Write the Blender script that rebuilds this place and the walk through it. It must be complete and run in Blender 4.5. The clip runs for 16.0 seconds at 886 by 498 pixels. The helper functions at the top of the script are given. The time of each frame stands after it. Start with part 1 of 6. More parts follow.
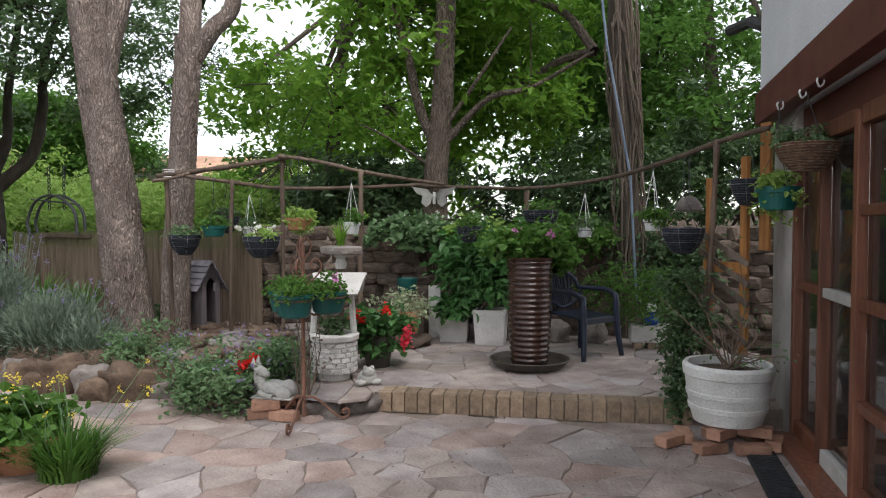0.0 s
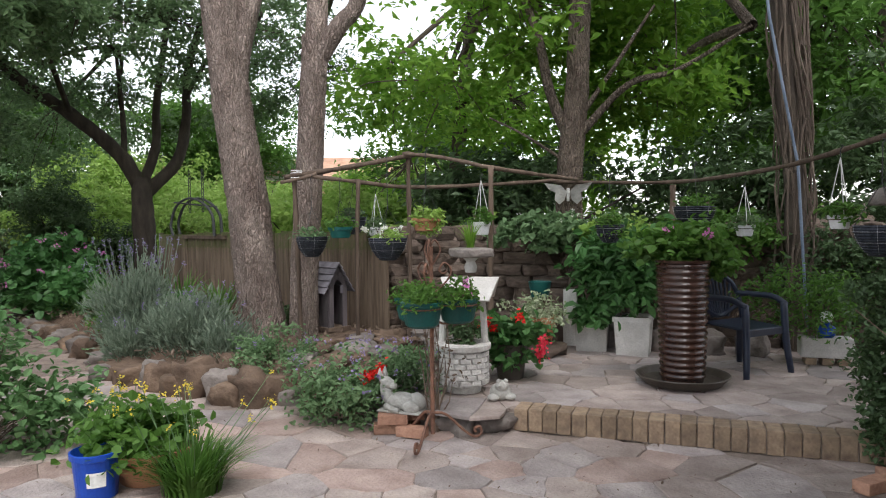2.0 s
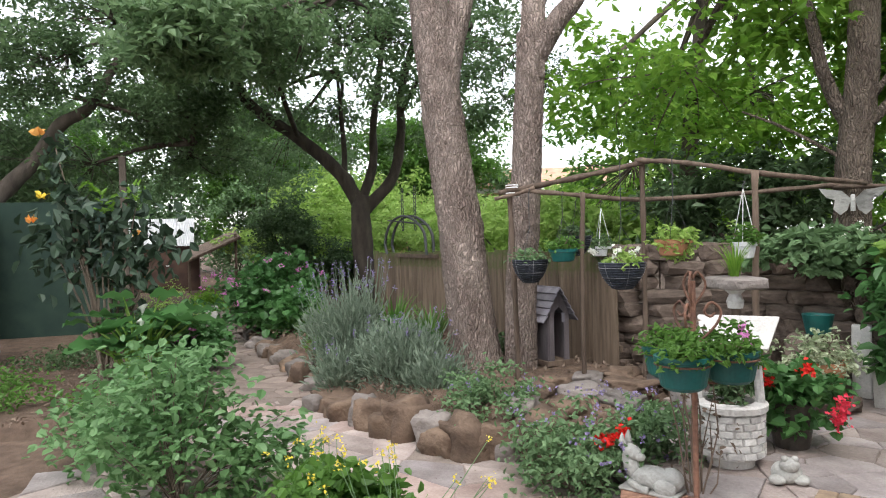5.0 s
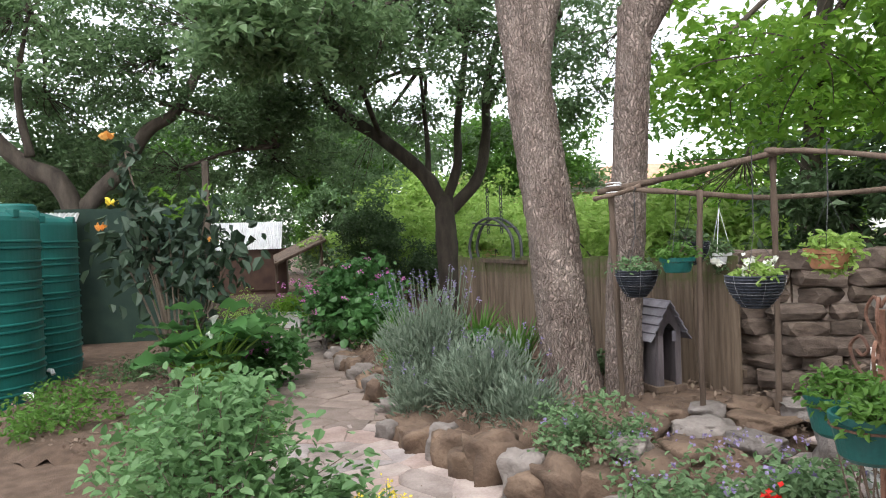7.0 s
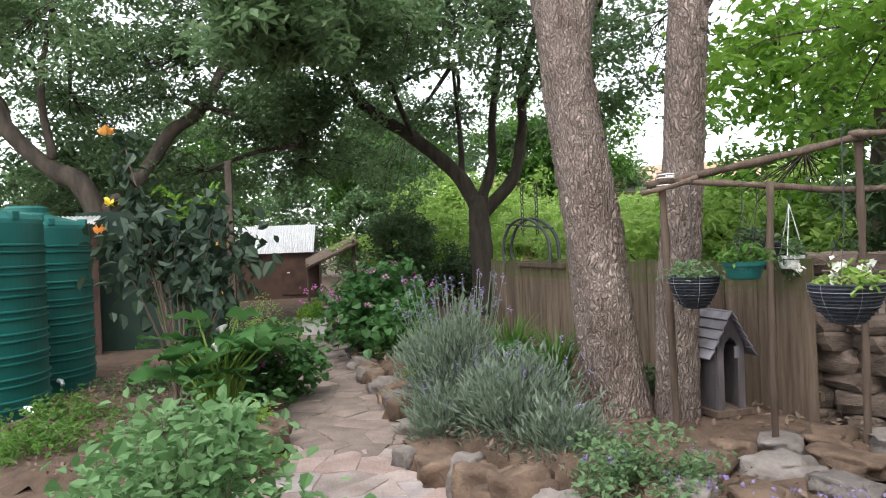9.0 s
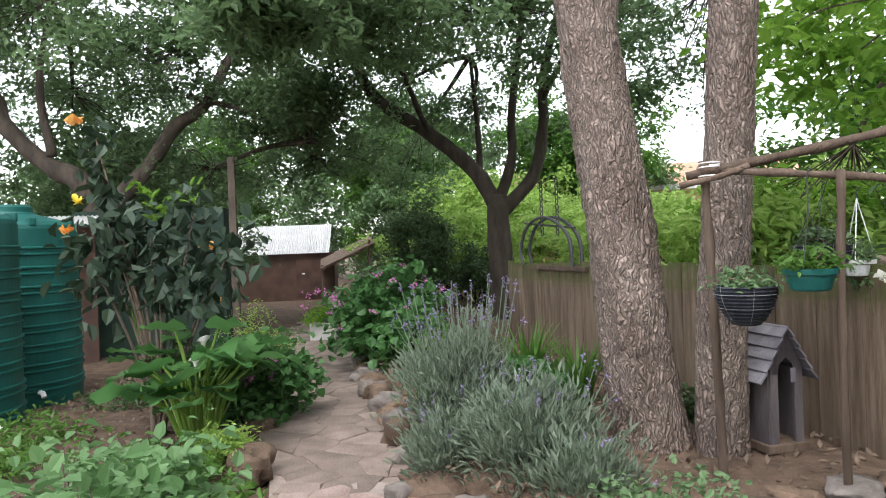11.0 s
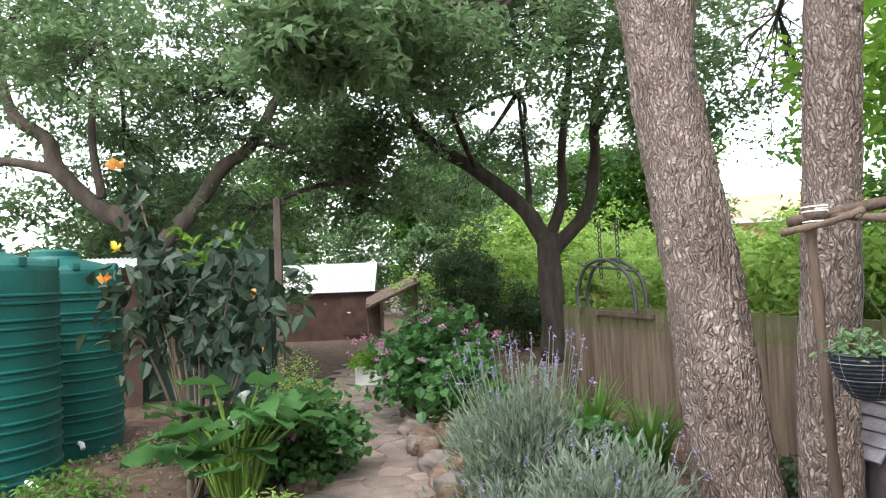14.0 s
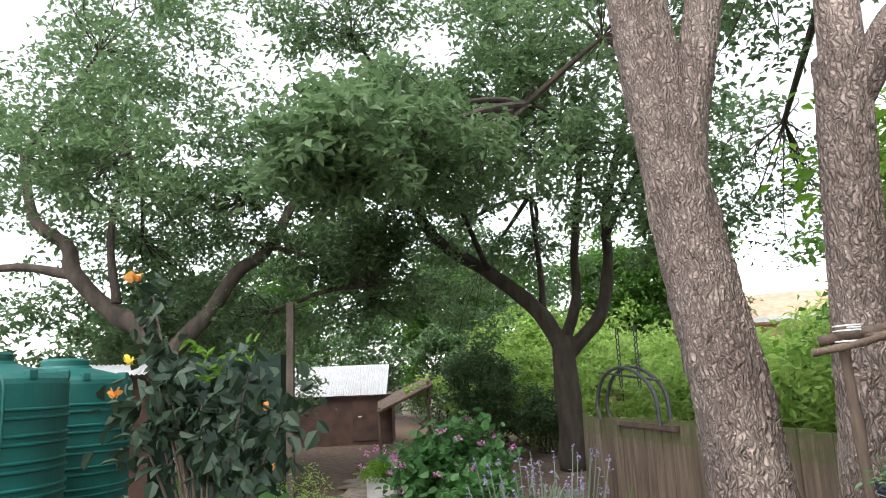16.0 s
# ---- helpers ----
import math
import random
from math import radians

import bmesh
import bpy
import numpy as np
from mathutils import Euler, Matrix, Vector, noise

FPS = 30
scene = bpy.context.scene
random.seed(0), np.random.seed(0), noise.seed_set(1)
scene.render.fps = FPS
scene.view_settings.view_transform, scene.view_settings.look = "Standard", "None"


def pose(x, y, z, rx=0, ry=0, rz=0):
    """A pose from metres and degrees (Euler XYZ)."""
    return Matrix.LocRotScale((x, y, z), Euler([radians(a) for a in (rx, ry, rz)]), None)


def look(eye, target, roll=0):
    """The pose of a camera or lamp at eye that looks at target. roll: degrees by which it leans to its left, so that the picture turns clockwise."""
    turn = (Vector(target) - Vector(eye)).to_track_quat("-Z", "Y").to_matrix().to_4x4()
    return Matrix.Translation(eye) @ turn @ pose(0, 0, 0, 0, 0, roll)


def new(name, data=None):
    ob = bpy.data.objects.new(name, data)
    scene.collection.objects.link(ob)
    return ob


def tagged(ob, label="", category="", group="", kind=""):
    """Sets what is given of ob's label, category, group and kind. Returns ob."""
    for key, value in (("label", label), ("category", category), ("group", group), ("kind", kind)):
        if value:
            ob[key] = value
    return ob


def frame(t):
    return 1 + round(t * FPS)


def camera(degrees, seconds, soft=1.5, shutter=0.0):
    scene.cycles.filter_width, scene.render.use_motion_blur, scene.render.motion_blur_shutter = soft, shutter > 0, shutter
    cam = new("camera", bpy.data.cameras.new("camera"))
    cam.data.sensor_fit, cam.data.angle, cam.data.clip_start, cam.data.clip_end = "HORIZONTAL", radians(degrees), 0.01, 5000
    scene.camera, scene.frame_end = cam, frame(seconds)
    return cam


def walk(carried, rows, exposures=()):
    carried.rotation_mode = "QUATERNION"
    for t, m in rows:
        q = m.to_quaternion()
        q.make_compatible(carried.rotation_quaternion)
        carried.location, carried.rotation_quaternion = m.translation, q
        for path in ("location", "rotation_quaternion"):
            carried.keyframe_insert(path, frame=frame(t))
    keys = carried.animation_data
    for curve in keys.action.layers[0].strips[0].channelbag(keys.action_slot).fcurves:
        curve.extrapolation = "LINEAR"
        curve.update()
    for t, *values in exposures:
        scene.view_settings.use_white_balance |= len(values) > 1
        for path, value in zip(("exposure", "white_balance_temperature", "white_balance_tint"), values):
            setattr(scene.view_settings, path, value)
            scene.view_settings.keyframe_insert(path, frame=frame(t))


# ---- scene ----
cam = camera(65.4, 16.0, 1.1)
METRES, EYE, TILT, LEAN, TURN = 4.8, 1.6, -2.0, 0.0, 0.0
ROWS = [
    (0.0, 0.0, 0.0, 0.0, 0.0, 0.0, -0.0),
    (0.5, 0.0015, 0.0166, -0.0021, 2.73, -0.1, -0.01),
    (1.0, -0.0028, 0.0385, -0.0015, 5.43, -0.02, 0.06),
    (1.5, -0.0145, 0.0748, 0.0031, 7.82, -0.11, 0.14),
    (2.0, -0.0278, 0.1102, 0.0084, 10.21, -0.18, 0.22),
    (2.5, -0.0403, 0.1341, 0.0161, 13.02, -0.2, 0.3),
    (3.0, -0.0491, 0.1662, 0.0194, 15.83, 0.19, 0.33),
    (3.5, -0.0607, 0.2129, 0.0236, 18.77, 0.52, 0.37),
    (4.0, -0.0738, 0.2486, 0.0291, 21.92, 0.55, 0.47),
    (4.5, -0.094, 0.2725, 0.0346, 24.94, 0.65, 0.55),
    (5.0, -0.1215, 0.3018, 0.0384, 27.39, 0.74, 0.58),
    (7.5, -0.2201, 0.4914, 0.0591, 35.78, 0.83, 0.81),
    (8.0, -0.235, 0.5266, 0.0571, 36.67, 0.87, 0.84),
    (8.5, -0.2557, 0.5623, 0.0565, 37.35, 0.99, 0.87),
    (9.0, -0.2777, 0.5996, 0.0589, 37.81, 1.11, 0.9),
    (11.5, -0.3714, 0.7794, 0.0681, 40.42, 1.21, 0.84),
    (12.0, -0.3835, 0.7921, 0.0693, 41.18, 1.4, 0.79),
    (12.5, -0.3966, 0.7993, 0.0731, 41.93, 1.6, 0.8),
    (13.0, -0.4106, 0.8057, 0.0803, 42.62, 2.05, 0.85),
    (13.5, -0.4236, 0.8116, 0.0881, 43.08, 2.84, 0.85),
    (14.0, -0.4363, 0.8176, 0.0948, 43.42, 4.07, 0.91),
    (14.5, -0.4467, 0.821, 0.1009, 43.68, 5.37, 0.92),
    (15.0, -0.4536, 0.8223, 0.1066, 43.91, 6.73, 0.95),
    (15.5, -0.4564, 0.8213, 0.1128, 44.12, 8.89, 1.01),
    (16.0, -0.4494, 0.8168, 0.1214, 44.37, 12.17, 1.03),
]
WALK = [(t, pose(0, 0, EYE, TILT, LEAN, TURN) @ pose(METRES * x, METRES * y, METRES * z, 90 + pitch, roll, yaw)) for t, x, y, z, yaw, pitch, roll in ROWS]
walk(cam, WALK, [(0.0, 0.35), (2.0, 0.45), (4.0, 0.8), (5.0, 0.9), (9.0, 0.95), (12.0, 1.05), (14.0, 1.32), (15.0, 1.3), (16.0, 1.02)])
# ---- light: bright overcast sky ----
world = bpy.data.worlds.new("sky")
scene.world = world
world.use_nodes = True
wn = world.node_tree
sky = wn.nodes.new("ShaderNodeTexSky")
sky.sky_type, sky.sun_disc = "NISHITA", False
sky.sun_elevation, sky.sun_rotation = radians(60), radians(150)
sky.air_density, sky.dust_density = 1.0, 1.5
wn.nodes["Background"].inputs["Strength"].default_value = 0.15
cloud = wn.nodes.new("ShaderNodeHueSaturation")
cloud.inputs["Saturation"].default_value, cloud.inputs["Value"].default_value = 0.24, 1.85
wn.links.new(sky.outputs[0], cloud.inputs["Color"]), wn.links.new(cloud.outputs[0], wn.nodes["Background"].inputs["Color"])
sun = new("sun", bpy.data.lights.new("sun", "SUN"))
sun.data.energy, sun.data.angle, sun.data.color = 0.8, radians(25), (1.0, 0.97, 0.95)
sun.matrix_world = look((4, -7, 14), (0, 0, 0))


# ---- materials ----
def mat(name, c1, c2, scale=8.0, rough=0.8, bump=0.3, metal=0.0, fine=60.0, c3=None, per="object", stretch=(1, 1, 1), spec=0.4):
    """Two-scale noise colour with grain, a third stain colour, and variation from piece to piece."""
    m = bpy.data.materials.new(name)
    m.use_nodes = True
    nt = m.node_tree
    nd, ln = nt.nodes, nt.links
    b = nd["Principled BSDF"]
    b.inputs["Roughness"].default_value, b.inputs["Metallic"].default_value = rough, metal
    b.inputs["Specular IOR Level"].default_value = spec
    tc, mp = nd.new("ShaderNodeTexCoord"), nd.new("ShaderNodeMapping")
    mp.inputs["Scale"].default_value = stretch
    ln.new(tc.outputs["Object"], mp.inputs["Vector"])
    n1, n2 = nd.new("ShaderNodeTexNoise"), nd.new("ShaderNodeTexNoise")
    n1.inputs["Scale"].default_value, n1.inputs["Detail"].default_value = scale, 6
    n2.inputs["Scale"].default_value, n2.inputs["Detail"].default_value = fine, 4
    ln.new(mp.outputs[0], n1.inputs["Vector"]), ln.new(mp.outputs[0], n2.inputs["Vector"])
    if per == "object":
        oi = nd.new("ShaderNodeObjectInfo")
        rnd = oi.outputs["Random"]
    else:
        rnd = nd.new("ShaderNodeNewGeometry").outputs["Random Per Island"]
    addn = nd.new("ShaderNodeVectorMath")
    addn.operation = "ADD"
    ln.new(mp.outputs[0], addn.inputs[0])
    sc = nd.new("ShaderNodeMath")
    sc.operation = "MULTIPLY"
    sc.inputs[1].default_value = 37.0
    ln.new(rnd, sc.inputs[0]), ln.new(sc.outputs[0], addn.inputs[1]), ln.new(addn.outputs[0], n1.inputs["Vector"])
    r1 = nd.new("ShaderNodeValToRGB")
    r1.color_ramp.elements[0].position, r1.color_ramp.elements[1].position = 0.3, 0.7
    r1.color_ramp.elements[0].color, r1.color_ramp.elements[1].color = (*c1, 1), (*c2, 1)
    if c3:
        e = r1.color_ramp.elements.new(0.82)
        e.color = (*c3, 1)
    ln.new(n1.outputs["Fac"], r1.inputs["Fac"])
    hs = nd.new("ShaderNodeHueSaturation")
    mr = nd.new("ShaderNodeMapRange")
    mr.inputs["To Min"].default_value, mr.inputs["To Max"].default_value = 0.78, 1.22
    ln.new(rnd, mr.inputs["Value"]), ln.new(mr.outputs[0], hs.inputs["Value"])
    gr = nd.new("ShaderNodeMapRange")
    gr.inputs["To Min"].default_value, gr.inputs["To Max"].default_value = 0.75, 1.25
    ln.new(n2.outputs["Fac"], gr.inputs["Value"])
    mx = nd.new("ShaderNodeMix")
    mx.data_type, mx.blend_type = "RGBA", "MULTIPLY"
    mx.inputs["Factor"].default_value = 1.0
    ln.new(r1.outputs[0], mx.inputs["A"]), ln.new(gr.outputs[0], mx.inputs["B"])
    ln.new(mx.outputs["Result"], hs.inputs["Color"]), ln.new(hs.outputs[0], b.inputs["Base Color"])
    if bump:
        ad = nd.new("ShaderNodeMath")
        ln.new(n1.outputs["Fac"], ad.inputs[0]), ln.new(n2.outputs["Fac"], ad.inputs[1])
        bp = nd.new("ShaderNodeBump")
        bp.inputs["Strength"].default_value, bp.inputs["Distance"].default_value = bump, 0.02
        ln.new(ad.outputs[0], bp.inputs["Height"]), ln.new(bp.outputs[0], b.inputs["Normal"])
    return m


def leaf_mat(name, c1, c2, gloss=0.5, trans=0.35):
    """Leaves: colour from leaf to leaf, light that shines through."""
    m = bpy.data.materials.new(name)
    m.use_nodes = True
    nd, ln = m.node_tree.nodes, m.node_tree.links
    b, out = nd["Principled BSDF"], nd["Material Output"]
    b.inputs["Roughness"].default_value = gloss
    b.inputs["Specular IOR Level"].default_value = 0.35
    g = nd.new("ShaderNodeNewGeometry")
    r = nd.new("ShaderNodeValToRGB")
    r.color_ramp.elements[0].color, r.color_ramp.elements[1].color = (*c1, 1), (*c2, 1)
    n = nd.new("ShaderNodeTexNoise")
    n.inputs["Scale"].default_value = 1.3
    tc = nd.new("ShaderNodeTexCoord")
    ln.new(tc.outputs["Object"], n.inputs["Vector"])
    av = nd.new("ShaderNodeMath")
    av.operation = "MULTIPLY_ADD"
    av.inputs[1].default_value = 0.6
    mm = nd.new("ShaderNodeMath")
    mm.operation = "MULTIPLY"
    mm.inputs[1].default_value = 0.5
    ln.new(n.outputs["Fac"], mm.inputs[0])
    ln.new(g.outputs["Random Per Island"], av.inputs[0]), ln.new(mm.outputs[0], av.inputs[2])
    ln.new(av.outputs[0], r.inputs["Fac"]), ln.new(r.outputs[0], b.inputs["Base Color"])
    t = nd.new("ShaderNodeBsdfTranslucent")
    ln.new(r.outputs[0], t.inputs["Color"])
    ms = nd.new("ShaderNodeMixShader")
    ms.inputs[0].default_value = trans
    ln.new(b.outputs[0], ms.inputs[1]), ln.new(t.outputs[0], ms.inputs[2]), ln.new(ms.outputs[0], out.inputs["Surface"])
    return m


SOIL = mat("soil", (0.07, 0.045, 0.03), (0.15, 0.10, 0.07), 7, 0.95, 1.0, fine=90)
FLAG = mat("flagstone", (0.235, 0.185, 0.165), (0.42, 0.35, 0.315), 4, 0.72, 0.7, fine=38, c3=(0.40, 0.25, 0.18))
FLAG_GREY = mat("grey_flagstone", (0.23, 0.195, 0.185), (0.40, 0.35, 0.335), 4, 0.72, 0.7, fine=38, c3=(0.36, 0.27, 0.21))
FLAG_PINK = mat("pink_flagstone", (0.25, 0.175, 0.15), (0.43, 0.33, 0.29), 4, 0.72, 0.7, fine=38, c3=(0.46, 0.38, 0.33))
FLAG_PATH = mat("path_stone", (0.15, 0.115, 0.095), (0.26, 0.205, 0.175), 4, 0.8, 0.6, fine=40, c3=(0.3, 0.2, 0.15))
MORTAR = mat("mortar", (0.20, 0.16, 0.13), (0.34, 0.275, 0.235), 6, 0.95, 0.7, fine=50)
BRICK_STEP = mat("step_brick", (0.19, 0.135, 0.095), (0.33, 0.24, 0.16), 14, 0.85, 0.4)
BRICK_RED = mat("red_brick", (0.24, 0.125, 0.085), (0.42, 0.24, 0.165), 9, 0.9, 0.4)
ROCK = mat("rock", (0.075, 0.048, 0.033), (0.19, 0.13, 0.09), 5, 0.9, 0.8, fine=30, c3=(0.30, 0.17, 0.085))
ROCK_GREY = mat("grey_rock", (0.12, 0.10, 0.088), (0.24, 0.21, 0.19), 5, 0.9, 0.8, fine=30)
WALLSTONE = mat("wall_stone", (0.09, 0.066, 0.052), (0.20, 0.15, 0.12), 4, 0.9, 0.8, fine=28)
def bark_mat(name, c1, c2, scale):
    """Scaly furrowed bark: long cells with dark cracks."""
    m = mat(name, c1, c2, 5, 0.95, 0.6, fine=40, stretch=(1, 1, 0.4))
    nd, ln = m.node_tree.nodes, m.node_tree.links
    b = nd["Principled BSDF"]
    tc, mp, wp = nd.new("ShaderNodeTexCoord"), nd.new("ShaderNodeMapping"), nd.new("ShaderNodeTexNoise")
    mp.inputs["Scale"].default_value = (1, 1, 0.13)
    wp.inputs["Scale"].default_value, wp.inputs["Detail"].default_value = 9, 4
    ln.new(tc.outputs["Object"], wp.inputs["Vector"])
    mxv = nd.new("ShaderNodeVectorMath")
    mxv.operation = "MULTIPLY_ADD"
    mxv.inputs[1].default_value = (0.10, 0.10, 0.16)
    ln.new(wp.outputs["Color"], mxv.inputs[0]), ln.new(tc.outputs["Object"], mxv.inputs[2]), ln.new(mxv.outputs[0], mp.inputs["Vector"])
    vo = nd.new("ShaderNodeTexVoronoi")
    vo.feature = "DISTANCE_TO_EDGE"
    vo.inputs["Scale"].default_value = scale
    ln.new(mp.outputs[0], vo.inputs["Vector"])
    rp = nd.new("ShaderNodeMapRange")
    rp.inputs["From Max"].default_value, rp.inputs["To Min"].default_value = 0.14, 0.50
    ln.new(vo.outputs["Distance"], rp.inputs["Value"])
    mul = nd.new("ShaderNodeMix")
    mul.data_type, mul.blend_type = "RGBA", "MULTIPLY"
    mul.inputs["Factor"].default_value = 1.0
    ln.new(b.inputs["Base Color"].links[0].from_socket, mul.inputs["A"]), ln.new(rp.outputs[0], mul.inputs["B"])
    ln.new(mul.outputs["Result"], b.inputs["Base Color"])
    bp = nd.new("ShaderNodeBump")
    bp.inputs["Strength"].default_value, bp.inputs["Distance"].default_value = 1.0, 0.08
    ln.new(b.inputs["Normal"].links[0].from_socket, bp.inputs["Normal"]), ln.new(vo.outputs["Distance"], bp.inputs["Height"]), ln.new(bp.outputs[0], b.inputs["Normal"])
    return m


BARK = bark_mat("bark", (0.25, 0.185, 0.155), (0.42, 0.335, 0.285), 38)
BARK_DARK = mat("dark_bark", (0.045, 0.035, 0.028), (0.10, 0.08, 0.062), 6, 0.95, 0.8, stretch=(1, 1, 0.3))
BARK_MID = bark_mat("mid_bark", (0.12, 0.09, 0.07), (0.23, 0.18, 0.14), 38)
TWIG = mat("dry_twig", (0.10, 0.075, 0.058), (0.20, 0.155, 0.12), 6, 0.95, 0.8, stretch=(1, 1, 0.3))
POLE = mat("weathered_pole", (0.075, 0.05, 0.036), (0.16, 0.115, 0.085), 9, 0.9, 0.6, stretch=(1, 1, 0.15))
RUST = mat("rusty_iron", (0.10, 0.05, 0.035), (0.20, 0.10, 0.065), 20, 0.8, 0.4)
IRON = mat("dark_iron", (0.03, 0.032, 0.034), (0.06, 0.06, 0.06), 20, 0.6, 0.2)
FENCE = mat("fence_wood", (0.085, 0.058, 0.038), (0.19, 0.14, 0.10), 5, 0.9, 0.5, fine=35, stretch=(4, 4, 0.3), c3=(0.16, 0.15, 0.08))
fn_ = FENCE.node_tree
tz, sx_, ns, th, mo = [fn_.nodes.new("ShaderNode" + k) for k in ("TexCoord", "SeparateXYZ", "TexNoise", "MapRange", "Mix")]
ns.inputs["Scale"].default_value = 9.0
th.inputs["From Min"].default_value, th.inputs["From Max"].default_value, th.inputs["To Max"].default_value = 1.62, 1.92, 0.9
mo.data_type = "RGBA"
mo.inputs["B"].default_value = (0.075, 0.095, 0.025, 1)
zs = fn_.nodes.new("ShaderNodeMath")
fb_ = fn_.nodes["Principled BSDF"].inputs["Base Color"]
fn_.links.new(tz.outputs["Object"], sx_.inputs[0]), fn_.links.new(tz.outputs["Object"], ns.inputs["Vector"])
fn_.links.new(sx_.outputs["Z"], zs.inputs[0]), fn_.links.new(ns.outputs["Fac"], zs.inputs[1]), fn_.links.new(zs.outputs[0], th.inputs["Value"])
fn_.links.new(fb_.links[0].from_socket, mo.inputs["A"]), fn_.links.new(th.outputs[0], mo.inputs["Factor"]), fn_.links.new(mo.outputs["Result"], fb_)
DOGWOOD = mat("grey_painted_wood", (0.095, 0.08, 0.085), (0.17, 0.145, 0.15), 6, 0.85, 0.3, stretch=(3, 3, 0.6))
SHINGLE = mat("slate_shingle", (0.11, 0.10, 0.115), (0.20, 0.19, 0.21), 7, 0.85, 0.3)
ORANGE_WOOD = mat("varnished_wood", (0.28, 0.11, 0.03), (0.50, 0.23, 0.07), 5, 0.5, 0.25, stretch=(5, 5, 0.4))
DOORWOOD = mat("red_brown_door_wood", (0.10, 0.035, 0.02), (0.20, 0.08, 0.045), 5, 0.45, 0.2, stretch=(5, 5, 0.4))
FASCIA = mat("maroon_paint", (0.09, 0.025, 0.02), (0.14, 0.045, 0.035), 5, 0.5, 0.1)
PLASTER = mat("grey_plaster", (0.30, 0.28, 0.26), (0.46, 0.44, 0.41), 3, 0.9, 0.4, c3=(0.2, 0.18, 0.16))
WHITEWALL = mat("white_wall_paint", (0.66, 0.67, 0.70), (0.76, 0.77, 0.79), 2, 0.8, 0.1)
WHITEPAINT = mat("chipped_white_paint", (0.62, 0.61, 0.58), (0.80, 0.79, 0.76), 5, 0.7, 0.5, c3=(0.38, 0.29, 0.22))
WHITEPLASTIC = mat("white_plastic", (0.72, 0.73, 0.74), (0.82, 0.82, 0.82), 5, 0.4, 0.05)
CONCRETE = mat("pale_concrete", (0.42, 0.40, 0.37), (0.64, 0.62, 0.59), 4, 0.85, 0.4, c3=(0.30, 0.27, 0.23))
STATUE = mat("grey_cast_stone", (0.36, 0.35, 0.32), (0.55, 0.54, 0.50), 10, 0.85, 0.4, c3=(0.28, 0.27, 0.22))
WELLBRICK = mat("grey_white_brick", (0.42, 0.40, 0.38), (0.62, 0.60, 0.57), 14, 0.85, 0.4)
GLAZE = mat("brown_glaze", (0.025, 0.011, 0.008), (0.055, 0.025, 0.017), 6, 0.22, 0.1, spec=0.6)
SAUCER = mat("dark_saucer", (0.045, 0.035, 0.028), (0.09, 0.075, 0.06), 8, 0.5, 0.2)
TERRACOTTA = mat("terracotta", (0.36, 0.16, 0.085), (0.50, 0.25, 0.14), 9, 0.85, 0.25)
NAVY = mat("navy_plastic", (0.009, 0.013, 0.028), (0.017, 0.024, 0.045), 8, 0.4, 0.05)
BLUEPLASTIC = mat("blue_plastic", (0.01, 0.06, 0.40), (0.015, 0.09, 0.52), 5, 0.35, 0.05)
TEALPOT = mat("teal_plastic", (0.006, 0.075, 0.07), (0.012, 0.115, 0.10), 7, 0.45, 0.1)
TANK = mat("green_tank_plastic", (0.003, 0.066, 0.057), (0.007, 0.10, 0.085), 2, 0.5, 0.05)
BASKET = mat("black_wicker", (0.018, 0.022, 0.032), (0.045, 0.05, 0.065), 30, 0.7, 0.5)
CANE = mat("brown_wicker", (0.12, 0.075, 0.05), (0.24, 0.16, 0.11), 30, 0.8, 0.5)
STRING = mat("pale_string", (0.6, 0.6, 0.58), (0.75, 0.75, 0.72), 5, 0.6, 0.0)
ZINC = mat("white_zinc", (0.72, 0.72, 0.73), (0.84, 0.84, 0.84), 3, 0.5, 0.05, c3=(0.6, 0.6, 0.6))
SHEDWALL = mat("brown_shed_board", (0.06, 0.032, 0.025), (0.11, 0.062, 0.045), 3, 0.8, 0.2)
DARKGREEN = mat("dark_green_net", (0.012, 0.03, 0.022), (0.025, 0.05, 0.035), 4, 0.9, 0.1)
TILE = mat("terracotta_roof", (0.42, 0.24, 0.16), (0.58, 0.36, 0.25), 3, 0.9, 0.3)
YELLOWWALL = mat("ochre_wall", (0.55, 0.42, 0.2), (0.66, 0.52, 0.28), 2, 0.9, 0.1)
CURTAIN = mat("grey_curtain", (0.25, 0.25, 0.27), (0.4, 0.4, 0.42), 6, 0.9, 0.1, stretch=(8, 8, 0.3))
HOSE = mat("blue_grey_pipe", (0.12, 0.16, 0.22), (0.2, 0.25, 0.33), 5, 0.5, 0.05)
RUBBER = mat("black_rubber", (0.012, 0.012, 0.015), (0.03, 0.03, 0.035), 12, 0.8, 0.3)

L_DARK = leaf_mat("leaf_dark", (0.045, 0.085, 0.034), (0.125, 0.20, 0.088), 0.42, 0.4)
L_MID = leaf_mat("leaf_mid", (0.05, 0.13, 0.02), (0.15, 0.29, 0.06), 0.45, 0.5)
L_BRIGHT = leaf_mat("leaf_bright", (0.09, 0.23, 0.022), (0.27, 0.45, 0.07), 0.45, 0.62)
L_OLIVE = leaf_mat("leaf_olive", (0.075, 0.14, 0.06), (0.215, 0.32, 0.15), 0.40, 0.5)
L_SILVER = leaf_mat("leaf_silver", (0.115, 0.165, 0.11), (0.25, 0.305, 0.225), 0.75, 0.25)
L_SAGE = leaf_mat("leaf_sage", (0.09, 0.17, 0.07), (0.20, 0.31, 0.15), 0.6, 0.35)
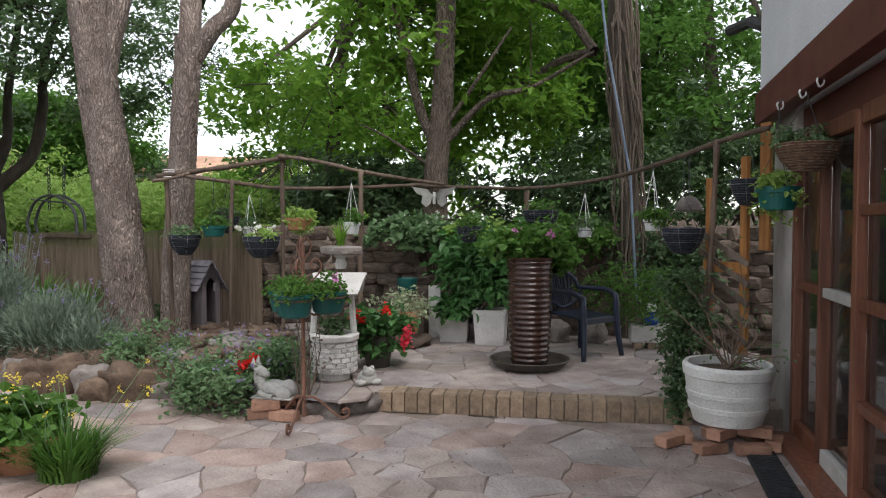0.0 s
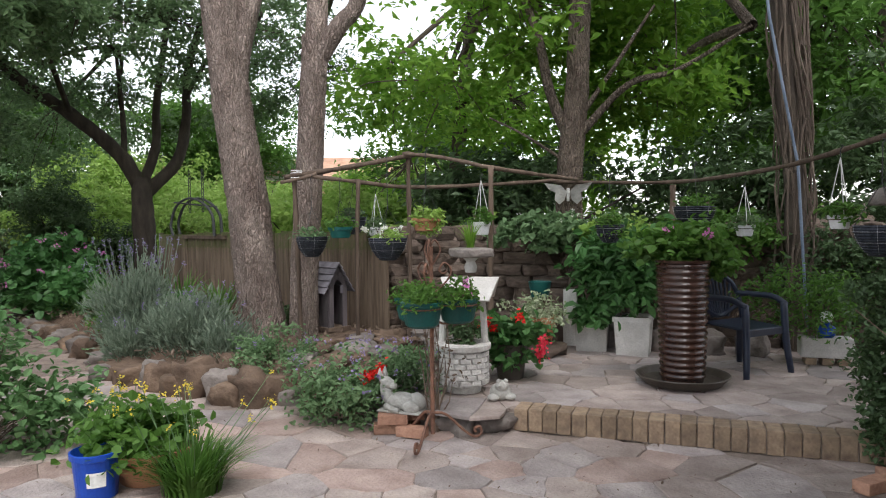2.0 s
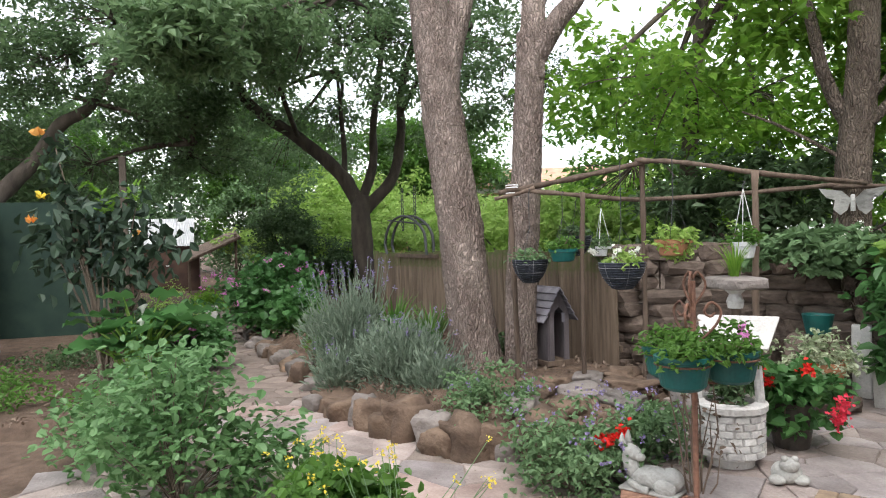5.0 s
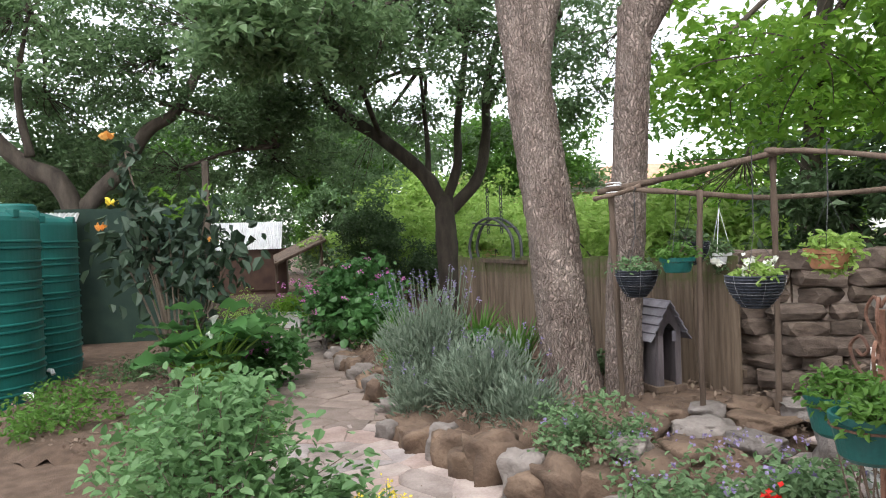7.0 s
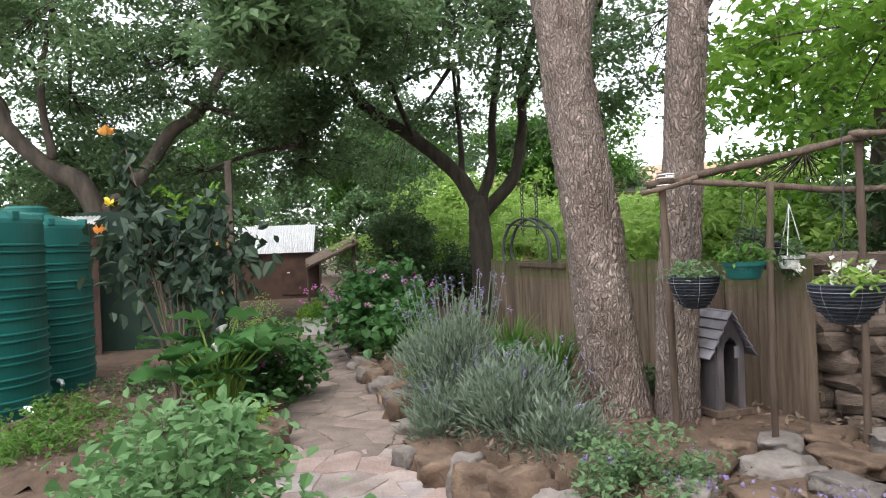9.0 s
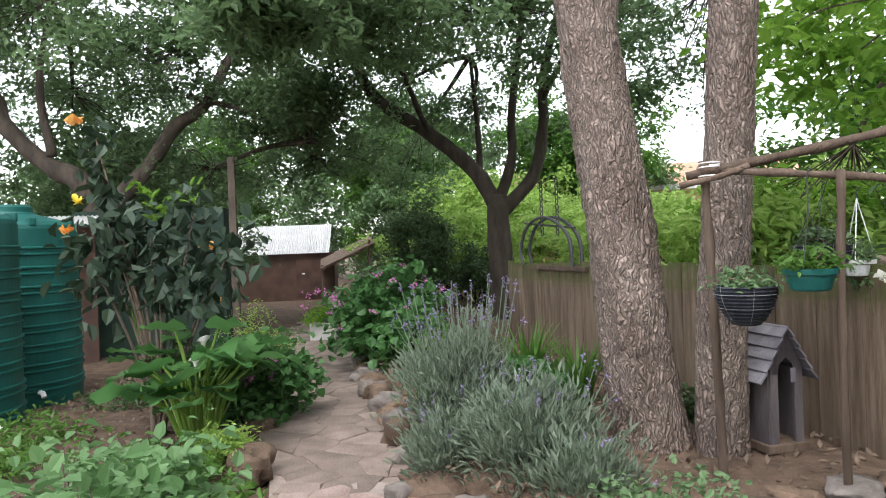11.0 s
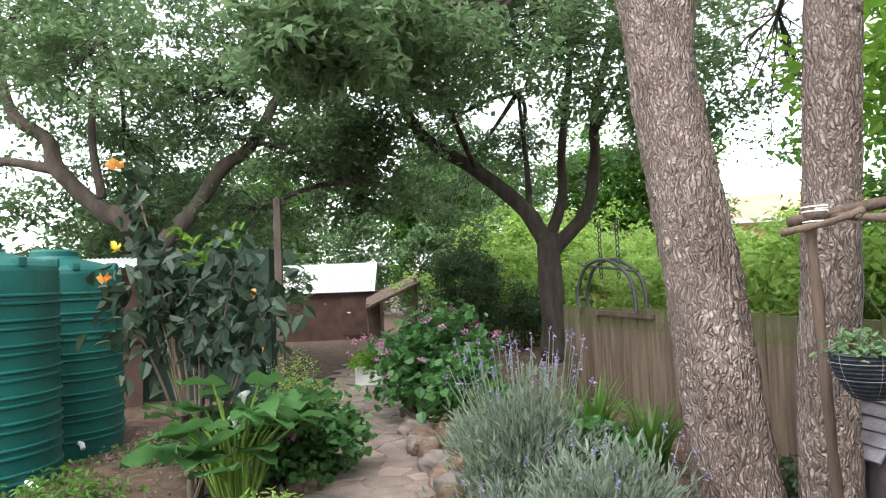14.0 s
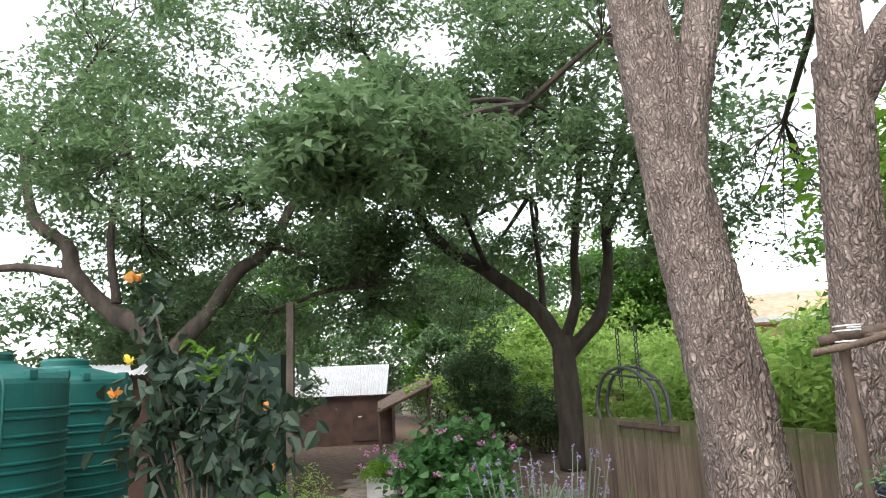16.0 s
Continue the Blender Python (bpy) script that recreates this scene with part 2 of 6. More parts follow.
# Lime leaves, lightened so that the far shrubs look sunlit under an overcast sky.
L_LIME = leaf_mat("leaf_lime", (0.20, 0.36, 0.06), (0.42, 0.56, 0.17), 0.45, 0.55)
L_CALLA = leaf_mat("leaf_calla", (0.04, 0.125, 0.032), (0.11, 0.245, 0.078), 0.42, 0.4)
L_VARIEG = leaf_mat("leaf_variegated", (0.13, 0.22, 0.07), (0.55, 0.58, 0.42), 0.5, 0.3)
L_DRY = leaf_mat("dry_twig", (0.10, 0.07, 0.05), (0.22, 0.16, 0.12), 0.8, 0.1)
L_ROSE = leaf_mat("leaf_rose", (0.07, 0.17, 0.05), (0.20, 0.34, 0.15), 0.5, 0.4)
L_HIBISCUS = leaf_mat("leaf_hibiscus", (0.018, 0.038, 0.02), (0.05, 0.082, 0.05), 0.5, 0.15)
P_RED = leaf_mat("petal_red", (0.62, 0.01, 0.008), (0.78, 0.03, 0.02), 0.5, 0.3)
P_CORAL = leaf_mat("petal_coral", (0.70, 0.02, 0.06), (0.80, 0.08, 0.13), 0.5, 0.3)
P_PINK = leaf_mat("petal_pink", (0.50, 0.12, 0.38), (0.66, 0.28, 0.52), 0.5, 0.3)
P_PURPLE = leaf_mat("petal_purple", (0.20, 0.15, 0.34), (0.34, 0.28, 0.46), 0.5, 0.3)
P_YELLOW = leaf_mat("petal_yellow", (0.70, 0.52, 0.03), (0.80, 0.66, 0.10), 0.5, 0.3)
P_ORANGE = leaf_mat("petal_orange", (0.80, 0.27, 0.04), (0.85, 0.50, 0.15), 0.5, 0.3)
P_WHITE = leaf_mat("petal_white", (0.78, 0.78, 0.70), (0.86, 0.86, 0.80), 0.5, 0.3)


# ---- helpers of this scene ----
def raw(name, verts, faces, material, parent=None, label="", smooth=False):
    me = bpy.data.meshes.new(name)
    me.from_pydata(verts, [], faces)
    me.materials.append(material)
    if smooth:
        me.polygons.foreach_set("use_smooth", [True] * len(me.polygons))
    ob = new(name, me)
    if parent:
        ob.parent = parent
    if label:
        ob["label"] = label
    return ob


def part(name, bm, material, parent=None, label="", smooth=False):
    me = bpy.data.meshes.new(name)
    bm.normal_update()
    bm.to_mesh(me)
    bm.free()
    me.materials.append(material)
    if smooth:
        me.polygons.foreach_set("use_smooth", [True] * len(me.polygons))
    ob = new(name, me)
    if parent:
        ob.parent = parent
    if label:
        ob["label"] = label
    return ob


def thing(name, label, category, at=(0, 0, 0), turn=0, group="", kind=""):
    ob = new(name)
    ob.empty_display_size = 0.1
    ob.matrix_basis = pose(*at, 0, 0, turn)
    return tagged(ob, label, category, group, kind)


def box(bm, c, s, rot=(0, 0, 0), bev=0.0):
    r = bmesh.ops.create_cube(bm, size=1.0, matrix=pose(*c, *rot) @ Matrix.Diagonal((*s, 1)))
    if bev:
        es = list({e for v in r["verts"] for e in v.link_edges})
        bmesh.ops.bevel(bm, geom=es, offset=bev, segments=2, affect="EDGES", profile=0.6)
    return bm


def B(c, s, rot=(0, 0, 0), bev=0.0):
    return box(bmesh.new(), c, s, rot, bev)


def tube(bm, pts, radii, seg=10, cap=True, wob=0.0, wf=3.0):
    """A bent tapering tube through pts."""
    pts = [Vector(p) for p in pts]
    if not isinstance(radii, (list, tuple)):
        radii = [radii] * len(pts)
    rings, a = [], None
    for i, p in enumerate(pts):
        d = (pts[min(i + 1, len(pts) - 1)] - pts[max(i - 1, 0)]).normalized()
        if a is None:
            a = d.cross(Vector((0.31, 0.17, 0.93)))
            if a.length < 0.15:
                a = d.cross(Vector((1, 0, 0)))
        a = (a - d * a.dot(d)).normalized()
        b = d.cross(a)
        ring = []
        for k in range(seg):
            w = 2 * math.pi * k / seg
            v = a * math.cos(w) + b * math.sin(w)
            r = radii[i]
            if wob:
                q = p * wf + v * 1.3
                r *= 1 + wob * noise.noise(q)
            ring.append(bm.verts.new(p + v * r))
        rings.append(ring)
    for r0, r1 in zip(rings, rings[1:]):
        for k in range(seg):
            bm.faces.new((r0[k], r0[(k + 1) % seg], r1[(k + 1) % seg], r1[k]))
    if cap:
        bm.faces.new(rings[0][::-1]), bm.faces.new(rings[-1])
    return bm


def smooth_pts(pts, n=6):
    """Catmull-Rom through pts."""
    p = [Vector(q) for q in pts]
    p = [2 * p[0] - p[1], *p, 2 * p[-1] - p[-2]]
    out = []
    for i in range(1, len(p) - 2):
        for k in range(n):
            t = k / n
            out.append(0.5 * (2 * p[i] + (p[i + 1] - p[i - 1]) * t + (2 * p[i - 1] - 5 * p[i] + 4 * p[i + 1] - p[i + 2]) * t * t + (3 * p[i] - p[i - 1] - 3 * p[i + 1] + p[i + 2]) * t ** 3))
    return out + [p[-2]]


def lathe(bm, prof, seg=32, at=(0, 0, 0)):
    """A turned shape from (radius, height) pairs."""
    rings = []
    for r, z in prof:
        rings.append([bm.verts.new((at[0] + r * math.cos(2 * math.pi * k / seg), at[1] + r * math.sin(2 * math.pi * k / seg), at[2] + z)) for k in range(seg)])
    for r0, r1 in zip(rings, rings[1:]):
        for k in range(seg):
            bm.faces.new((r0[k], r0[(k + 1) % seg], r1[(k + 1) % seg], r1[k]))
    bm.faces.new(rings[0][::-1])
    if prof[-1][0] > 0.002:
        bm.faces.new(rings[-1])
    return bm


def rocky(bm, c, s, seed, sub=2, amp=0.5, power=0.7):
    """An uneven stone."""
    r = bmesh.ops.create_icosphere(bm, subdivisions=sub, radius=0.5)
    off = Vector((seed * 3.7, seed * 1.9, seed * 5.3))
    turn = Matrix.Rotation(seed * 2.1, 3, "Z")
    for v in r["verts"]:
        d = v.co.normalized()
        k = 1 + amp * noise.noise(d * 1.6 + off) + amp * 0.4 * noise.noise(d * 4 + off)
        f = d * 0.5 * k
        f = Vector([math.copysign(abs(a * 2) ** power / 2, a) for a in f])
        v.co = turn @ Vector((f.x * s[0], f.y * s[1], f.z * s[2])) + Vector(c)
    return bm


rng = np.random.default_rng(7)


def leaves(centres, size, aspect=0.5, droop=0.3, up=0.5, fold=0.15, jitter=0.35, dirs=None, rounded=False):
    """Verts and faces of folded pointed leaves, one island a leaf."""
    c = np.asarray(centres, float)
    n = len(c)
    if dirs is None:
        d = rng.normal(size=(n, 3))
        d[:, 2] = d[:, 2] * 0.6 - droop
    else:
        d = np.asarray(dirs, float) + rng.normal(size=(n, 3)) * 0.25
    d /= np.linalg.norm(d, axis=1)[:, None] + 1e-9
    nn = rng.normal(size=(n, 3)) * (1 - up)
    nn[:, 2] += up
    s = np.cross(d, nn)
    s /= np.linalg.norm(s, axis=1)[:, None] + 1e-9
    nrm = np.cross(s, d)
    L = (size * (1 + jitter * rng.uniform(-1, 1, n)))[:, None]
    W = L * aspect * 0.5
    if rounded:
        e = nrm * L * fold
        v = np.stack([c, c + d * L * 0.28 + s * W + e, c + d * L * 0.7 + s * W * 0.8 + e, c + d * L, c + d * L * 0.7 - s * W * 0.8 + e, c + d * L * 0.28 - s * W + e], 1).reshape(-1, 3)
        i = np.arange(n)[:, None] * 6
        return v, np.concatenate([i + [[0, 1, 2, 3]], i + [[0, 3, 4, 5]]], 0)
    v = np.stack([c, c + d * L * 0.45 + s * W + nrm * L * fold, c + d * L, c + d * L * 0.45 - s * W + nrm * L * fold], 1).reshape(-1, 3)
    i = np.arange(n)[:, None] * 4
    f = np.concatenate([i + [[0, 1, 2]], i + [[0, 2, 3]]], 0)
    return v, f


def foliage(name, groups, material, parent=None, label="", **kw):
    """One mesh of leaves; groups: arrays of leaf places with a leaf size."""
    vs, fs, o = [], [], 0
    for c, size in groups:
        v, f = leaves(c, size, **kw)
        vs.append(v), fs.append(f + o)
        o += len(v)
    return raw(name, np.concatenate(vs).tolist(), np.concatenate(fs).tolist(), material, parent, label)


def blob(n, c, r, shell=0.5):
    """n places in an uneven ellipsoid, thicker towards its skin."""
    d = rng.normal(size=(n, 3))
    d /= np.linalg.norm(d, axis=1)[:, None]
    k = rng.uniform(shell, 1, n) ** 0.7
    k *= 1 + 0.16 * np.sin(d[:, 0] * 5 + c[0]) + 0.16 * np.sin(d[:, 1] * 6 + c[1]) + 0.14 * np.sin(d[:, 2] * 7)
    return np.asarray(c) + d * k[:, None] * np.asarray(r)


def clumps(n, per, c, r, cr, flat=0.6):
    """Leaf places gathered in clumps over an ellipsoid, with gaps between."""
    cc = blob(n, c, r, 0.25)
    pts = cc[:, None, :] + rng.normal(size=(n, per, 3)) * np.array([cr, cr, cr * flat])
    return pts.reshape(-1, 3), cc


# ---- ground, terrace, step, path ----
bm = bmesh.new()
ys = [-60, -20, -6, 0, 6, 12, 18, 26, 40, 80, 300]
xs = [-300, -80, -40, -24, -16, -10, -5, 0, 5, 12, 30, 80, 300]
gv = [[bm.verts.new((x, y, -0.07)) for x in xs] for y in ys]
for r0, r1 in zip(gv, gv[1:]):
    for k in range(len(xs) - 1):
        bm.faces.new((r0[k], r0[k + 1], r1[k + 1], r1[k]))
ground = tagged(part("ground", bm, SOIL), "brown bare garden soil under the beds and paths", "ground", kind="structure")


def clip_poly(poly, a, b):
    """Keep the part of a polygon nearer to a than to b."""
    mx, my, nx, ny = (a[0] + b[0]) / 2, (a[1] + b[1]) / 2, b[0] - a[0], b[1] - a[1]
    return clip_half(poly, mx, my, nx, ny)


def clip_half(poly, mx, my, nx, ny):
    out = []
    for i, p in enumerate(poly):
        q = poly[(i + 1) % len(poly)]
        dp, dq = (p[0] - mx) * nx + (p[1] - my) * ny, (q[0] - mx) * nx + (q[1] - my) * ny
        if dp <= 0:
            out.append(p)
        if dp * dq < 0:
            t = dp / (dp - dq)
            out.append((p[0] + (q[0] - p[0]) * t, p[1] + (q[1] - p[1]) * t))
    return out


def inside(poly, p):
    r = False
    for i in range(len(poly)):
        a, b = poly[i], poly[i - 1]
        if (a[1] > p[1]) != (b[1] > p[1]) and p[0] < (b[0] - a[0]) * (p[1] - a[1]) / (b[1] - a[1]) + a[0]:
            r = not r
    return r


def slab(name, region, z0, z1, material, label, category="paving"):
    bm = bmesh.new()
    top = [bm.verts.new((x, y, z1)) for x, y in region]
    low = [bm.verts.new((x, y, z0)) for x, y in region]
    bm.faces.new(top)
    bm.faces.new(low[::-1])
    n = len(region)
    for i in range(n):
        bm.faces.new((low[i], low[(i + 1) % n], top[(i + 1) % n], top[i]))
    bmesh.ops.recalc_face_normals(bm, faces=bm.faces)
    return tagged(part(name, bm, material), label, category, kind="structure")


def flagstones(parent, region, cell, z, seed, materials, gap=0.0035, thick=0.03, front=None):
    """Irregular stones, each an object with worn bevelled edges, cut to the region's box."""
    r = random.Random(seed)
    x0, x1 = min(p[0] for p in region), max(p[0] for p in region)
    y0, y1 = min(p[1] for p in region), max(p[1] for p in region)
    seeds = []
    for j in range(int((y1 - y0) / cell) + 3):
        for i in range(int((x1 - x0) / cell) + 3):
            if r.random() < 0.28:
                continue
            seeds.append((x0 + (i - 1 + 0.5 * (j % 2) + r.uniform(-0.49, 0.49)) * cell, y0 + (j - 1 + r.uniform(-0.49, 0.49)) * cell))
    for s in seeds:
        if not inside(region, s):
            continue
        poly = [(s[0] + dx * cell * 2, s[1] + dy * cell * 2) for dx, dy in ((-1, -1), (1, -1), (1, 1), (-1, 1))]
        for o in seeds:
            if o is not s and abs(o[0] - s[0]) < cell * 3 and abs(o[1] - s[1]) < cell * 3:
                poly = clip_poly(poly, s, o)
        if front and s[0] > -0.5:
            poly = clip_half(poly, *front)
        if len(poly) < 3:
            continue
        cx, cy = sum(p[0] for p in poly) / len(poly), sum(p[1] for p in poly) / len(poly)
        pts = []
        for i, p in enumerate(poly):
            q = poly[(i + 1) % len(poly)]
            pts.append(p)
            if math.dist(p, q) > 0.14:
                for f in (0.33, 0.67):
                    pts.append((p[0] + (q[0] - p[0]) * f + r.uniform(-0.013, 0.013), p[1] + (q[1] - p[1]) * f + r.uniform(-0.013, 0.013)))
        zt = z + r.uniform(-0.005, 0.005)
        tx, ty = r.uniform(-0.014, 0.014), r.uniform(-0.014, 0.014)
        vs, n = [], len(pts)
        for k, zz in ((gap, -thick), (gap, -0.006), (gap + 0.006, 0.0)):
            for x, y in pts:
                d = max(math.dist((x, y), (cx, cy)), 0.01)
                f = max(0.1, 1 - k / d)
                px, py = (x - cx) * f, (y - cy) * f
                vs.append((px, py, zz + (px * tx + py * ty if zz > -thick else 0)))
        fs = [tuple(range(2 * n, 3 * n))]
        for lv in (0, 1):
            fs += [(lv * n + i, lv * n + (i + 1) % n, (lv + 1) * n + (i + 1) % n, (lv + 1) * n + i) for i in range(n)]
        ob = raw("flagstone", vs, fs, r.choice(materials), parent)
        ob.location = (cx, cy, zt)


TERRACE = [(-7.2, -3.0), (1.0, -3.0), (2.75, 5.3), (1.86, 5.47), (-0.5, 5.9), (-1.6, 6.15), (-2.2, 6.0), (-2.5, 6.35), (-3.1, 6.35), (-3.6, 6.55), (-4.9, 7.0), (-5.3, 7.5), (-5.9, 6.6), (-5.6, 5.2), (-5.4, 3.0)]
PLATFORM = [(-0.53, 5.9), (1.9, 5.46), (2.9, 5.3), (3.3, 8.9), (-0.6, 9.0), (-1.6, 8.4), (-1.75, 6.5), (-1.35, 6.05)]
PATH = [(-5.9, 6.6), (-5.25, 7.5), (-6.6, 8.6), (-7.9, 9.55), (-10.0, 11.2), (-12.5, 13.4), (-14.5, 15.4), (-15.6, 14.8), (-13.2, 12.4), (-10.2, 10.0), (-7.6, 7.9)]
terrace = slab("paving_terrace", TERRACE, -0.07, -0.009, MORTAR, "lower terrace of pinkish-grey irregular flagstones in mortar")
platform = slab("paving_platform", PLATFORM, -0.07, 0.158, MORTAR, "raised terrace of grey irregular flagstones behind a brick step")
pathway = slab("path", PATH, -0.07, -0.014, MORTAR, "narrow garden path of brown-grey irregular flagstones", "path")

# ---- the garden beds: low soil mounds with rock edging ----
def mound(name, region, h, label, seed, rim=0.35):
    """Soil that rises from the edge of its region."""
    x0, x1 = min(p[0] for p in region), max(p[0] for p in region)
    y0, y1 = min(p[1] for p in region), max(p[1] for p in region)
    st = 0.16
    nx, ny = int((x1 - x0) / st) + 1, int((y1 - y0) / st) + 1
    seg = [(np.array(region[i]), np.array(region[(i + 1) % len(region)])) for i in range(len(region))]
    vs, idx, fs = [], {}, []
    for j in range(ny + 1):
        for i in range(nx + 1):
            p = np.array((x0 + i * st, y0 + j * st))
            dist = min(np.linalg.norm(p - (a + (b - a) * np.clip(np.dot(p - a, b - a) / np.dot(b - a, b - a), 0, 1))) for a, b in seg)
            if not inside(region, p):
                dist = -dist
            if dist < -st * 1.2:
                continue
            k = min(1.0, max(0.0, (dist + 0.05) / rim))
            idx[i, j] = len(vs)
            vs.append((p[0], p[1], -0.09 + (h + 0.09) * k ** 0.6 + 0.035 * k * noise.noise((p[0] * 3, p[1] * 3, seed))))
    for (i, j), a in idx.items():
        if (i + 1, j) in idx and (i, j + 1) in idx and (i + 1, j + 1) in idx:
            fs.append((a, idx[i + 1, j], idx[i + 1, j + 1], idx[i, j + 1]))
    return tagged(raw(name, vs, fs, SOIL, smooth=True), label, "garden bed", kind="structure")


BED = [(-1.75, 6.5), (-2.5, 6.5), (-3.1, 6.5), (-3.7, 6.75), (-5.0, 7.3), (-6.5, 8.75), (-7.9, 9.75), (-9.9, 11.5), (-9.0, 13.5), (-7.6, 12.6), (-2.1, 9.1), (-1.6, 9.0)]
bed = mound("garden_bed_fence", BED, 0.28, "raised soil bed beside the wooden fence", 1.0)
BED2 = [(-6.0, 6.35), (-7.4, 7.7), (-9.7, 9.6), (-12.0, 10.6), (-11.5, 8.0), (-9.5, 5.5), (-7.5, 5.0)]
bed2 = mound("garden_bed_path", BED2, 0.08, "flat soil bed with leafy plants beside the path", 2.0)


def rock(at, s, seed, material=ROCK, label="rough brown rock edging the soil bed", group="edging rocks"):
    ob = part("rock", rocky(bmesh.new(), (0, 0, s[2] * 0.42), s, seed, 3, 0.8, 0.6), material, smooth=True)
    ob.location = at
    return tagged(ob, label, "rock", group)


edge = smooth_pts([(x, y, 0) for x, y in [(-2.05, 6.75), (-2.45, 6.48), (-2.95, 6.4), (-3.6, 6.6), (-4.3, 6.85), (-5.0, 7.25)]], 3)
for i, p in enumerate(edge):
    sx = 0.26 + 0.26 * rng.uniform()
    rock((p.x + rng.uniform(-.06, .06), p.y + rng.uniform(-.06, .08), -0.05), (sx, 0.24 + 0.14 * rng.uniform(), 0.22 + 0.22 * rng.uniform()), i * 1.7 + 3, ROCK if i % 4 else ROCK_GREY)
rock((-5.0, 7.2, -0.04), (0.42, 0.3, 0.22), 41, ROCK_GREY, "pale grey rounded stone beside the path")
edge = smooth_pts([(x, y, 0) for x, y in [(-5.5, 7.75), (-6.6, 8.7), (-7.5, 9.3), (-8.4, 10.1), (-9.6, 11.0)]], 4)
for i, p in enumerate(edge):
    rock((p.x + rng.uniform(-.1, .1), p.y + rng.uniform(-.1, .1), -0.04), (0.30 + 0.15 * rng.uniform(), 0.24, 0.16 + 0.12 * rng.uniform()), i + 60, ROCK if i % 3 else ROCK_GREY, "brown rock in the border of the path")
rock((-6.45, 6.85, -0.04), (0.34, 0.3, 0.30), 90, ROCK, "orange-brown block of stone at the path edge")
rock((-6.95, 7.05, -0.04), (0.42, 0.3, 0.20), 91, ROCK, "tan rounded stone at the path edge")
for i, (x, y) in enumerate([(-7.6, 7.75), (-8.3, 8.35), (-9.1, 9.0), (-7.3, 6.3), (-7.9, 6.0)]):
    rock((x, y, -0.03), (0.32, 0.26, 0.16), 95 + i, ROCK, "low brown stone at the path edge")
for i, (x, y, s) in enumerate([(-2.75, 7.35, .5), (-2.35, 7.55, .45), (-2.0, 7.9, .5), (-2.45, 8.05, .4), (-2.7, 7.75, .3), (-1.95, 7.35, .4), (-2.2, 8.4, .45), (-1.75, 8.55, .5), (-2.3, 6.95, .4), (-2.65, 6.85, .35)]):
    rock((x, y, 0.24), (s, s * 0.7, 0.14), 110 + i, ROCK_GREY if i % 2 else ROCK, "flat pale stone lying on the soil bed", "flat stones")

# ---- brick step ----
step = thing("brick_step", "worn buff brick edging along the raised terrace", "step", kind="structure")
a, b = Vector((-0.55, 5.86, 0)), Vector((1.9, 5.43, 0))
d = (b - a).normalized()
n_b = int((b - a).length / 0.112)
ang = math.degrees(math.atan2(d.y, d.x))
bbm = B((0, 0, 0), (0.104, 0.22, 0.172), bev=0.008)
brick_me = part("brick", bbm, BRICK_STEP, step)
for i in range(n_b + 1):
    ob = brick_me if i == 0 else new("brick", brick_me.data)
    ob.parent = step
    p = a + d * (0.056 + i * 0.112)
    ob.matrix_basis = pose(p.x + 0.02, p.y + 0.12, 0.087 + rng.uniform(-.005, .005), rng.uniform(-1, 1), 0, ang + rng.uniform(-1.5, 1.5))
for i, (x, y, s) in enumerate([(-0.75, 6.0, .45), (-1.2, 6.1, .5), (-1.6, 6.3, .4), (-0.95, 5.85, .3)]):
    rock((x, y, -0.06), (s, 0.36, 0.22), 130 + i, ROCK_GREY, "flat grey slab forming the terrace edge", "edge slabs")

# ---- fence ----
fence = thing("fence", "weathered brown board fence with mossy top", "fence", kind="structure")
fa, fb = Vector((-2.36, 9.0, 0.12)), Vector((-7.9, 12.65, 0.05))
fd = (fb - fa).normalized()
fang = math.degrees(math.atan2(fd.y, fd.x))
fn = int((fb - fa).length / 0.2)
for i in range(fn):
    p = fa + fd * (i + 0.5) * 0.2
    h = 1.42 + rng.uniform(-0.02, 0.02)
    w = 0.193
    me = B((0, 0, h / 2), (w, 0.022, h), bev=0.003)
    ob = part("board", me, FENCE, fence)
    ob.matrix_basis = pose(p.x, p.y, p.z, rng.uniform(-.6, .6), rng.uniform(-.4, .4), fang + rng.uniform(-1, 1))
for z in (0.45, 1.2):
    c = (fa + fb) / 2 + Vector((-fd.y, fd.x, 0)) * -0.04
    part("rail", B((0, 0, 0), ((fb - fa).length, 0.04, 0.07)), FENCE, fence).matrix_basis = pose(c.x, c.y, z, 0, 0, fang)
part("dark_rail", B((0, 0, 0), (1.5, 0.05, 0.06)), POLE, fence, "dark stained rail").matrix_basis = pose(-6.35, 11.58, 1.42, 0, 0, fang)

# arch of bent iron on the fence
arch = thing("metal_arch", "dark bent-iron arch with a hanging chain on the fence", "arch", (-6.62, 11.8, 1.44), fang)
arch.scale = (1.6, 1, 0.9)
for s in (-0.07, 0.07):
    part("hoop", tube(bmesh.new(), smooth_pts([(-0.5, s, 0), (-0.46, s, 0.4), (-0.25, s, 0.64), (0.05, s, 0.74), (0.35, s, 0.6), (0.5, s, 0.25), (0.46, s, 0)], 5), 0.022, 8), IRON, arch)
part("crossbar", tube(bmesh.new(), [(-0.48, 0, 0.55), (0.5, 0, 0.68)], 0.016, 6), IRON, arch)
for cx in (-0.18, 0.12):
    bm = bmesh.new()
    for k in range(11):
        m = pose(cx, 0, 1.25 - k * 0.075, 90, 0, 90 * (k % 2))
        pts = [m @ Vector((0.022 * math.cos(w), 0.042 * math.sin(w), 0)) for w in np.linspace(0, 2 * math.pi, 9)]
        tube(bm, pts, 0.007, 5)
    part("chain", bm, IRON, arch)

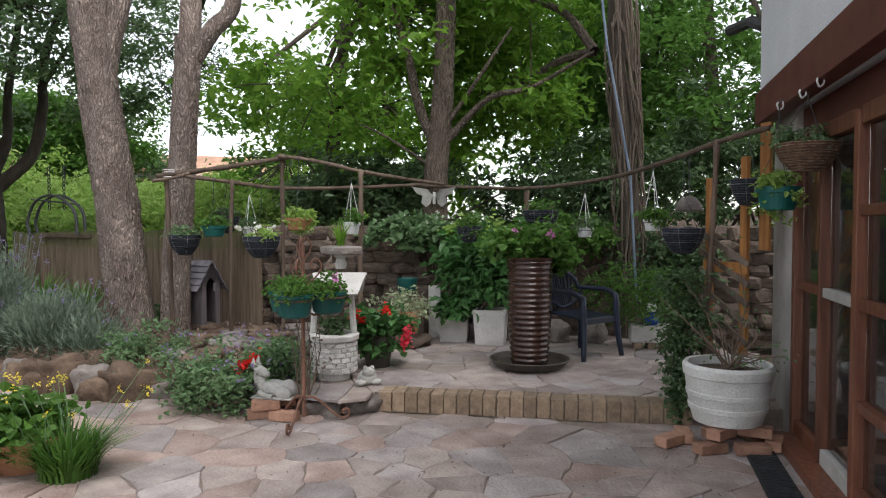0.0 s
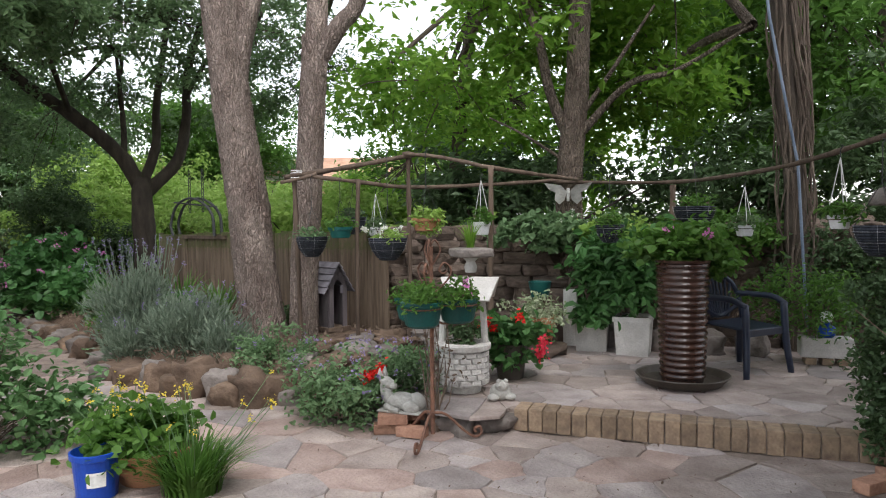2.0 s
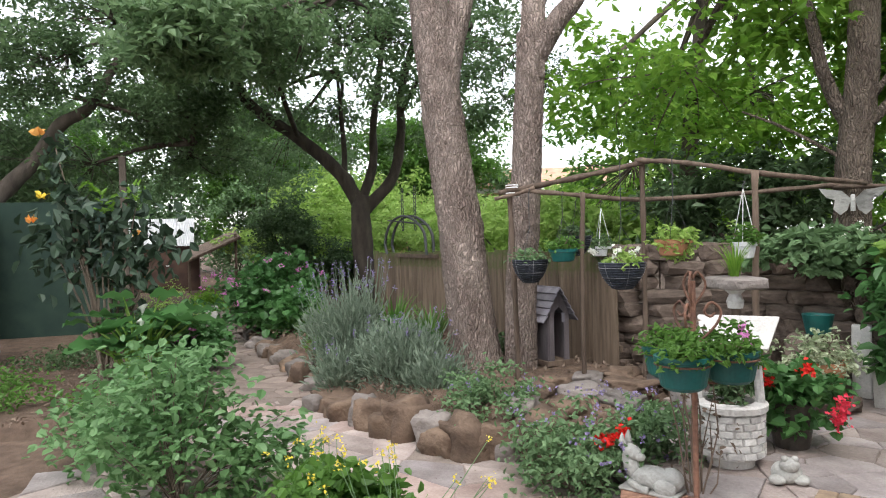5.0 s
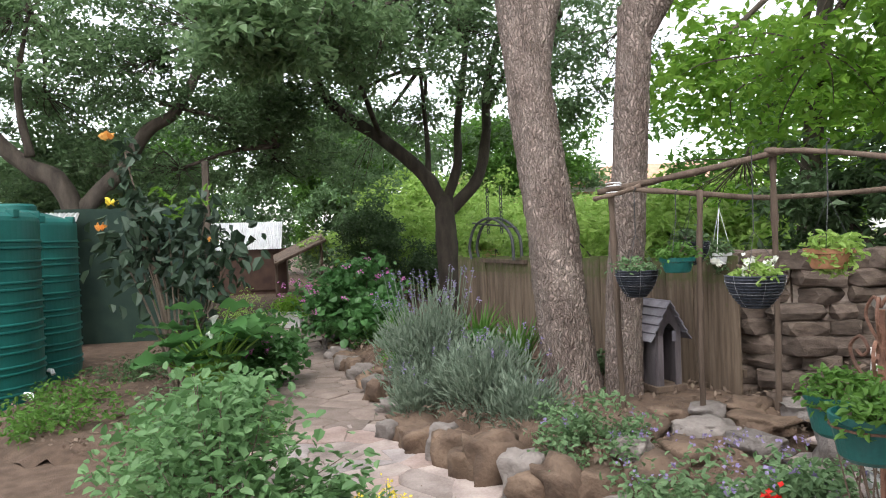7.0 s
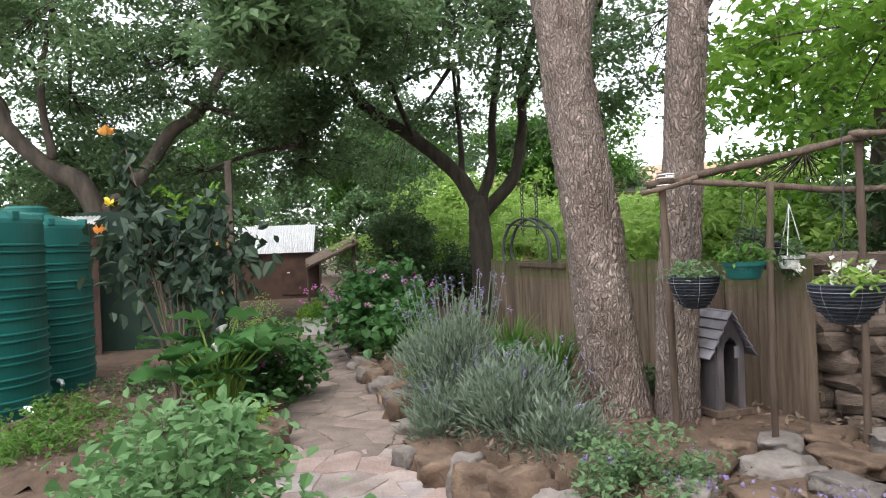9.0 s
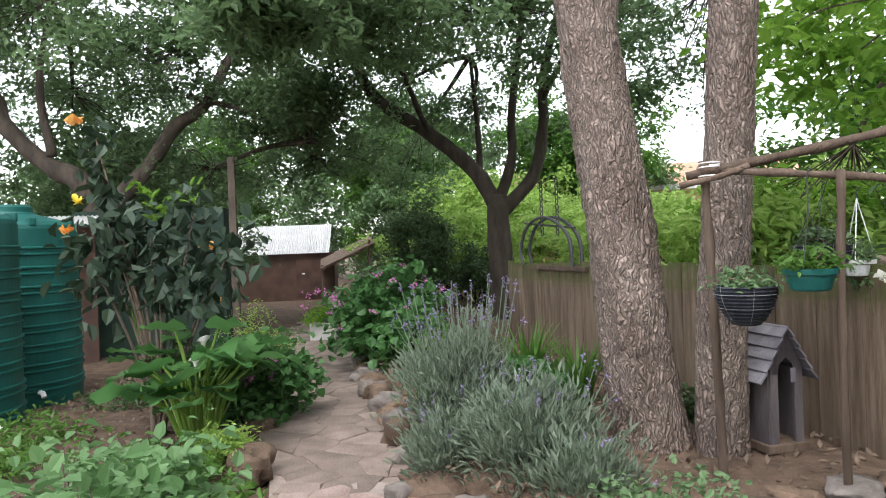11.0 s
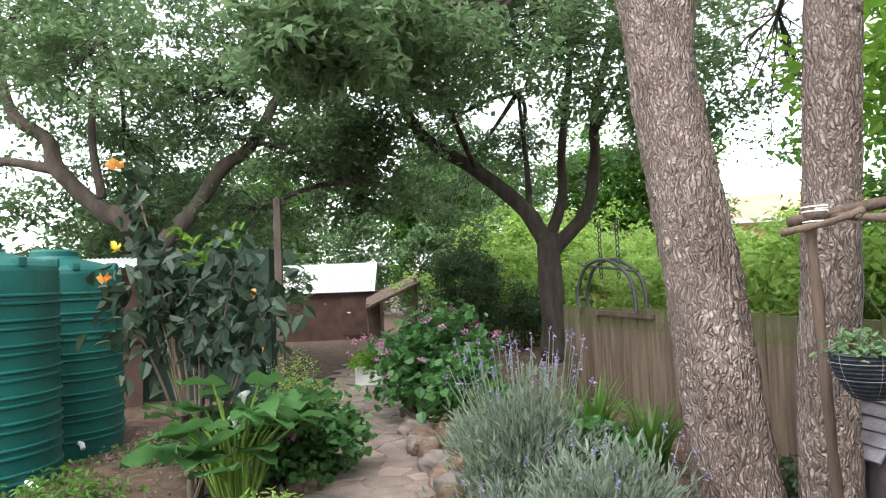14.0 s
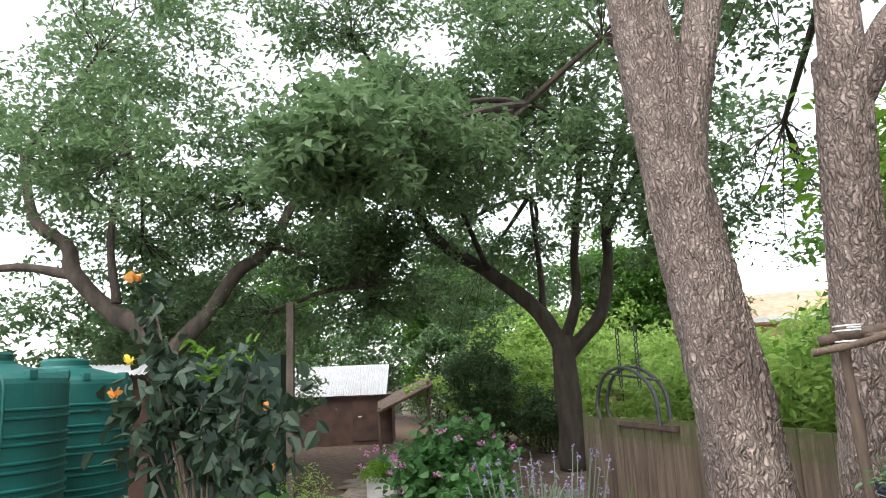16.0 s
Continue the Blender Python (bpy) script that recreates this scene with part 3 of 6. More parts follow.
# ---- dry stone retaining wall ----
swall = thing("wall_stone", "dry-stacked brown stone retaining wall behind the terrace", "wall", kind="structure")
wl = smooth_pts([(-2.75, 9.5, 0), (-2.0, 9.3, 0), (-1.2, 9.55, 0), (0.0, 9.3, 0), (1.5, 9.0, 0), (3.2, 8.9, 0), (4.6, 8.7, 0)], 8)
core = bmesh.new()
for p, q in zip(wl, wl[1:]):
    c = (p + q) / 2
    box(core, (c.x, c.y + 0.32, 0.72), ((q - p).length * 1.1, 0.35, 1.44), (0, 0, math.degrees(math.atan2((q - p).y, (q - p).x))))
part("wall_core", core, MORTAR, swall)
stone_me = []
for k in range(9):
    o = rocky(bmesh.new(), (0, 0, 0), (1, 1, 1), 200 + k, 2, 0.45, 0.42)
    me = bpy.data.meshes.new("stone")
    o.to_mesh(me), o.free()
    me.materials.append(WALLSTONE)
    stone_me.append(me)
cum = [0]
for p, q in zip(wl, wl[1:]):
    cum.append(cum[-1] + (q - p).length)
z, row = 0.12, 0
while z < 1.5:
    h = rng.uniform(0.12, 0.19)
    s = rng.uniform(0, 0.3)
    while s < cum[-1] - 0.1:
        w = rng.uniform(0.22, 0.5)
        i = max(k for k in range(len(cum) - 1) if cum[k] <= min(s + w / 2, cum[-1] - 0.01))
        t = (s + w / 2 - cum[i]) / (cum[i + 1] - cum[i])
        p = wl[i].lerp(wl[i + 1], t)
        dd = wl[i + 1] - wl[i]
        ob = new("stone", stone_me[int(rng.integers(9))])
        ob.parent = swall
        ob.matrix_basis = pose(p.x, p.y + 0.12 + 0.05 * row * 0.3 + rng.uniform(-.05, .05), z + h / 2, 0, rng.uniform(-4, 4), math.degrees(math.atan2(dd.y, dd.x))) @ Matrix.Diagonal((w * 1.05, 0.42, h * 1.12, 1))
        s += w
    z += h
    row += 1
bank = tagged(raw("bank", [(-2.2, 9.85, 1.3), (5.0, 9.35, 1.3), (14, 12, 1.6), (14, 40, 2.5), (-3, 30, 1.3), (-2.4, 12, 1.2), (-2.2, 9.85, -0.07), (5.0, 9.35, -0.07), (-2.4, 12, -0.07), (-3, 30, -0.07)], [(0, 1, 2, 5), (5, 2, 3, 4), (0, 6, 7, 1), (0, 5, 8, 6), (5, 4, 9, 8)], SOIL), "raised soil bank behind the stone wall", "bank", kind="structure")

# ---- house ----
house = thing("house", "white house side with a glazed wooden door wall and maroon fascia", "house", (2.66, 5.35, 0), math.degrees(math.atan2(-0.968, -0.25)), kind="structure")
# local x runs along the wall towards the viewer's start, local y points into the garden (minus) or the room (plus)
part("end_wall", B((-0.1, 0.16, 1.23), (0.72, 0.32, 2.6), bev=0.01), PLASTER, house, "rough grey plaster pier")
part("end_return", B((-0.3, 2.5, 1.2), (0.3, 4.4, 2.6)), PLASTER, house)
part("upper_wall", B((4.2, 0.02, 3.9), (9.2, 0.3, 2.6)), WHITEWALL, house, "white painted upper wall")
part("upper_return", B((-0.28, 2.4, 3.9), (0.24, 4.4, 2.6)), WHITEWALL, house)
part("fascia", B((4.15, -0.10, 2.56), (9.2, 0.12, 0.26), bev=0.006), FASCIA, house)
part("lintel", B((4.3, 0.16, 2.33), (8.1, 0.22, 0.22)), FASCIA, house)
part("roof", B((4.0, 2.0, 5.25), (10.5, 5.4, 0.12), (6, 0, 0)), TILE, house)
part("gutter", tube(bmesh.new(), [(-0.9, -0.3, 3.35), (-0.45, -0.2, 3.3), (-0.42, 0.0, 3.2)], 0.05, 8), IRON, house)
part("sill", B((4.3, 0.02, 0.035), (8.0, 0.3, 0.07), bev=0.006), DOORWOOD, house)
part("room_floor", B((4.3, 2.6, -0.01), (8.0, 4.8, 0.1)), MORTAR, house)
part("room_back", B((4.3, 4.9, 1.25), (8.4, 0.2, 2.6)), PLASTER, house)
part("room_end", B((8.5, 2.5, 1.25), (0.2, 4.8, 2.6)), PLASTER, house)
part("room_ceiling", B((4.3, 2.5, 2.52), (8.6, 4.9, 0.08)), WHITEWALL, house)
GLASS = bpy.data.materials.new("window_glass")
GLASS.use_nodes = True
gb = GLASS.node_tree.nodes["Principled BSDF"]
gb.inputs["Transmission Weight"].default_value, gb.inputs["Roughness"].default_value, gb.inputs["IOR"].default_value = 1.0, 0.02, 1.45
for i in range(10):
    x = 0.3 + i * 0.68
    post = part("door_post", B((x, 0.03, 1.14), (0.07 if i % 2 == 0 else 0.04, 0.09, 2.16), bev=0.008), DOORWOOD, house)
    if i < 9:
        for z in ((0.12, 1.17, 2.19) if i < 2 else (0.12, 0.62, 1.17, 1.68, 2.19)):
            part("door_rail", B((x + 0.34, 0.03, z), (0.6, 0.06, 0.06 if 0.2 < z < 2 else 0.1), bev=0.006), DOORWOOD if i % 2 == 0 or z > 2 else PLASTER, house)
        g = part("pane", B((x + 0.34, 0.045, 1.15), (0.6, 0.006, 2.0)), GLASS, house)
        g.visible_shadow = False
bm = bmesh.new()
for k in range(40):
    x = 0.45 + k * 0.011
    bm.verts.new((x, 0.35 + 0.03 * math.sin(k * 0.9), 0.15)), bm.verts.new((x, 0.35 + 0.03 * math.sin(k * 0.9 + 0.4), 2.15))
bm.verts.ensure_lookup_table()
for k in range(39):
    bm.faces.new((bm.verts[2 * k], bm.verts[2 * k + 2], bm.verts[2 * k + 3], bm.verts[2 * k + 1]))
bmesh.ops.solidify(bm, geom=bm.faces[:], thickness=0.004)
tagged(part("curtain", bm, CURTAIN), "grey curtain hanging inside the glazed door", "curtain").matrix_basis = house.matrix_basis.copy()


# ---- shed, far house, tanks ----
def corrugated(w, l, pitch=0.076, amp=0.012):
    bm = bmesh.new()
    n = int(w / pitch * 4)
    rows = [[bm.verts.new((-w / 2 + w * i / n, y, amp * math.sin(i * math.pi / 2))) for i in range(n + 1)] for y in (0, l)]
    for i in range(n):
        bm.faces.new((rows[0][i], rows[0][i + 1], rows[1][i + 1], rows[1][i]))
    bmesh.ops.solidify(bm, geom=bm.faces[:], thickness=0.006)
    return bm


shed = thing("shed", "low brown shed with a white corrugated iron roof", "shed", (-21.75, 19.2, -0.07), 46)
part("wall", B((-0.2, 1.5, 0.75), (3.1, 2.4, 1.5)), SHEDWALL, shed, "dark brown board front")
part("side_wall", B((-3.0, 1.9, 0.65), (2.6, 2.0, 1.3)), SHEDWALL, shed)
part("door", B((0.55, 0.29, 0.8), (0.85, 0.04, 1.35), bev=0.008), SHEDWALL, shed)
shed.scale = (1.12, 1.12, 1.14)
part("door_handle", B((0.35, 0.25, 0.85), (0.1, 0.03, 0.03)), ZINC, shed)
part("roof", corrugated(5.0, 2.6), ZINC, shed, "white corrugated iron sheets").matrix_basis = pose(-1.3, 0.15, 1.5, 22, 0, 0)
leanto = thing("lean_to", "old thatched lean-to roof on short posts", "lean-to", (-19.9, 20.2, -0.07), 46)
part("roof", B((0, 0, 1.7), (2.0, 2.2, 0.1), (8, -24, 0), 0.03), POLE, leanto)
for x, h in ((-0.8, 1.3), (0.8, 2.1)):
    part("post", tube(bmesh.new(), [(x, -0.9, 0), (x, -0.9, h)], 0.05), POLE, leanto)
cottage = thing("far_house", "distant ochre house with a terracotta tile roof", "house", (-17.0, 39.5, -1.2), 22)
part("wall", B((0, 0, 2.7), (14, 6, 5.4)), YELLOWWALL, cottage)
part("roof", B((0, -1.6, 6.0), (15, 4.2, 0.2), (22, 0, 0)), TILE, cottage)
part("eave", B((0, -3.5, 5.35), (15, 0.2, 0.25)), WHITEPAINT, cottage)
for x in (-4, -1, 2, 5):
    w = part("window", B((x, -3.02, 3.9), (1.1, 0.08, 1.2)), WHITEPAINT, cottage)
    part("pane", B((x, -3.07, 3.9), (0.9, 0.02, 1.0)), RUBBER, w)


def water_tank(at, r, h, turn):
    t = thing("water_tank", "tall green ribbed plastic rainwater tank", "water tank", at, turn, "rainwater tanks")
    prof = [(r * 0.98, 0)]
    ribs = [0.12 + k * 0.245 for k in range(int((h - 0.2) / 0.245))]
    for z in ribs:
        prof += [(r, z), (r, z + 0.075), (r + 0.022, z + 0.085), (r + 0.022, z + 0.10), (r, z + 0.112), (r, z + 0.155), (r + 0.022, z + 0.165), (r + 0.022, z + 0.18), (r, z + 0.192)]
    prof += [(r, h - 0.05), (r * 0.985, h), (r * 0.9, h + 0.05), (r * 0.4, h + 0.16), (0.3, h + 0.19)]
    part("body", lathe(bmesh.new(), prof, 64), TANK, t, smooth=False)
    part("lid", lathe(bmesh.new(), [(0.28, 0), (0.28, 0.07), (0.24, 0.1), (0.0, 0.11)], 32, (0, 0, h + 0.185)), TANK, t)
    for k in range(8):
        w = k * math.pi / 4
        part("lug", B((r * 0.93 * math.cos(w), r * 0.93 * math.sin(w), h + 0.035), (0.12, 0.09, 0.1), (0, 0, math.degrees(w)), 0.015), TANK, t)
    part("outlet", tube(bmesh.new(), [(r - 0.02, 0, 0.2), (r + 0.1, 0, 0.2), (r + 0.14, 0, 0.15)], 0.03, 10), WHITEPLASTIC, t, "white outlet pipe")
    part("hose", tube(bmesh.new(), smooth_pts([(r * 0.9, -0.3, h + 0.05), (r + 0.02, -0.3, h - 0.1), (r * 0.97, -0.28, h - 0.7), (r * 0.95, -0.38, h - 1.1)], 6), 0.015, 8), TEALPOT, t)
    return t


water_tank((-10.45, 5.75, -0.07), 0.8, 2.3, 20)
water_tank((-11.95, 7.0, -0.07), 0.8, 2.3, 0)
lowroof = thing("low_roof", "low grey corrugated roof behind the water tanks", "roof", (-14.5, 6.4, -0.07), 60)
part("sheet", corrugated(5, 1.6), ZINC, lowroof).matrix_basis = pose(0, 0, 2.4, 8, 0, 0)
part("wall", B((0, 1.3, 1.2), (4.9, 0.15, 2.4)), SHEDWALL, lowroof)
cage = thing("net_enclosure", "dark green shade-net enclosure with a timber corner post", "enclosure", (-12.9, 10.95, -0.07), 45)
part("net", B((-1.5, 0.8, 1.35), (2.7, 1.2, 2.7)), DARKGREEN, cage)
part("post", B((0.08, -0.05, 1.8), (0.13, 0.13, 3.6), bev=0.01), BARK_DARK, cage, "tall weathered corner post")


# ---- pergola of rough poles ----
pergola = thing("pergola", "rustic frame of rough brown poles round the terrace", "pergola")
def rpole(name, pts, r, wob=0.35):
    return part(name, tube(bmesh.new(), smooth_pts(pts, 8), [r * 0.78 * (1 + 0.12 * math.sin(i * 1.7)) for i in range(8 * (len(pts) - 1) + 1)], 10, True, wob, 6), POLE, pergola, smooth=True)
rpole("post", [(-3.12, 7.95, 0.1), (-3.16, 7.98, 1.2), (-3.2, 8.0, 2.25)], 0.036)
rpole("post", [(-2.47, 8.02, 0.15), (-2.48, 8.05, 1.2), (-2.47, 8.1, 2.13)], 0.03)
rpole("post", [(-1.98, 8.5, 0.1), (-1.97, 8.5, 1.3), (-1.98, 8.5, 2.47)], 0.034)
rpole("post", [(-0.92, 7.6, 0.1), (-0.91, 7.6, 1.2), (-0.9, 7.6, 2.2)], 0.034)
rpole("post", [(1.1, 9.1, 1.2), (1.1, 9.1, 2.05)], 0.045)
rpole("post", [(2.14, 5.7, 0.3), (2.2, 5.68, 1.2), (2.24, 5.66, 2.3)], 0.03)
rpole("beam", [(-3.3, 7.96, 2.16), (-2.6, 8.2, 2.28), (-1.9, 8.48, 2.43)], 0.036)
rpole("beam", [(-3.25, 8.02, 2.2), (-2.47, 8.12, 2.1), (-2.0, 8.7, 2.06), (-1.1, 9.2, 2.1), (-0.1, 9.45, 2.16)], 0.03)
rpole("beam", [(-2.02, 8.45, 2.44), (-1.5, 8.1, 2.35), (-0.85, 7.66, 2.18), (-0.2, 8.4, 2.12), (0.0, 9.4, 2.15)], 0.028)
rpole("beam", [(-0.3, 9.42, 2.13), (1.1, 9.05, 2.08), (1.75, 7.5, 2.1), (2.05, 6.5, 2.18), (2.26, 5.6, 2.28), (2.45, 5.2, 2.33)], 0.028)
rpole("tie", [(-3.32, 7.9, 2.1), (-3.1, 7.95, 2.14), (-2.95, 8.05, 2.2)], 0.025)
for i in range(2):
    bm = bmesh.new()
    for k in range(2):
        pts = [(-3.17 + 0.065 * math.cos(w), 8.0 + 0.065 * math.sin(w), 2.12 + 0.025 * k + 0.01 * w / 6 + i * 0.08) for w in np.linspace(0, 6.3, 13)]
        tube(bm, pts, 0.004, 5)
    part("wire_tie", bm, ZINC, pergola)

# orange timber trellis by the house
trel = thing("trellis", "orange-brown timber trellis panel against the house", "trellis", (2.38, 5.75, 0.0), -70)
for x in (-0.22, 0.18):
    part("upright", B((x, 0, 1.0), (0.07, 0.04, 2.0 if x < 0 else 2.3), (0, 0, 0), 0.004), ORANGE_WOOD, trel)
for k in range(7):
    part("slat", B((-0.02, -0.035, 0.45 + k * 0.16), (0.62, 0.02, 0.05), (0, 25, 0), 0.003), TWIG, trel)
part("top_rail", B((0.0, -0.03, 1.25), (0.5, 0.025, 0.09), (0, 0, 0), 0.004), ORANGE_WOOD, trel)
part("tall_plank", B((0.36, 0.03, 1.9), (0.10, 0.03, 1.0), (0, 0, 0), 0.004), ORANGE_WOOD, trel, "bright orange plank")


# ---- the trees ----
def limb(bm, pts, r0, r1, seg=14, wob=0.25, n=8):
    p = smooth_pts(pts, n)
    m = len(p) - 1
    return tube(bm, p, [r0 + (r1 - r0) * i / m for i in range(m + 1)], seg, True, wob, 2.2)


def furrowed(pts, r0, r1, seg=72, n=70):
    """A thick trunk with long scaly ridges of bark."""
    p = smooth_pts(pts, n)
    m = len(p) - 1
    bm = bmesh.new()
    rings = []
    for i, c in enumerate(p):
        r = r0 + (r1 - r0) * i / m + 0.14 * r0 * math.exp(-c.z * 2.2)
        ring = []
        for k in range(seg):
            w = 2 * math.pi * k / seg
            v = Vector((math.cos(w), math.sin(w), 0))
            q = Vector((v.x * 6.5, v.y * 6.5, c.z * 4.0 + pts[0][0]))
            f = abs(noise.noise(q)) + 0.5 * abs(noise.noise(q * 2.3))
            g = noise.noise(Vector((v.x * 1.2, v.y * 1.2, c.z * 0.9)))
            ring.append(bm.verts.new(c + v * r * (0.95 + 0.13 * f + 0.07 * g)))
        rings.append(ring)
    for a0, a1 in zip(rings, rings[1:]):
        for k in range(seg):
            bm.faces.new((a0[k], a0[(k + 1) % seg], a1[(k + 1) % seg], a1[k]))
    return bm


def twigs(bm, start, ends, r=0.03, seg=5):
    for e in ends:
        s, e = Vector(start), Vector(e)
        m = s.lerp(e, 0.5) + Vector(rng.normal(size=3) * 0.12 * (e - s).length)
        tube(bm, smooth_pts([s, m, e], 4), [r * (1 - 0.09 * k) for k in range(9)], seg, False)
    return bm


def crown(tree, groups, material, size, twig_from=None, twig_mat=BARK_DARK, **kw):
    """groups: (clump number, leaves a clump, centre, radii, clump size)."""
    pts = []
    for n, per, c, r, cr in groups:
        a, cc = clumps(int(n * 1.15), int(per * 0.95), c, r, cr * 0.66)
        pts.append((a, size))
        if twig_from:
            bm = bmesh.new()
            near = min(twig_from, key=lambda q: (Vector(q) - Vector(c)).length)
            hub = Vector(c) * 0.75 + Vector(near) * 0.25
            tube(bm, smooth_pts([near, Vector(near).lerp(hub, 0.5) + Vector((0.1, 0.1, 0.15)), hub], 5), [0.07 - 0.003 * k for k in range(11)], 7, False)
            twigs(bm, hub, cc[:min(n, 30)], 0.014)
            part("branch", bm, twig_mat, tree)
    kw.setdefault("up", 0.68)
    return foliage("crown", pts, material, tree, **kw)


big = thing("tree", "tall leaning tree with thick scaly grey-brown bark in the bed", "tree", group="garden trees")
part("trunk", furrowed([(-3.78, 8.5, 0.1), (-3.95, 8.52, 1.2), (-4.07, 8.55, 2.1), (-4.28, 8.62, 3.4), (-4.5, 8.7, 5.0), (-4.9, 8.8, 7.5)], 0.265, 0.215), BARK, big, smooth=True)
part("fork_limb", limb(bmesh.new(), [(-4.2, 8.6, 2.8), (-4.2, 8.66, 3.6), (-3.98, 8.9, 5.0), (-3.6, 9.4, 7.5)], 0.16, 0.13, 28, 0.1), BARK, big, smooth=True)
crown(big, [(20, 50, (-4.4, 11.4, 6.2), (1.6, 1.4, 1.5), 0.36), (26, 60, (-5.2, 9.5, 8.2), (2.6, 2.6, 1.3), 0.34), (20, 60, (-3.3, 9.8, 8.2), (2.2, 2.2, 1.2), 0.34)], L_DARK, 0.11, [(-4.9, 8.8, 7.4), (-3.6, 9.4, 7.4)])
fork = thing("tree", "tall straight forked tree with grey-brown bark beside the dog kennel", "tree", group="garden trees")
part("trunk", furrowed([(-3.32, 8.55, 0.1), (-3.3, 8.55, 1.2), (-3.2, 8.55, 2.6), (-3.12, 8.55, 3.9)], 0.17, 0.155, 60, 70), BARK, fork, smooth=True)
part("left_limb", limb(bmesh.new(), [(-3.14, 8.55, 3.4), (-3.11, 8.57, 3.9), (-3.12, 8.65, 5.2), (-3.3, 8.8, 7.5)], 0.15, 0.1, 24, 0.08), BARK, fork, smooth=True)
part("fork_limb", limb(bmesh.new(), [(-3.13, 8.55, 3.55), (-2.85, 8.6, 4.0), (-2.62, 8.65, 4.3), (-2.58, 8.7, 5.0), (-2.4, 8.9, 7.0)], 0.12, 0.08, 20, 0.15), BARK, fork, smooth=True)
crown(fork, [(22, 55, (-6.0, 15.9, 5.0), (1.4, 1.2, 1.1), 0.36), (20, 60, (-2.0, 9.6, 7.6), (2.0, 2.0, 1.2), 0.34)], L_DARK, 0.11, [(-2.4, 8.9, 6.9)])

maple = thing("tree", "slender tree with broad bright green crown behind the terrace", "tree", group="garden trees")
part("trunk", furrowed([(-0.1, 9.62, 0.0), (-0.12, 9.62, 1.2), (-0.1, 9.6, 2.2), (0.0, 9.55, 3.4), (0.05, 9.5, 5.0), (0.1, 9.5, 7.0)], 0.2, 0.11, 48, 40), BARK_MID, maple, smooth=True)
bm = limb(bmesh.new(), [(-0.1, 9.6, 2.7), (-0.35, 9.5, 3.3), (-0.5, 9.4, 4.0), (-0.9, 9.3, 5.0)], 0.08, 0.035)
limb(bm, [(0.0, 9.55, 2.7), (0.6, 9.4, 3.3), (1.2, 9.3, 3.45), (2.0, 9.2, 3.9)], 0.05, 0.02)
limb(bm, [(0.0, 9.55, 2.9), (0.5, 9.3, 3.6), (0.9, 9.2, 4.2)], 0.035, 0.015)
limb(bm, [(-0.15, 9.6, 2.4), (-0.7, 9.4, 2.75), (-1.1, 9.3, 2.95)], 0.022, 0.01)
part("limb", bm, BARK_MID, maple, smooth=True)
crown(maple, [(44, 70, (-0.8, 10.2, 4.6), (1.4, 1.5, 1.4), 0.34), (60, 70, (1.0, 10.4, 5.2), (2.0, 1.6, 1.7), 0.32), (40, 70, (0.8, 11.0, 3.6), (2.0, 1.2, 1.0), 0.3), (14, 50, (-2.2, 11.5, 3.4), (1.2, 1.2, 0.9), 0.34), (26, 60, (0.6, 9.0, 6.2), (2.2, 1.5, 1.0), 0.34)], L_BRIGHT, 0.15, [(-0.9, 9.3, 5.0), (0.1, 9.5, 6.8), (2.0, 9.2, 3.9)], BARK_MID, aspect=0.6)

back = thing("tree", "dense bright green broadleaf tree behind the stone wall", "tree", group="background trees")
part("trunk", limb(bmesh.new(), [(-2.5, 15.0, 0), (-2.4, 15.0, 3), (-2.0, 15.2, 7)], 0.22, 0.1), BARK_DARK, back)
crown(back, [(50, 70, (-1.0, 15, 3.4), (2.4, 1.6, 1.8), 0.4), (60, 70, (2.0, 15, 6), (3.0, 2.0, 3.0), 0.42), (24, 60, (-4.2, 16.5, 2.0), (1.6, 1.5, 1.2), 0.36), (14, 50, (-2.2, 15, 6.2), (1.6, 1.5, 1.4), 0.4), (18, 55, (-4.1, 13.7, 4.3), (1.6, 1.5, 1.3), 0.36)], L_BRIGHT, 0.2, [(-2.0, 15.2, 6.5)], aspect=0.6)
back2 = thing("tree", "tall dark green trees crowding behind the house", "tree", group="background trees")
part("trunk", limb(bmesh.new(), [(5.0, 13.0, 1), (5.1, 13.0, 3), (4.8, 13.2, 8)], 0.2, 0.1), BARK_DARK, back2)
crown(back2, [(80, 75, (3.6, 13.2, 4.2), (2.2, 1.5, 2.2), 0.36), (80, 70, (3.6, 12.3, 4.2), (2.6, 1.6, 2.6), 0.36), (60, 70, (6.5, 13, 6.5), (3.0, 2.0, 3.0), 0.4), (50, 70, (3.0, 13.0, 8.0), (3.4, 2.0, 2.0), 0.4), (40, 60, (6, 11, 3.0), (2.0, 1.5, 1.6), 0.34)], L_MID, 0.17, [(4.8, 13.2, 7.5)])

fa_tree = thing("tree", "dark-barked spreading tree forking low beyond the fence", "tree", group="background trees")
bm = limb(bmesh.new(), [(-11.4, 17.5, -0.07), (-11.4, 17.5, 1.2), (-11.45, 17.5, 2.4), (-11.5, 17.6, 2.9)], 0.311, 0.252, 20, 0.2)
limb(bm, [(-11.5, 17.6, 2.6), (-12.0, 17.3, 3.6), (-13.0, 16.8, 4.6), (-14.2, 16.2, 5.6), (-14.8, 15.9, 7.0), (-15.2, 15.7, 9.0)], 0.222, 0.089, 16)
limb(bm, [(-11.5, 17.6, 2.7), (-11.2, 17.8, 3.8), (-11.2, 17.9, 5.0), (-10.9, 18.1, 7.5)], 0.148, 0.074, 14)
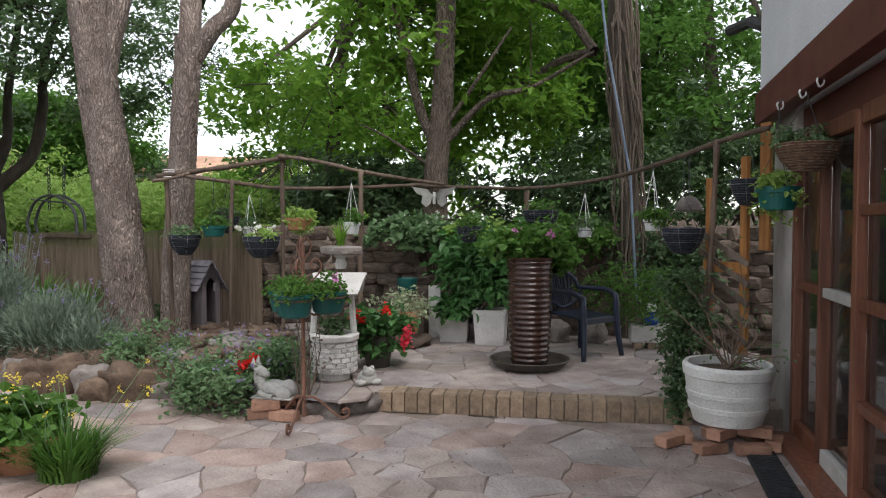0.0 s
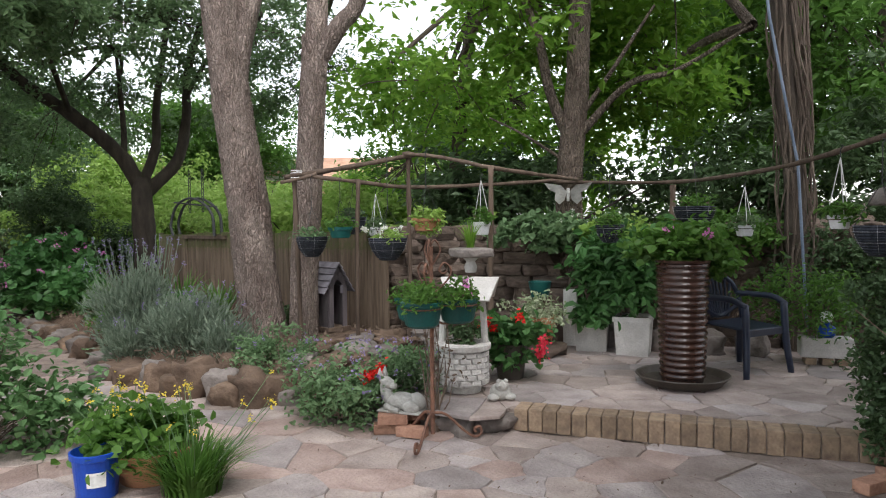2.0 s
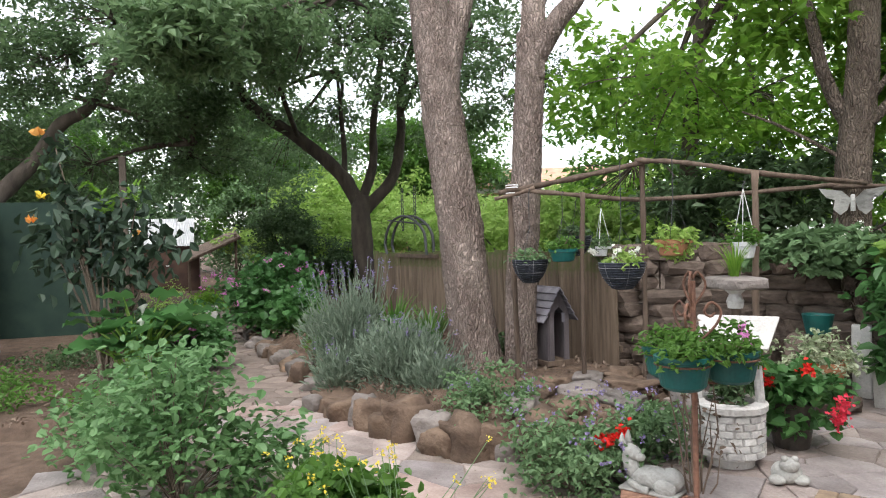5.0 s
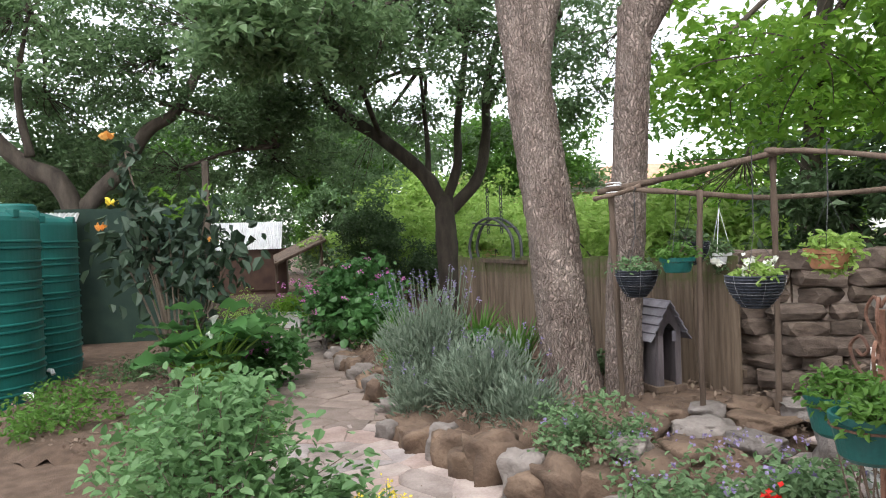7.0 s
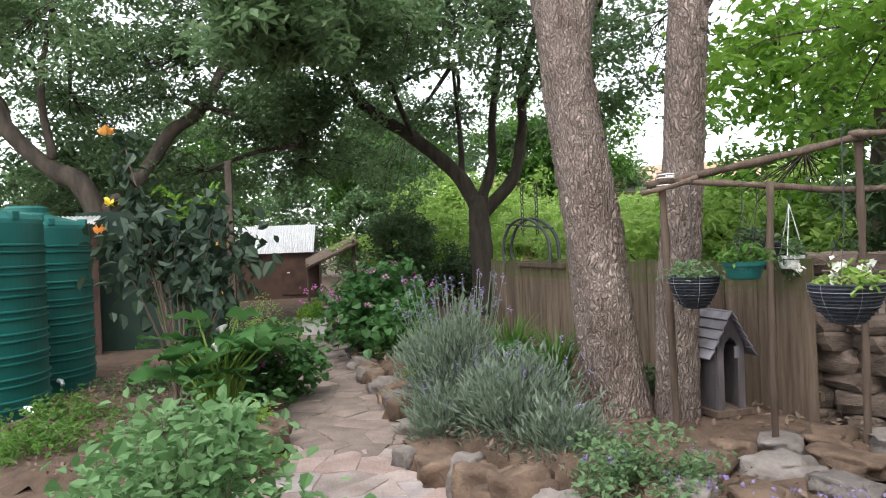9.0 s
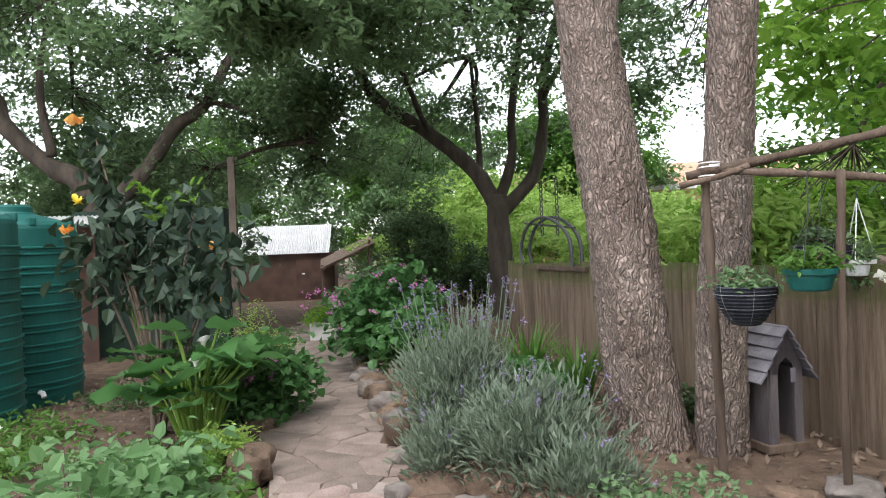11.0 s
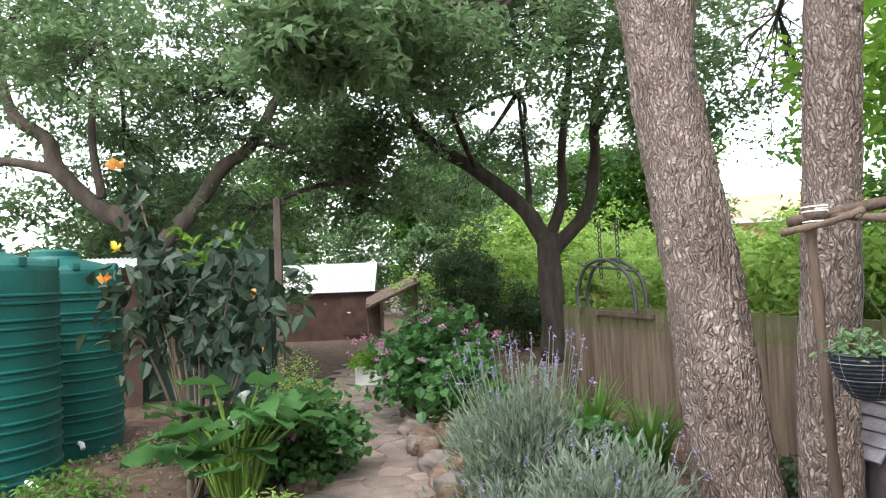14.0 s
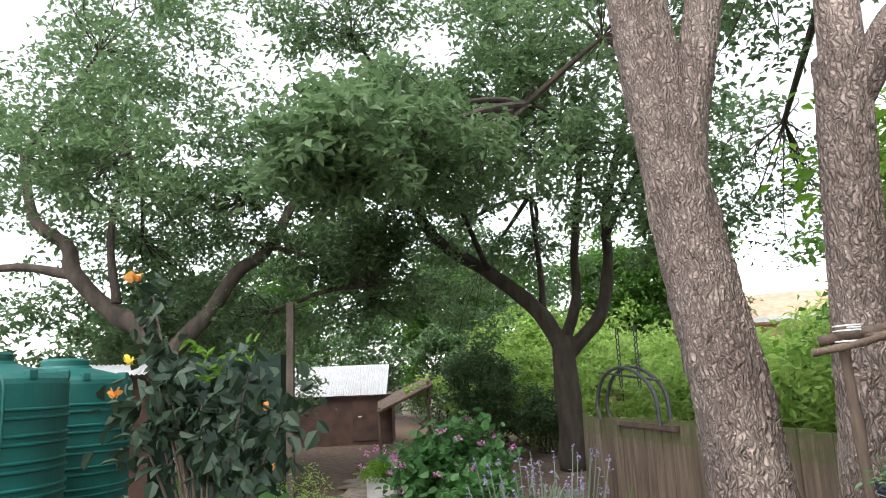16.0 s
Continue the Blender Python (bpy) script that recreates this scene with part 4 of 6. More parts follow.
limb(bm, [(-11.4, 17.6, 2.5), (-10.7, 18.0, 3.4), (-10.5, 18.2, 4.6), (-10.4, 18.2, 6.0), (-9.6, 18.4, 8.5)], 0.178, 0.074, 14)
limb(bm, [(-11.9, 17.4, 3.4), (-11.95, 17.5, 4.4), (-12.2, 17.6, 6.5)], 0.096, 0.044, 12)
limb(bm, [(-10.5, 18.2, 5.2), (-9.2, 17.6, 6.4), (-7.8, 17.0, 7.0)], 0.074, 0.030, 10)
limb(bm, [(-14.5, 16.0, 6.3), (-12.6, 15.0, 7.6), (-10.8, 14.4, 7.5), (-9.6, 14.2, 7.2)], 0.074, 0.030, 10)
limb(bm, [(-13.0, 16.8, 4.6), (-11.2, 13.4, 6.1), (-10.0, 11.2, 5.9), (-8.8, 9.2, 5.0)], 0.07, 0.02, 10)
part("trunk", bm, BARK_DARK, fa_tree, smooth=True)
ends = [(-15.2, 15.7, 9.0), (-10.9, 18.1, 7.5), (-9.6, 18.4, 8.5), (-12.2, 17.6, 6.5), (-7.8, 17.0, 7.0), (-9.6, 14.2, 7.2)]
crown(fa_tree, [(60, 75, (-13.5, 14.2, 8.0), (2.8, 2.2, 1.6), 0.36), (60, 75, (-10.3, 15.0, 8.6), (2.8, 2.0, 1.6), 0.36), (55, 75, (-11.5, 17.6, 8.5), (3.5, 2.5, 2.2), 0.4), (40, 75, (-8.2, 17.6, 6.6), (2.0, 2.0, 1.6), 0.36), (40, 75, (-14.5, 17, 6.0), (1.8, 1.8, 1.6), 0.36), (44, 75, (-12.0, 14.2, 7.2), (2.6, 1.6, 1.0), 0.34), (24, 60, (-9.5, 16.0, 6.4), (1.8, 1.4, 1.0), 0.34), (36, 75, (-7.2, 14.0, 8.0), (2.2, 1.4, 1.8), 0.36), (50, 75, (-14.0, 13.0, 10.8), (3.2, 2.2, 1.6), 0.4), (60, 75, (-10.2, 15.8, 11.2), (3.4, 2.2, 2.0), 0.4), (24, 60, (-6.4, 14.5, 10.5), (2.4, 1.4, 1.8), 0.38), (24, 60, (-12.8, 18.5, 5.2), (1.8, 1.4, 1.0), 0.34), (40, 75, (-16.5, 20, 5.0), (2.5, 1.5, 2.4), 0.4), (46, 70, (-8.6, 8.9, 4.75), (1.2, 1.2, 0.6), 0.24), (50, 70, (-9.6, 10.2, 5.9), (1.7, 1.5, 0.8), 0.28), (34, 70, (-8.2, 16.1, 5.0), (1.5, 1.3, 1.2), 0.34), (26, 70, (-11.0, 12.5, 5.8), (1.5, 1.3, 1.0), 0.32), (26, 70, (-9.5, 12.3, 5.6), (1.5, 1.3, 1.0), 0.32)], L_OLIVE, 0.17, ends)

left_tree = thing("tree", "gnarled dark olive tree behind the water tanks", "tree", group="background trees")
bm = limb(bmesh.new(), [(-15.6, 10.2, -0.07), (-15.5, 10.0, 1.6), (-15.8, 9.6, 3.2), (-16.3, 9.2, 3.6), (-16.8, 8.6, 4.4), (-17.0, 8.5, 5.0), (-17.5, 8.0, 5.6), (-17.8, 7.8, 7.0)], 0.245, 0.086, 16)
limb(bm, [(-15.6, 9.9, 2.6), (-15.1, 10.6, 3.6), (-14.9, 11.1, 4.4), (-14.3, 11.4, 4.8), (-14.1, 11.9, 5.8), (-13.6, 12.2, 6.4)], 0.180, 0.072, 14)
limb(bm, [(-16.8, 8.6, 4.4), (-17.6, 7.8, 4.6), (-18.4, 7.0, 4.5)], 0.115, 0.058, 12)
limb(bm, [(-16.2, 9.2, 3.8), (-16.4, 9.1, 5.2), (-16.0, 9.2, 6.8)], 0.101, 0.036, 12)
limb(bm, [(-14.6, 11.2, 5.0), (-13.6, 12.0, 4.6), (-12.8, 12.8, 4.0)], 0.065, 0.022, 10)
part("trunk", bm, BARK_DARK, left_tree, smooth=True)
ends = [(-17.8, 7.8, 7.0), (-13.6, 12.2, 6.4), (-16.0, 9.2, 6.8), (-12.8, 12.8, 4.0)]
crown(left_tree, [(60, 70, (-17.0, 9.0, 8.0), (2.8, 2.4, 1.8), 0.36), (45, 70, (-14.5, 12.0, 7.0), (2.0, 2.0, 1.5), 0.36), (40, 70, (-14.0, 13.2, 4.7), (1.9, 1.5, 0.9), 0.3), (40, 70, (-18.0, 10.5, 5.0), (2.0, 2.5, 1.6), 0.36), (50, 75, (-15.5, 8.6, 6.3), (2.2, 2.0, 1.4), 0.34), (50, 75, (-15.5, 14.0, 7.4), (2.4, 2.0, 1.8), 0.36), (40, 70, (-16.5, 12.2, 3.6), (2.2, 2.0, 1.2), 0.34), (50, 70, (-19.5, 9.0, 7.5), (2.6, 3.0, 2.6), 0.4), (50, 75, (-17.5, 9.5, 10.5), (3.2, 2.6, 1.6), 0.4), (40, 70, (-21, 13, 5), (2.5, 3, 3), 0.45), (40, 70, (-16.2, 15.8, 4.2), (1.8, 1.6, 1.0), 0.3)], L_OLIVE, 0.16, ends)
crown(left_tree, [(70, 75, (-12.7, 12.3, 4.8), (1.4, 1.3, 0.95), 0.26), (40, 75, (-14.4, 10.4, 5.6), (1.4, 1.3, 1.0), 0.28)], L_DARK, 0.13, ends)


def hedge(name, label, at, groups, material, size, **kw):
    h = thing(name, label, name.replace("_", " "), at, group="background shrubs")
    pts = []
    for n, per, c, r, cr in groups:
        a, cc = clumps(int(n * 1.5), per, c, r, cr * 0.6)
        a[:, 2] = np.abs(a[:, 2])
        pts.append((a, size))
        for k in range(8):
            e = cc[k % len(cc)]
            part("stem", tube(bmesh.new(), [(c[0] + rng.uniform(-.3, .3) * r[0], c[1], 0), tuple(e)], [0.03, 0.012], 5, False), BARK_DARK, h)
    foliage("leaves", pts, material, h, up=0.7, **kw)
    return h


# The L_LIME shrubs carry their sunlit brightness in the leaf colour.
hedge("shrub", "bright green shrubs beyond the fence, leaf colour lightened as if sunlit", (-7, 17, -0.07), [(60, 60, (-1.2, 2.2, 1.4), (2.2, 1.2, 1.2), 0.35), (60, 60, (2, -1.5, 1.5), (2.5, 1.2, 1.3), 0.35), (50, 60, (1, 4, 1.8), (5, 1.2, 1.6), 0.4)], L_LIME, 0.2)
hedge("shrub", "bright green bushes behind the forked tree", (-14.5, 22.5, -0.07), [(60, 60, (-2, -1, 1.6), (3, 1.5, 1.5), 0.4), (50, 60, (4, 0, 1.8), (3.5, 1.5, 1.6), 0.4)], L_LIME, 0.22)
hedge("shrub", "dark ivy-covered shrub beside the lean-to", (-15.2, 18.8, -0.07), [(70, 70, (0, 0, 1.7), (1.1, 1.0, 1.6), 0.25), (40, 60, (1.2, 1.2, 0.9), (1.0, 0.8, 0.9), 0.25)], L_DARK, 0.13)
hedge("shrub", "tall green trees along the garden boundary", (-34, 14, -0.07), [(70, 60, (0, -8, 4), (3, 5, 4), 0.7), (70, 60, (0, 4, 4), (3, 5, 4), 0.7), (50, 60, (8, -14, 4), (5, 3, 4), 0.7)], L_SAGE, 0.35)
hedge("shrub", "green thicket before the distant house, leaf colour lightened as if sunlit", (-13, 30, -0.07), [(70, 60, (-4, 0, 2.2), (4, 1.5, 2.0), 0.5), (70, 60, (4, 0, 2.2), (4, 1.5, 2.1), 0.5)], L_LIME, 0.26)
hedge("shrub", "thick green trees standing behind the shed", (-27, 26, -0.07), [(110, 70, (-5, -4, 3.0), (4, 2.5, 3.0), 0.5), (110, 70, (2, 3, 3.2), (4, 2.5, 3.2), 0.5)], L_SAGE, 0.28)
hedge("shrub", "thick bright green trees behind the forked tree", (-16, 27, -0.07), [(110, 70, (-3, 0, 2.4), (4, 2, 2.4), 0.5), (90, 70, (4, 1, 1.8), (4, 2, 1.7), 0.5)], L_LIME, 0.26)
hedge("shrub", "dense dark green hedge behind the water tanks", (-20, 9, -0.07), [(110, 70, (0, -3, 2.8), (2, 3, 2.8), 0.4), (130, 70, (0, 4, 3.0), (2, 3.5, 3.0), 0.4)], L_OLIVE, 0.2)
hedge("shrub", "tall leafy green trees filling the distance", (-22, 31, -0.07), [(130, 80, (-4, -2, 6.0), (4.5, 2, 3.6), 0.55), (130, 80, (4, 2, 6.0), (4.5, 2, 3.2), 0.55), (110, 80, (-10, -8, 5.5), (3.5, 2.5, 4.0), 0.55)], L_MID, 0.28)
hedge("shrub", "pale hazy green trees far behind the shed", (-27, 32, -0.07), [(70, 70, (-8, 0, 4), (5, 2, 4), 0.7), (70, 70, (0, 3, 4.5), (5, 2, 4.5), 0.7), (70, 70, (8, 5, 4.0), (5, 2, 4), 0.7), (60, 70, (-16, -8, 4.5), (4, 4, 4.5), 0.7)], L_SAGE, 0.35)
hedge("shrub", "dark green undergrowth above the stone wall", (1.5, 10.2, 1.2), [(60, 60, (-2.6, 0.4, 0.8), (1.6, 0.6, 0.8), 0.2), (70, 60, (0.6, 0.6, 0.8), (1.8, 0.6, 0.9), 0.2), (70, 60, (3, 0.3, 1.1), (1.8, 0.7, 1.2), 0.22)], L_DARK, 0.13)
hedge("shrub", "tall green screen of trees beyond the garden", (2, 24, -0.07), [(80, 60, (-6, 0, 4), (5, 2, 4), 0.6), (80, 60, (4, 0, 5), (6, 2, 5), 0.6), (60, 60, (14, -4, 5), (5, 3, 5), 0.6)], L_MID, 0.3)

vine = thing("vine_trunk", "dead tree trunk wrapped in dry brown vine stems", "tree")
bm = limb(bmesh.new(), [(2.35, 8.75, 0.1), (2.35, 8.75, 2), (2.2, 8.7, 3.4), (2.1, 8.7, 6.5)], 0.12, 0.1, 14)
part("trunk", bm, BARK_DARK, vine)
bm = bmesh.new()
for k in range(46):
    w0, ph = rng.uniform(0, 6.3), rng.uniform(-1, 1)
    z0 = rng.uniform(0.2, 3.5)
    pts = []
    for s in range(9):
        z = z0 + s * rng.uniform(0.25, 0.45)
        x = 2.35 - 0.06 * max(0, z - 2)
        rr = 0.15 + 0.07 * math.sin(s + ph * 3)
        pts.append((x + rr * math.cos(w0 + ph * s * 0.4), 8.72 + rr * math.sin(w0 + ph * s * 0.4), z))
    tube(bm, smooth_pts(pts, 3), 0.011, 5, False)
part("vine", bm, TWIG, vine, "tangle of dry stems")
tagged(part("drain_pipe", tube(bmesh.new(), [(2.42, 8.5, 0.2), (2.3, 8.5, 2.2), (2.0, 8.5, 3.8), (1.8, 8.5, 5.5)], 0.016, 10), HOSE), "thin blue-grey pipe leaning against the vine trunk", "pipe")


# ---- potted and planted things ----
def stems(bm, base, tips, r=0.006, bend=0.1):
    for e in tips:
        s, e = Vector(base) + Vector((rng.uniform(-.04, .04), rng.uniform(-.04, .04), 0)), Vector(e)
        m = s.lerp(e, 0.5) + Vector((rng.uniform(-bend, bend), rng.uniform(-bend, bend), bend * 0.5))
        tube(bm, [s, m, e], [r, r * 0.8, r * 0.5], 5, False)
    return bm


def flower_heads(centres, per, spread, size):
    c = np.asarray(centres)
    return (c[:, None, :] + rng.normal(size=(len(c), per, 3)) * spread).reshape(-1, 3), size


def plant(name, label, at, groups, material, size, flowers=(), stem=L_DRY, nstem=10, group="", base=None, parent_kind="plant", **kw):
    """A plant: stems, leaves in uneven clumps, and flower heads. groups are relative to at."""
    p = thing(name, label, parent_kind, at, 0, group)
    pts, cs = [], []
    for n, per, c, r, cr in groups:
        a, cc = clumps(n, per, c, r, cr)
        a[:, 2] = np.maximum(a[:, 2], min(0.01, c[2] - r[2]))
        pts.append((a, size)), cs.append(cc)
    cs = np.concatenate(cs)
    for q in cs[rng.permutation(len(cs))[:nstem]]:
        part("stem", stems(bmesh.new(), base or (0, 0, 0), [tuple(q)]), stem, p)
    kw.setdefault("up", 0.62)
    foliage("leaves", pts, material, p, rounded=True, **kw)
    for fm, n, per, spread, fs, region in flowers:
        c = blob(n, *region, 0.75)
        if n > 40:
            foliage("flower", [flower_heads(c, per, spread, fs)], fm, p, aspect=0.9, up=0.3)["kind"] = "stuff"
        else:
            for q in c:
                foliage("flower", [flower_heads(q[None], per, spread * 0.8, fs)], fm, p, aspect=0.9, up=0.3)
    return p


def spiky(name, label, at, r, h, n, material, width=0.02, flowers=None, parent_kind="plant", lean=0.5, segs=4):
    """A clump of strap leaves that arch outwards."""
    p = thing(name, label, parent_kind, at)
    vs, fs = [], []
    for k in range(n):
        w, rr = rng.uniform(0, 6.3), rng.uniform(0, r * 0.35)
        l, ln = h * rng.uniform(0.6, 1.15), lean * rng.uniform(0.2, 1.3)
        d, s = np.array((math.cos(w), math.sin(w), 0)), np.array((-math.sin(w), math.cos(w), 0))
        o = len(vs)
        for i in range(segs + 1):
            t = i / segs
            c = d * (rr + ln * l * t * t) + np.array((0, 0, l * (t - 0.35 * ln * t * t)))
            ww = width * (1 - t ** 2) + 0.001
            vs += [tuple(c - s * ww), tuple(c + s * ww)]
        fs += [(o + 2 * i, o + 2 * i + 1, o + 2 * i + 3, o + 2 * i + 2) for i in range(segs)]
    raw("leaves", vs, fs, material, p)
    if flowers:
        fm, nf, fh, spread, per, fsz = flowers
        tips = [(rng.uniform(-r, r), rng.uniform(-r, r), fh * rng.uniform(0.75, 1.1)) for _ in range(nf)]
        part("flower_stalk", stems(bmesh.new(), (0, 0, 0), tips, 0.004, 0.05), L_SAGE, p)
        for q in tips:
            foliage("flower", [flower_heads([q], per, spread, fsz)], fm, p, aspect=0.7)
    return p


def lavender(at, r, h, nspike, label):
    p = thing("lavender_bush", label, "lavender", at)
    n = int(2400 * (r / 0.5) ** 2)
    hubs = blob(int(46 * r / 0.5), (0, 0, h * 0.42), (r * 0.85, r * 0.85, h * 0.45), 0.3)
    c = hubs[rng.integers(len(hubs), size=n)] + rng.normal(size=(n, 3)) * np.array((0.085, 0.085, 0.085))
    c[:, 2] = np.maximum(c[:, 2], 0.02)
    c2 = np.repeat(c, 2, 0) + rng.normal(size=(n * 2, 3)) * 0.03
    dirs = c2 - np.array((0, 0, -0.1))
    dirs = dirs / np.linalg.norm(dirs, axis=1)[:, None] + np.array((0, 0, 0.3)) + rng.normal(size=(len(c2), 3)) * 0.3
    foliage("leaves", [(c2, 0.085)], L_SILVER, p, aspect=0.2, dirs=dirs)
    bm = bmesh.new()
    tips = []
    for _ in range(nspike):
        w, k = rng.uniform(0, 6.3), rng.uniform(0.2, 1.0)
        e = Vector((r * 1.15 * k * math.cos(w), r * 1.15 * k * math.sin(w), h * rng.uniform(0.95, 1.35)))
        tube(bm, [(e.x * 0.45, e.y * 0.45, h * 0.4), (e.x * 0.8, e.y * 0.8, h * 0.8), e], [0.004, 0.0035, 0.003], 4, False)
        tips.append(e)
    part("flower_stalk", bm, L_SILVER, p)
    hp = np.concatenate([np.array(t)[None] + np.stack([rng.normal(size=10) * 0.006, rng.normal(size=10) * 0.006, rng.uniform(-0.07, 0.02, 10)], 1) for t in tips])
    foliage("flower", [(hp, 0.022)], P_PURPLE, p, aspect=0.6)["kind"] = "stuff"
    return p


lavender((-5.25, 8.1, 0.18), 0.54, 0.98, 60, "large silvery lavender bush with purple flower spikes")
lavender((-4.3, 7.65, 0.18), 0.5, 0.6, 24, "silver-grey lavender bush beside the leaning tree")
lavender((-4.95, 7.5, 0.12), 0.3, 0.4, 6, "small silvery lavender bush over the edging rocks")
lavender((-3.75, 7.35, 0.18), 0.3, 0.36, 4, "small silvery lavender bush under the tree")
plant("catmint", "low sage-green shrub spilling over the edging rocks", (-2.95, 6.85, 0.2), [(46, 46, (0, 0, 0.14), (0.46, 0.38, 0.24), 0.07), (12, 40, (0.02, -0.38, -0.05), (0.2, 0.08, 0.16), 0.06)], L_SAGE, 0.042, [(P_PURPLE, 14, 6, 0.01, 0.02, ((0, 0, 0.28), (0.42, 0.36, 0.1)))], aspect=0.6)
plant("salvia", "bushy green plant with violet spikes and red blooms", (-1.95, 5.95, -0.01), [(46, 46, (0, 0, 0.28), (0.36, 0.32, 0.28), 0.08), (30, 46, (0.4, 0.35, 0.38), (0.32, 0.3, 0.3), 0.08)], L_SAGE, 0.05, [(P_PURPLE, 60, 7, 0.014, 0.022, ((0.2, 0.15, 0.5), (0.6, 0.5, 0.25))), (P_RED, 3, 34, 0.026, 0.036, ((0.36, -0.14, 0.36), (0.14, 0.1, 0.2)))], aspect=0.55)
plant("geranium", "red-flowered geranium with round green leaves beside the well", (-0.66, 6.95, 0.5), [(34, 26, (0, 0, 0.06), (0.3, 0.28, 0.3), 0.07)], L_CALLA, 0.085, [(P_RED, 3, 30, 0.03, 0.032, ((0.0, -0.25, 0.2), (0.22, 0.1, 0.12))), (P_CORAL, 2, 60, 0.04, 0.034, ((0.3, -0.25, 0.0), (0.04, 0.04, 0.05)))], aspect=0.95)
plant("geranium", "large geranium bush with mauve flowers beside the path", (-8.9, 11.0, 0.1), [(90, 40, (0, 0, 0.65), (0.95, 0.85, 0.65), 0.15), (40, 40, (0.9, -0.5, 0.4), (0.5, 0.4, 0.4), 0.13)], L_CALLA, 0.12, [(P_PINK, 30, 14, 0.03, 0.036, ((0.1, -0.2, 0.85), (1.1, 0.9, 0.5)))], aspect=0.9)
plant("geranium", "leafy geranium with a few mauve flowers in the path bed", (-8.0, 8.1, 0.05), [(60, 40, (0, 0, 0.4), (0.55, 0.5, 0.42), 0.11)], L_CALLA, 0.09, [(P_PINK, 5, 22, 0.03, 0.045, ((0.1, -0.2, 0.6), (0.4, 0.4, 0.2)))], aspect=0.9)
plant("herb", "feathery bright green foliage in the path bed", (-8.6, 8.4, 0.05), [(40, 60, (0, 0, 0.6), (0.45, 0.4, 0.5), 0.1)], L_LIME, 0.05, aspect=0.12)
spiky("agapanthus", "dark green strap-leaved clump in the fence bed", (-5.6, 9.6, 0.24), 0.4, 0.75, 90, L_MID, 0.025)
spiky("agapanthus", "dark green strap-leaved clump below the fence", (-4.85, 9.3, 0.24), 0.4, 0.65, 90, L_MID, 0.025)
spiky("agapanthus", "dark green strap-leaved clump beside the path rocks", (-7.2, 10.0, 0.2), 0.4, 0.6, 90, L_MID, 0.022)
plant("ground_cover", "broad-leaved green weeds under the lavender", (-5.5, 8.9, 0.25), [(40, 26, (0, 0, 0.2), (0.6, 0.4, 0.22), 0.1)], L_CALLA, 0.15, aspect=0.55)
spiky("bulbine", "grassy clump with small yellow flower spikes on the terrace", (-2.4, 4.36, -0.01), 0.5, 0.36, 700, L_MID, 0.007, (P_YELLOW, 18, 0.6, 0.014, 9, 0.02), "plant", 0.75)
spiky("bulbine", "grassy green tuft with yellow flowers beside the path", (-3.3, 4.9, -0.01), 0.3, 0.36, 260, L_MID, 0.008, (P_YELLOW, 12, 0.55, 0.014, 9, 0.02), "plant", 0.6)


def calla(at):
    p = thing("calla_lily", "big-leaved calla lily clump with white flowers", "calla lily", at)
    vs, fs = [], []
    prof = [(-0.26, 0.30), (-0.16, 0.72), (0.0, 0.98), (0.2, 1.0), (0.45, 0.80), (0.7, 0.5), (0.88, 0.22), (1.0, 0.02)]
    for k in range(44):
        w = rng.uniform(0, 6.3)
        rr = rng.uniform(0.12, 0.6)
        h = rng.uniform(0.45, 0.95) * (1.1 - 0.5 * rr)
        d, s = np.array((math.cos(w), math.sin(w), 0)), np.array((-math.sin(w), math.cos(w), 0))
        c = d * rr + np.array((0, 0, h))
        part("stem", tube(bmesh.new(), [(0.1 * d[0], 0.1 * d[1], 0), tuple(d * rr * 0.5 + np.array((0, 0, h * 0.7))), tuple(c)], [0.014, 0.012, 0.007], 6, False), L_LIME, p)
        L, W = rng.uniform(0.22, 0.34), rng.uniform(0.12, 0.19)
        tip, roll = rng.uniform(0.0, 0.5), rng.uniform(-0.5, 0.5)
        o = len(vs)
        for t, wd in prof:
            q = c + d * L * t + np.array((0, 0, 0.06 * t - tip * L * t * abs(t)))
            for e in (-1, -0.5, 0, 0.5, 1):
                notch = np.array((0, 0, 0)) if t > -0.1 else d * -L * 0.12 * abs(e)
                lift = 0.10 * abs(e) * W + 0.028 * abs(e) * math.sin(t * 11 + k + 2 * e) + roll * e * W * wd
                vs.append(tuple(q + s * W * wd * e + notch + np.array((0, 0, lift))))
        for i in range(len(prof) - 1):
            for j in range(4):
                a = o + 5 * i + j
                fs.append((a, a + 1, a + 6, a + 5))
    raw("leaves", vs, fs, L_CALLA, p, smooth=True)
    for x, y, z in [(-0.2, 0.2, 0.78), (-0.2, 0.64, 0.70), (0.08, -0.04, 0.68), (-0.7, -0.16, 1.2), (-0.58, 0.15, 1.1)]:
        f = lathe(bmesh.new(), [(0.009, -0.06), (0.014, -0.02), (0.026, 0.015), (0.055, 0.035)], 12, (x, y, z))
        for v in f.verts:
            if v.co.z > z + 0.03:
                v.co.z += (v.co.x - x) * 0.7
        part("flower", f, P_WHITE, p, "white trumpet flower", True)
        part("flower_stalk", tube(bmesh.new(), [(x * 0.2, y * 0.2, 0), (x * 0.8, y * 0.8, z * 0.6), (x, y, z - 0.08)], 0.009, 6), L_LIME, p)
    return p


calla((-7.5, 7.0, 0.03)).scale = (1.15, 1.15, 1.15)
plant("weed", "low spreading leafy greenery in front of the path bed", (-6.6, 6.2, 0.0), [(40, 30, (0, 0, 0.12), (0.8, 0.45, 0.14), 0.1)], L_MID, 0.07, aspect=0.6)


